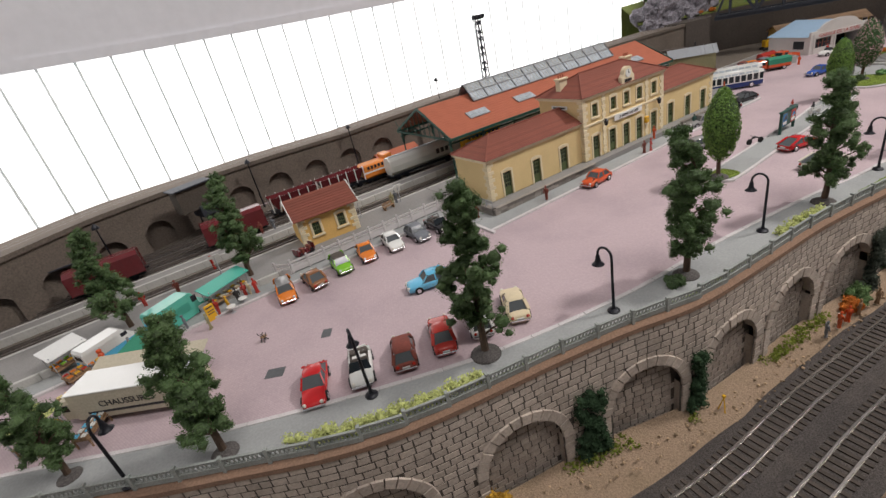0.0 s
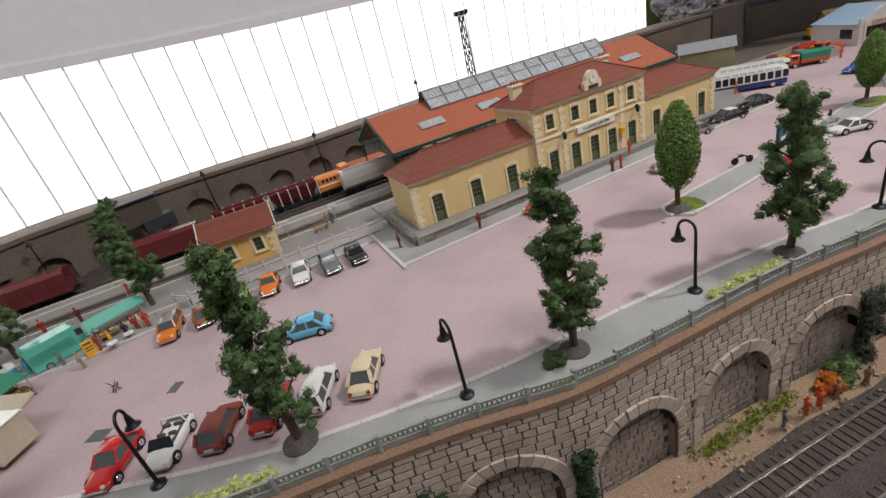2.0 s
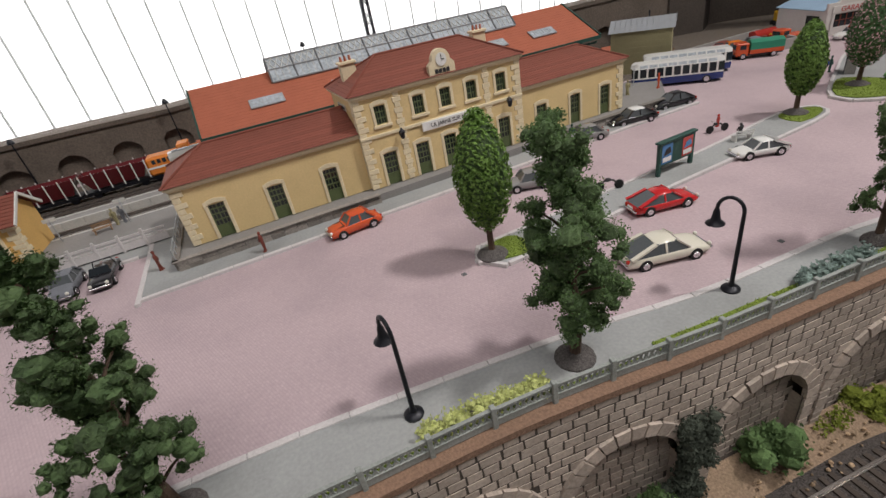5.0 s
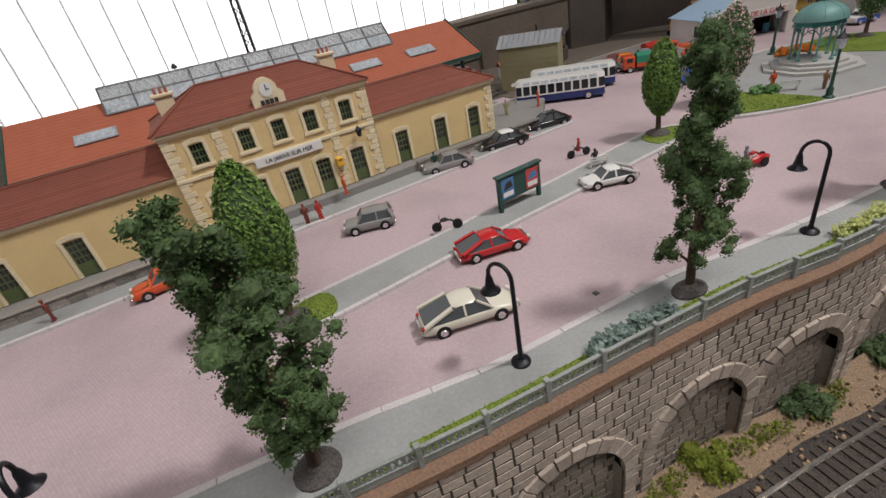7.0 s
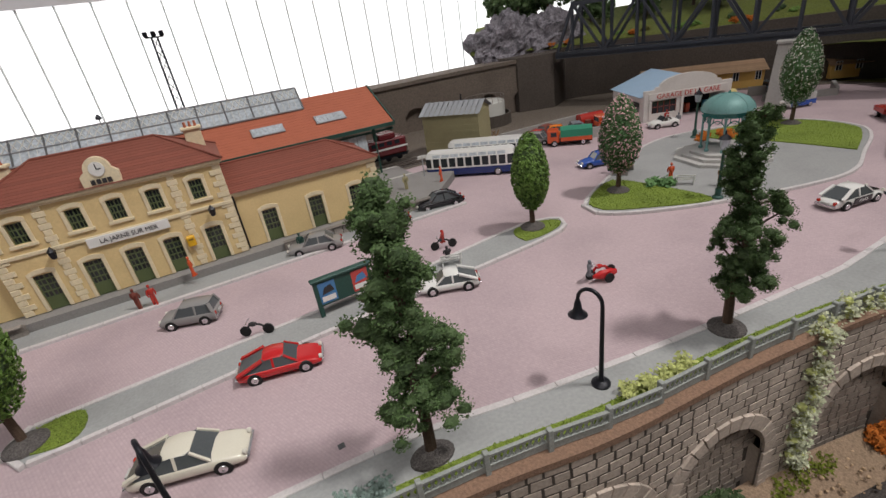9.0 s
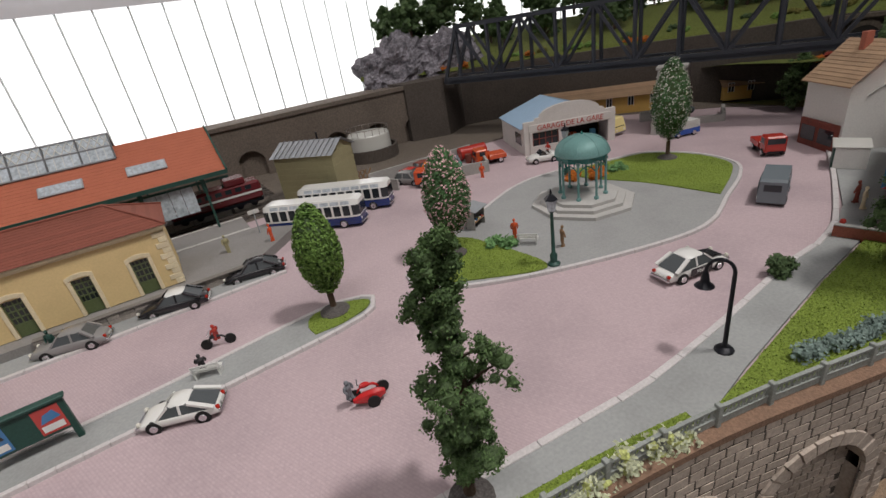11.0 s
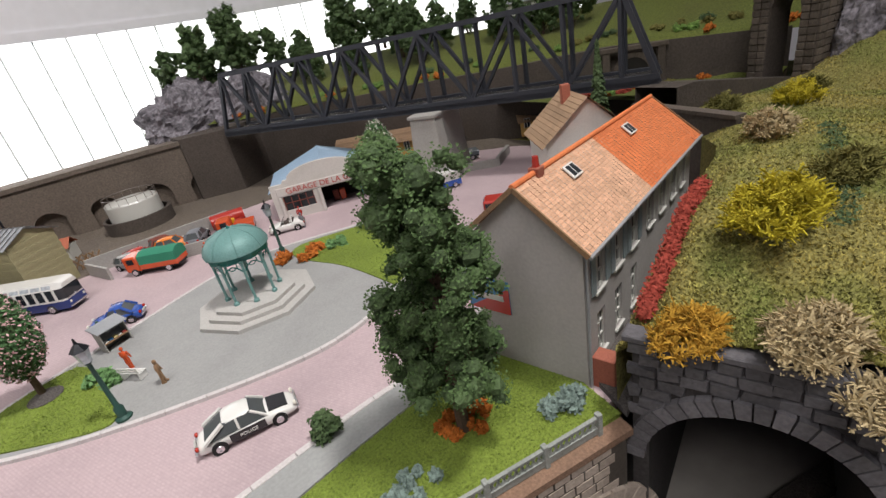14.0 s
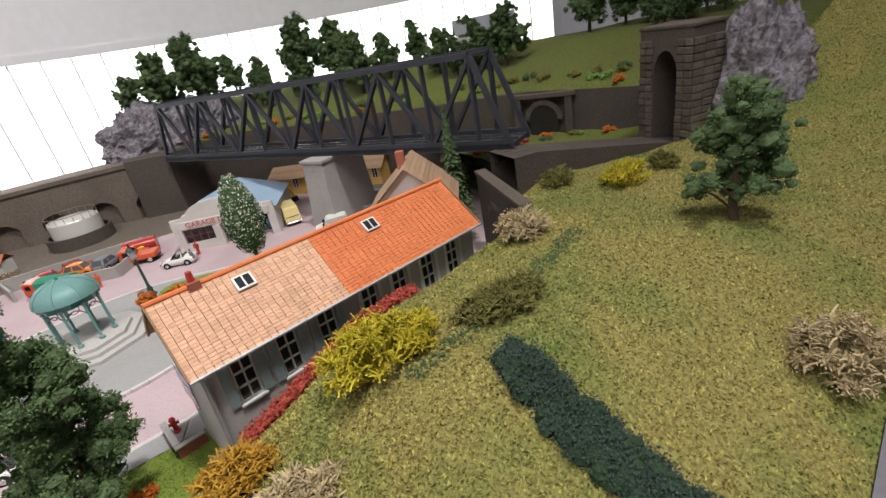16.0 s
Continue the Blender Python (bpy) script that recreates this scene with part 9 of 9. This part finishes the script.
for k in range(16):
    r_ = rows[2 + k % 6][2 + (k * 5) % (nb - 4)]
    shrub("shrub", r_[0], r_[1], r_[2] - .1, 1.0, .9, .7, M[("autumn", "leaf2", "red_leaf", "leaf", "moss_olive")[k % 5]], "low bush on the bank below the far tunnel", seed=300 + k, n=8, leafy=50)
tw = thing("stone_tower", "tall dark stone gateway tower with a pointed arch", "tower", 149.3, -30.4, 3.6, -100)
tw.scale = (1, 1.15, 1.1)
tg = Geo()
for x0, x1 in ((-3.4, -1.6), (1.6, 3.4)):
    tg.box(x0, -1.8, 0, x1, 1.8, 11.5)
pts = [(1.6 * math.cos(math.pi * k / 10), 8.0 + 2.6 * math.sin(math.pi * k / 10)) for k in range(11)]
tg.prism(pts[::1] + [(-3.4, 8.0), (-3.4, 12.5), (3.4, 12.5), (3.4, 8.0)], -1.8, 1.8, Matrix.Rotation(math.pi / 2, 4, "X"))
part("body", tg, M["dark_stone"], tw)
st = Geo()
rnd.seed(97)
for z in range(17):
    for xx in (-3.4, -2.5, 1.6, 2.5):
        wdt = .9
        st.bevel_box(xx + .04, -1.95 - rnd.uniform(0, .12), z * .68 + .04, xx + wdt - .04, -1.75, z * .68 + .64, .05)
    for yy in (-1.8, -.6, .6):
        st.bevel_box(3.35, yy + .04, z * .68 + .04, 3.55 + rnd.uniform(0, .1), yy + 1.16, z * .68 + .64, .05)
        st.bevel_box(-3.55 - rnd.uniform(0, .1), yy + .04, z * .68 + .04, -3.35, yy + 1.16, z * .68 + .64, .05)
part("stonework", st, M["dark_stone2"], tw, "rough dark stones")["kind"] = "stuff"
part("parapet", Geo().bevel_box(-3.55, -1.95, 12.4, 3.55, 1.95, 12.8, .1), M["dark_stone2"], tw)


def rock(name, x, y, z, rx, ry, rz, seed, label):
    rnd.seed(seed)
    g = Geo()
    g.ball(0, 0, 0, 1, 1, 1, 64, 44)
    out = []
    for p in g.v:
        q = Vector(p)
        n = noise.fractal(q * 1.7 + Vector((seed, 0, 0)), .9, 2.1, 5) * .3 + noise.cell(Vector((q.x * 4, q.y * 4, q.z * 1.3)) + Vector((seed, 3, 1))) * .09 + noise.noise(Vector((q.x * 9, q.y * 9, q.z * 3))) * .06
        q = q * (1 + n)
        out.append((x + q.x * rx, y + q.y * ry, z + q.z * rz))
    g.v = out
    solid(name, g, M["rock"], label, "rock", "rocks")


rock("rock_cliff", 99.0, 45.0, 10.8, 8.0, 5.5, 7.0, 3, "grey craggy cliff beside the window")
rock("rock_cliff", 109.0, 42.5, 11.0, 7.5, 5.5, 6.2, 7, "grey craggy cliff beside the bridge")
rock("rock_cliff", 153.5, -36.5, 9.0, 4.6, 4.2, 9.5, 9, "dark grey crag beside the tower")
rock("rock_cliff", 145.3, -20.1, 1.6, 3.0, 2.5, 2.6, 12, "small grey crag above the far tunnel")


def far_z(d, x):
    return 10.5 + .26 * min(d, 20) + .03 * max(0, d - 20) + .6 * noise.noise((x * .06, d * .06, 2))


rows = []
base = [p[:2] for p in smooth_line([(91.4, 46.7, 0), (103.0, 38.2, 0), (114.2, 33.7, 0), (123.4, 23.9, 0), (131.7, 13.8, 0), (139.2, 2.6, 0), (144.7, -6.7, 0), (150.2, -17.1, 0), (158.7, -30.7, 0), (178.0, -48.0, 0)], 2.0)]
reach = [(86, 16), (96, 18), (118, 20), (132, 20), (144, 26), (158, 50), (195, 60)]
drop = [(86, 1.0), (118, .4), (138, .5), (148, .8), (166, -.5), (195, -1)]
lines = [shifted(base, j) for j in range(61)]
for j in range(27):
    row_ = []
    for i, bpt in enumerate(base):
        d = j / 25 * curve_y(reach, bpt[0])
        k = min(59, int(d))
        (xa, ya), (xb, yb) = lines[k][i], lines[k + 1][i]
        x, y = xa + (xb - xa) * (d - k), ya + (yb - ya) * (d - k)
        row_.append((x, y, (far_z(d, x) + curve_y(drop, bpt[0]) - (.4 if j == 0 else 0)) if j < 26 else -3))
    rows.append(row_)
solid("far_hill", Geo().strip(rows), M["far_hill"], "rolling green hills behind the bridge", "hill", kind="structure", smooth=True, angle=180)
rnd.seed(99)
small = tree_meshes(10.0, 3.9, 61, 190, 34, .26, .14)
dark = tree_meshes(10.0, 3.2, 62, 190, 36, .22, .14)
for k in range(26):
    i = rnd.randrange(2, len(base) - 2)
    j = rnd.randrange(11, 24)
    x, y, z = rows[j][i]
    tree(small if k % 3 else dark, x + rnd.uniform(-1, 1), y + rnd.uniform(-1, 1), z - .3, rnd.uniform(0, 360), rnd.uniform(.65, 1.1), "green model tree on the far hill", False, "trees on the far hill")
for x, y, s in ((98.9, 47.7, .55), (104.4, 46.9, .8), (110.8, 44.7, .95), (117.5, 43.5, .6), (130.1, 37.1, .95), (135.0, 32.3, .8), (122.9, 42.5, .5)):
    tree(small, x, y, 16.6, rnd.uniform(0, 360), s * 1.25, "green model tree above the cliff", False, "trees above the cliff")
for k in range(34):
    i = rnd.randrange(6, len(base) - 4)
    x, y, z = rows[1 + k % 4][i]
    shrub("shrub", x, y, z - .1, 1.2, 1.0, .9, M[("autumn", "leaf2", "moss_olive", "leaf")[k % 4]], "low bush on the far bank", seed=200 + k, n=8, leafy=40)
block_house("mansion", "pale grey house far up the hill", 158.9, 23.6, -30, 12, 7, 6, 2.5, M["white_wall"], M["zinc"], 14.0, 4)

# ---- the hall around ----
hall = Geo()
X0_, X1_, Y0_, Y1_, Z0_, Z1_ = -260, 330, -300, 160, -90, 210
hall.strip([[(X0_, Y0_, Z0_), (X1_, Y0_, Z0_)], [(X0_, Y1_, Z0_), (X1_, Y1_, Z0_)]])
solid("floor", hall, M["floor"], "dark hall floor", "floor", kind="structure")
solid("ceiling", Geo().box(X0_, Y0_, Z1_, X1_, Y1_, Z1_ + 5), M["room"], "pale hall ceiling", "ceiling", kind="structure")
for nm, b in (("wall_north", (X0_, Y1_, Z0_, X1_, Y1_ + 5, Z1_)), ("wall_south", (X0_, Y0_ - 5, Z0_, X1_, Y0_, Z1_)), ("wall_west", (X0_ - 5, Y0_, Z0_, X0_, Y1_, Z1_)), ("wall_east", (X1_, Y0_, Z0_, X1_ + 5, Y1_, Z1_))):
    solid(nm, Geo().box(*b), M["room"], "pale hall wall", "wall", kind="structure")

# ---- miniature figures, kept as plain shapes ----
def figurine(x, y, z, color, label="small plain painted figurine shape", lower="ink", lean=0, size=1.0):
    k = size
    g = Geo()
    for sy in (-1, 1):
        g.tube([(.1 if sy > 0 else -.06, sy * .09, 0), (0, sy * .1, .5 * k), (0, sy * .09, .98 * k)], .1, 6, .12)
        g.tube([(0, sy * .22, 1.5 * k), (.04, sy * .32, 1.2 * k), (.14, sy * .27, .9 * k)], .08, 6, .06)
        g.box(-.1 + .06 * sy, sy * .09 - .07, 0, .2 + .06 * sy, sy * .09 + .07, .1)
    g.ball(0, 0, 1.24 * k, .17, .25, .36 * k, 8, 6)
    g.ball(.02, 0, 1.78 * k, .14, .13, .16, 8, 6)
    g.cyl(0, 0, 1.5 * k, 1.7 * k, .07, n=6)
    return solid("figurine", g, M[color], label, "figurine", "figurines", smooth=True, m=at(x, y, z, rnd.uniform(0, 360), lean))


for x, y, z, c in ((-0.1, 2.2, .22, "rust_red"), (8.6, -1.2, .22, "rust_red"), (28.3, -1.2, .22, "rust_red"), (29.5, -1.4, .22, "red2"), (32.8, 0.4, .95, "orange_red"), (42.4, 0.0, .22, "iron_green"), (-4.5, 16.6, .95, "slate"), (-5.2, 16.4, .95, "olive_board"), (-13.0, 17.7, .95, "ink"), (80.0, -16.7, .25, "wood"), (78.4, -12.5, .3, "orange_red"), (77.2, -5.3, .25, "iron_green"), (88.3, 5.4, 0, "orange_red")):
    figurine(x, y, z, c)
for x, y, z, c in ((98.8, 2.3, 0, "slate"), (99.7, 5.0, 0, "red2"), (100.0, -30.0, .22, "cream"), (101.1, -29.2, .22, "rust_red"), (-31.8, 7.1, .22, "red2"), (-27.4, 8.3, .22, "red2"), (-35.1, 7.0, 0, "slate"), (-30.7, 7.2, 0, "yellow"), (-29.5, 8.2, 0, "ink"), (-28.6, 8.9, 0, "red2"), (-28.1, 8.7, 0, "cream"), (-33.0, 5.0, 0, "olive_board"), (-43.2, 4.8, 0, "slate")):
    figurine(x, y, z, c)
for x, y, z, c in ((-44.0, 0.5, 0, "wood"), (-38.5, 8.4, 0, "sky"), (-40.2, 7.3, 0, "silver"), (-30.5, 19.0, .95, "red2"), (-38.7, 15.9, .95, "red2"), (-35.0, 15.4, .95, "rust_red"), (-22.7, 25.6, .95, "rust_red"), (-20.9, 25.6, .95, "slate"), (61.0, 5.7, .95, "orange_red"), (56.7, 6.7, .95, "olive_board")):
    figurine(x, y, z, c)
for x, c in ((16.3, "slate"), (21.8, "wood"), (18.6, "orange_red"), (20.0, "orange_red"), (24.8, "wood")):
    s_ = run_of(x)
    px, py, a = on_face(s_, -2.2)
    figurine(px, py, LOW + .9, c, "small painted figurine beside the track")


def cycle(name, label, x, y, rz, mat, sidecar=False):
    c = thing(name, label, "motorcycle", x, y, 0.0 if name != "motorcycle" else .22, rz, "motorcycles")
    for fx in (-.75, .75):
        m = Matrix.Translation((fx, 0, .36)) @ Matrix.Rotation(math.pi / 2, 4, "X")
        part("wheel", Geo().lathe(0, 0, [(.22, -.07), (.36, -.05), (.36, .05), (.22, .07)], 14, m), M["rubber"], c)
    part("frame", Geo().tube([(-.7, 0, .4), (-.3, 0, .75), (.35, 0, .8), (.72, 0, .4)], .08, 6).ball(.15, 0, .82, .3, .16, .16), mat, c)
    part("handlebar", Geo().tube([(.45, -.35, 1.05), (.5, 0, 1.0), (.45, .35, 1.05)], .04, 5), M["chrome"], c)
    if sidecar:
        part("sidecar", loft([[(fx, .55 + .28 * k * math.cos(a), .5 + .32 * k * math.sin(a)) for a in [j * math.pi / 4 for j in range(8)]] for fx, k in ((-.8, .5), (-.4, 1), (.3, 1), (.9, .35))]), mat, c, "rounded red sidecar", smooth=True)
        m = Matrix.Translation((-.1, .9, .34)) @ Matrix.Rotation(math.pi / 2, 4, "X")
        part("wheel", Geo().lathe(0, 0, [(.2, -.06), (.34, -.05), (.34, .05), (.2, .06)], 12, m), M["rubber"], c)


cycle("motorcycle", "dark motorcycle parked on the traffic island", 36.5, -12.2, 155, M["ink"])
cycle("sidecar_outfit", "red motorcycle with a rounded sidecar", 59.6, -21.5, 168, M["red"], True)
figurine(58.5, -21.5, .55, "slate", "small painted figurine on the sidecar outfit", size=.62)
cycle("delivery_tricycle", "dark cycle on the station road", 53.2, -9.1, 165, M["ink"])
for nm in ("sidecar_outfit", "delivery_tricycle", "motorcycle"):
    bpy.data.objects[nm].scale = (1.08, 1.08, 1.12)
figurine(53.2, -9.1, .6, "red2", "small painted figurine on the cycle", size=.62)
figurine(51.9, -12.4, .65, "ink", "small painted figurine on the white bench", size=.62)

# ---- market place ----
def stall(x, y, rz, top, label, goods, w=3.2, d=2.0, canopy=True):
    s = thing("market_stall", label, "market stall", x, y, 0, rz, "market stalls")
    part("table", Geo().bevel_box(-w / 2, -d / 2, .75, w / 2, d / 2, .88, .03), M["wood"], s)
    for sx in (-1, 1):
        for sy_ in (-1, 1):
            part("leg", Geo().box(sx * w * .45 - .05, sy_ * d * .42 - .05, 0, sx * w * .45 + .05, sy_ * d * .42 + .05, .75), M["wood"], s)
            if canopy:
                part("pole", Geo().cyl(sx * w * .48, sy_ * d * .48, 0, 2.5, .05, n=6), M["zinc"], s)
    if canopy:
        part("canopy", Geo().add([(-w * .56, -d * .65, 2.3), (w * .56, -d * .65, 2.3), (w * .56, d * .65, 2.75), (-w * .56, d * .65, 2.75), (-w * .56, -d * .65, 2.22), (w * .56, -d * .65, 2.22), (w * .56, d * .65, 2.67), (-w * .56, d * .65, 2.67)], [(0, 1, 2, 3), (7, 6, 5, 4), (4, 5, 1, 0), (6, 7, 3, 2), (5, 6, 2, 1), (7, 4, 0, 3)]), M[top], s, "cloth canopy")
    for k in range(10):
        gx, gy = -w * .4 + w * .2 * (k % 5), -d * .22 + d * .44 * (k // 5)
        b = part("crate", Geo().bevel_box(gx - .25, gy - .3, .88, gx + .25, gy + .3, 1.08, .03), M["wood"], s)
        f = Geo()
        for q in range(6):
            f.ball(gx - .15 + .15 * (q % 3), gy - .12 + .22 * (q // 3), 1.12, .09, n=6, k=4)
        part("produce", f, M[goods[k % len(goods)]], b)


stall(-45.9, 10.1, 30, "cloth_white", "market stall under a white striped canopy", ("orange_car", "lime", "yellow"))
stall(-44.4, 6.7, 30, "cloth_white", "open fruit stall without canopy", ("orange_car", "yellow", "red2"), canopy=False)
stall(-44.4, 2.8, 25, "cloth_white", "open stall with yellow goods", ("yellow", "yellow_pale"), canopy=False)
stall(-40.2, 6.1, 30, "canvas", "open stall in front of the turquoise van", ("orange_car", "wood"), 2.6, 1.2, False)
stall(-38.4, 2.9, 60, "canopy_green", "market stall under a dark green canopy", ("wood", "yellow"), 3.0, 2.6)
stall(-30.2, 10.2, 28, "mint", "long stall under a mint green awning", ("yellow", "cream"), 5.0, 1.6)
stall(-43.0, -4.0, 62, "cloth_white", "low blue stall beside the lorry", ("white", "sky"), 2.8, 1.4, False)
stall(-46.8, -1.6, 50, "lime_leaf", "stall under a pale green canopy", ("yellow", "lime"), 3.0, 2.0)
for k, (x, y, m) in enumerate(((-43.3, 8.0, "orange_car"), (-42.8, 7.4, "orange_red"), (-42.5, 8.5, "orange_red"))):
    g = Geo()
    for z in range(4):
        g.ball(0, 0, .3 + z * .45, .36 - .03 * z, n=10, k=6)
    solid("garden_ornament", g, M[m], "stacked orange inflated market toy", "toy", "market toys", m=at(x, y, 0), smooth=True)
for k, (x, y) in enumerate(((-30.5, 6.5), (-29.1, 7.3))):
    t = thing("cafe_table", "round white cafe table", "table", x, y, 0, 0, "cafe tables")
    part("top", Geo().cyl(0, 0, .75, .82, .5, n=16), M["white"], t)
    part("stem", Geo().lathe(0, 0, [(.3, 0), (.05, .08), (.05, .75)], 8), M["zinc"], t)
sb = thing("sandwich_board", "yellow menu board standing on the square", "board", -32.5, 6.8, 0, 20)
part("panel", Geo().bevel_box(-.5, -.05, 0, .5, .05, 1.9, .03), M["yellow"], sb)
part("text_bars", Geo().box(-.35, -.07, 1.5, .35, -.05, 1.65).box(-.35, -.07, 1.1, .35, -.05, 1.2).box(-.35, -.07, .8, .35, -.05, .9), M["ink"], sb)
ch = thing("folding_chair", "dark folding chair standing alone on the square", "chair", -29.0, -2.2, 0, 40)
part("frame", Geo().beam((-.3, -.2, 0), (.3, -.2, .8), .06, .06).beam((-.3, .2, 0), (.3, .2, .8), .06, .06).beam((.3, -.2, 0), (-.35, -.2, 1.1), .06, .06).beam((.3, .2, 0), (-.35, .2, 1.1), .06, .06), M["ink"], ch)
part("seat", Geo().box(-.2, -.25, .48, .3, .25, .54), M["wood"], ch)
for x, y, w, d, rz in ((-24.0, -5.9, 1.3, .9, 60), (-29.4, -7.9, 1.2, 1.6, 60), (20.8, -15.3, .35, .35, 0), (38.7, -25.1, .35, .35, 0)):
    solid("manhole_cover", Geo().bevel_box(-w / 2, -d / 2, -.02, w / 2, d / 2, .02, .01), M["iron_grey"], "dark iron cover set in the paving", "manhole cover", "manhole covers", m=at(x, y, 0, rz))
lg = thing("luggage_trolley", "dark red luggage trolley on the platform", "trolley", -20.4, 11.4, .95, 20)
part("bed", Geo().bevel_box(-1.2, -.6, .4, 1.2, .6, .55, .03), M["maroon"], lg)
part("ends", Geo().box(-1.25, -.6, .5, -1.15, .6, 1.3).box(1.15, -.6, .5, 1.25, .6, 1.3), M["maroon"], lg)
for k in range(4):
    part("suitcase", Geo().bevel_box(-1.0 + k * .5, -.4, .55, -.6 + k * .5, .4, .95 + .15 * (k % 2), .05), M["rust_red" if k % 2 else "maroon"], lg)
for fx in (-.8, .8):
    for sy_ in (-.55, .55):
        part("wheel", Geo().cyl(0, 0, -.05, .05, .35, n=12, m=Matrix.Translation((fx, sy_, .35)) @ Matrix.Rotation(math.pi / 2, 4, "X")), M["black"], lg)
for x in (-40.5, -30, -10.5, -4, 60.5):
    s = thing("platform_sign", "thin platform sign post", "sign", x, 16.2 if x < 0 else 9.5, .95, 0, "platform signs")
    part("post", Geo().cyl(0, 0, 0, 2.6, .07, n=6), M["zinc"], s)
    part("panel", Geo().box(-.6, -.05, 2.3, .6, .05, 2.7), M["white_dull"], s)
rnd.seed(5)
st = thing("gravel", "scattered stones beside the lower tracks", "gravel", kind="stuff")
g = Geo()
for _ in range(900):
    s_ = rnd.uniform(1, run[-1] - 2)
    px, py, a = on_face(s_, -rnd.uniform(.6, 3.2))
    r = rnd.uniform(.05, .16)
    puff(g, px, py, LOW + .75 + r * .2 + .2 * rnd.random(), r)
part("stones", g, M["soil_stone"], st)

# newspaper stand, tripod and a dark tree behind the white house
ns = thing("newspaper_stand", "small grey newspaper stand with a sloping roof", "kiosk", 77.9, -7.2, .22, 25)
part("back", Geo().bevel_box(-1.0, .5, 0, 1.0, .62, 2.0, .02), M["iron_grey"], ns)
for sx in (-1, 1):
    part("side_panel", Geo().bevel_box(sx * 1.0 - .05, -.5, 0, sx * 1.0 + .05, .5, 1.9, .02), M["concrete"], ns)
part("roof", Geo().add([(-1.2, -.8, 1.95), (1.2, -.8, 1.95), (1.2, .75, 2.25), (-1.2, .75, 2.25), (-1.2, -.8, 1.87), (1.2, -.8, 1.87), (1.2, .75, 2.15), (-1.2, .75, 2.15)], [(0, 1, 2, 3), (7, 6, 5, 4), (4, 5, 1, 0), (6, 7, 3, 2), (5, 6, 2, 1), (7, 4, 0, 3)]), M["zinc"], ns, "sloping zinc roof")
part("counter", Geo().bevel_box(-.95, -.5, .7, .95, .0, .82, .02), M["wood"], ns)
for k in range(5):
    part("newspaper", Geo().box(-.85 + k * .36, -.4, .82, -.58 + k * .36, -.1, .9 + .04 * (k % 3)), M[("cloth_white", "poster_blue", "yellow_pale", "cloth_white", "poster_red")[k]], ns)
tx, ty, ta = on_face(run_of(1.5), -1.6)
tp = thing("surveying_tripod", "small yellow surveying tripod beside the track", "tripod", tx, ty, LOW + .85, 0)
for k in range(3):
    a = k * 2.094
    part("leg", Geo().beam((.35 * math.cos(a), .35 * math.sin(a), 0), (0, 0, 1.5), .07, .07), M["yellow"], tp)
part("head", Geo().bevel_box(-.12, -.12, 1.48, .12, .12, 1.75, .03), M["yellow"], tp)
tree(dark, 133.5, -10.6, -.1, 40, .75, "slim dark tree behind the white house", False, "trees behind the houses")
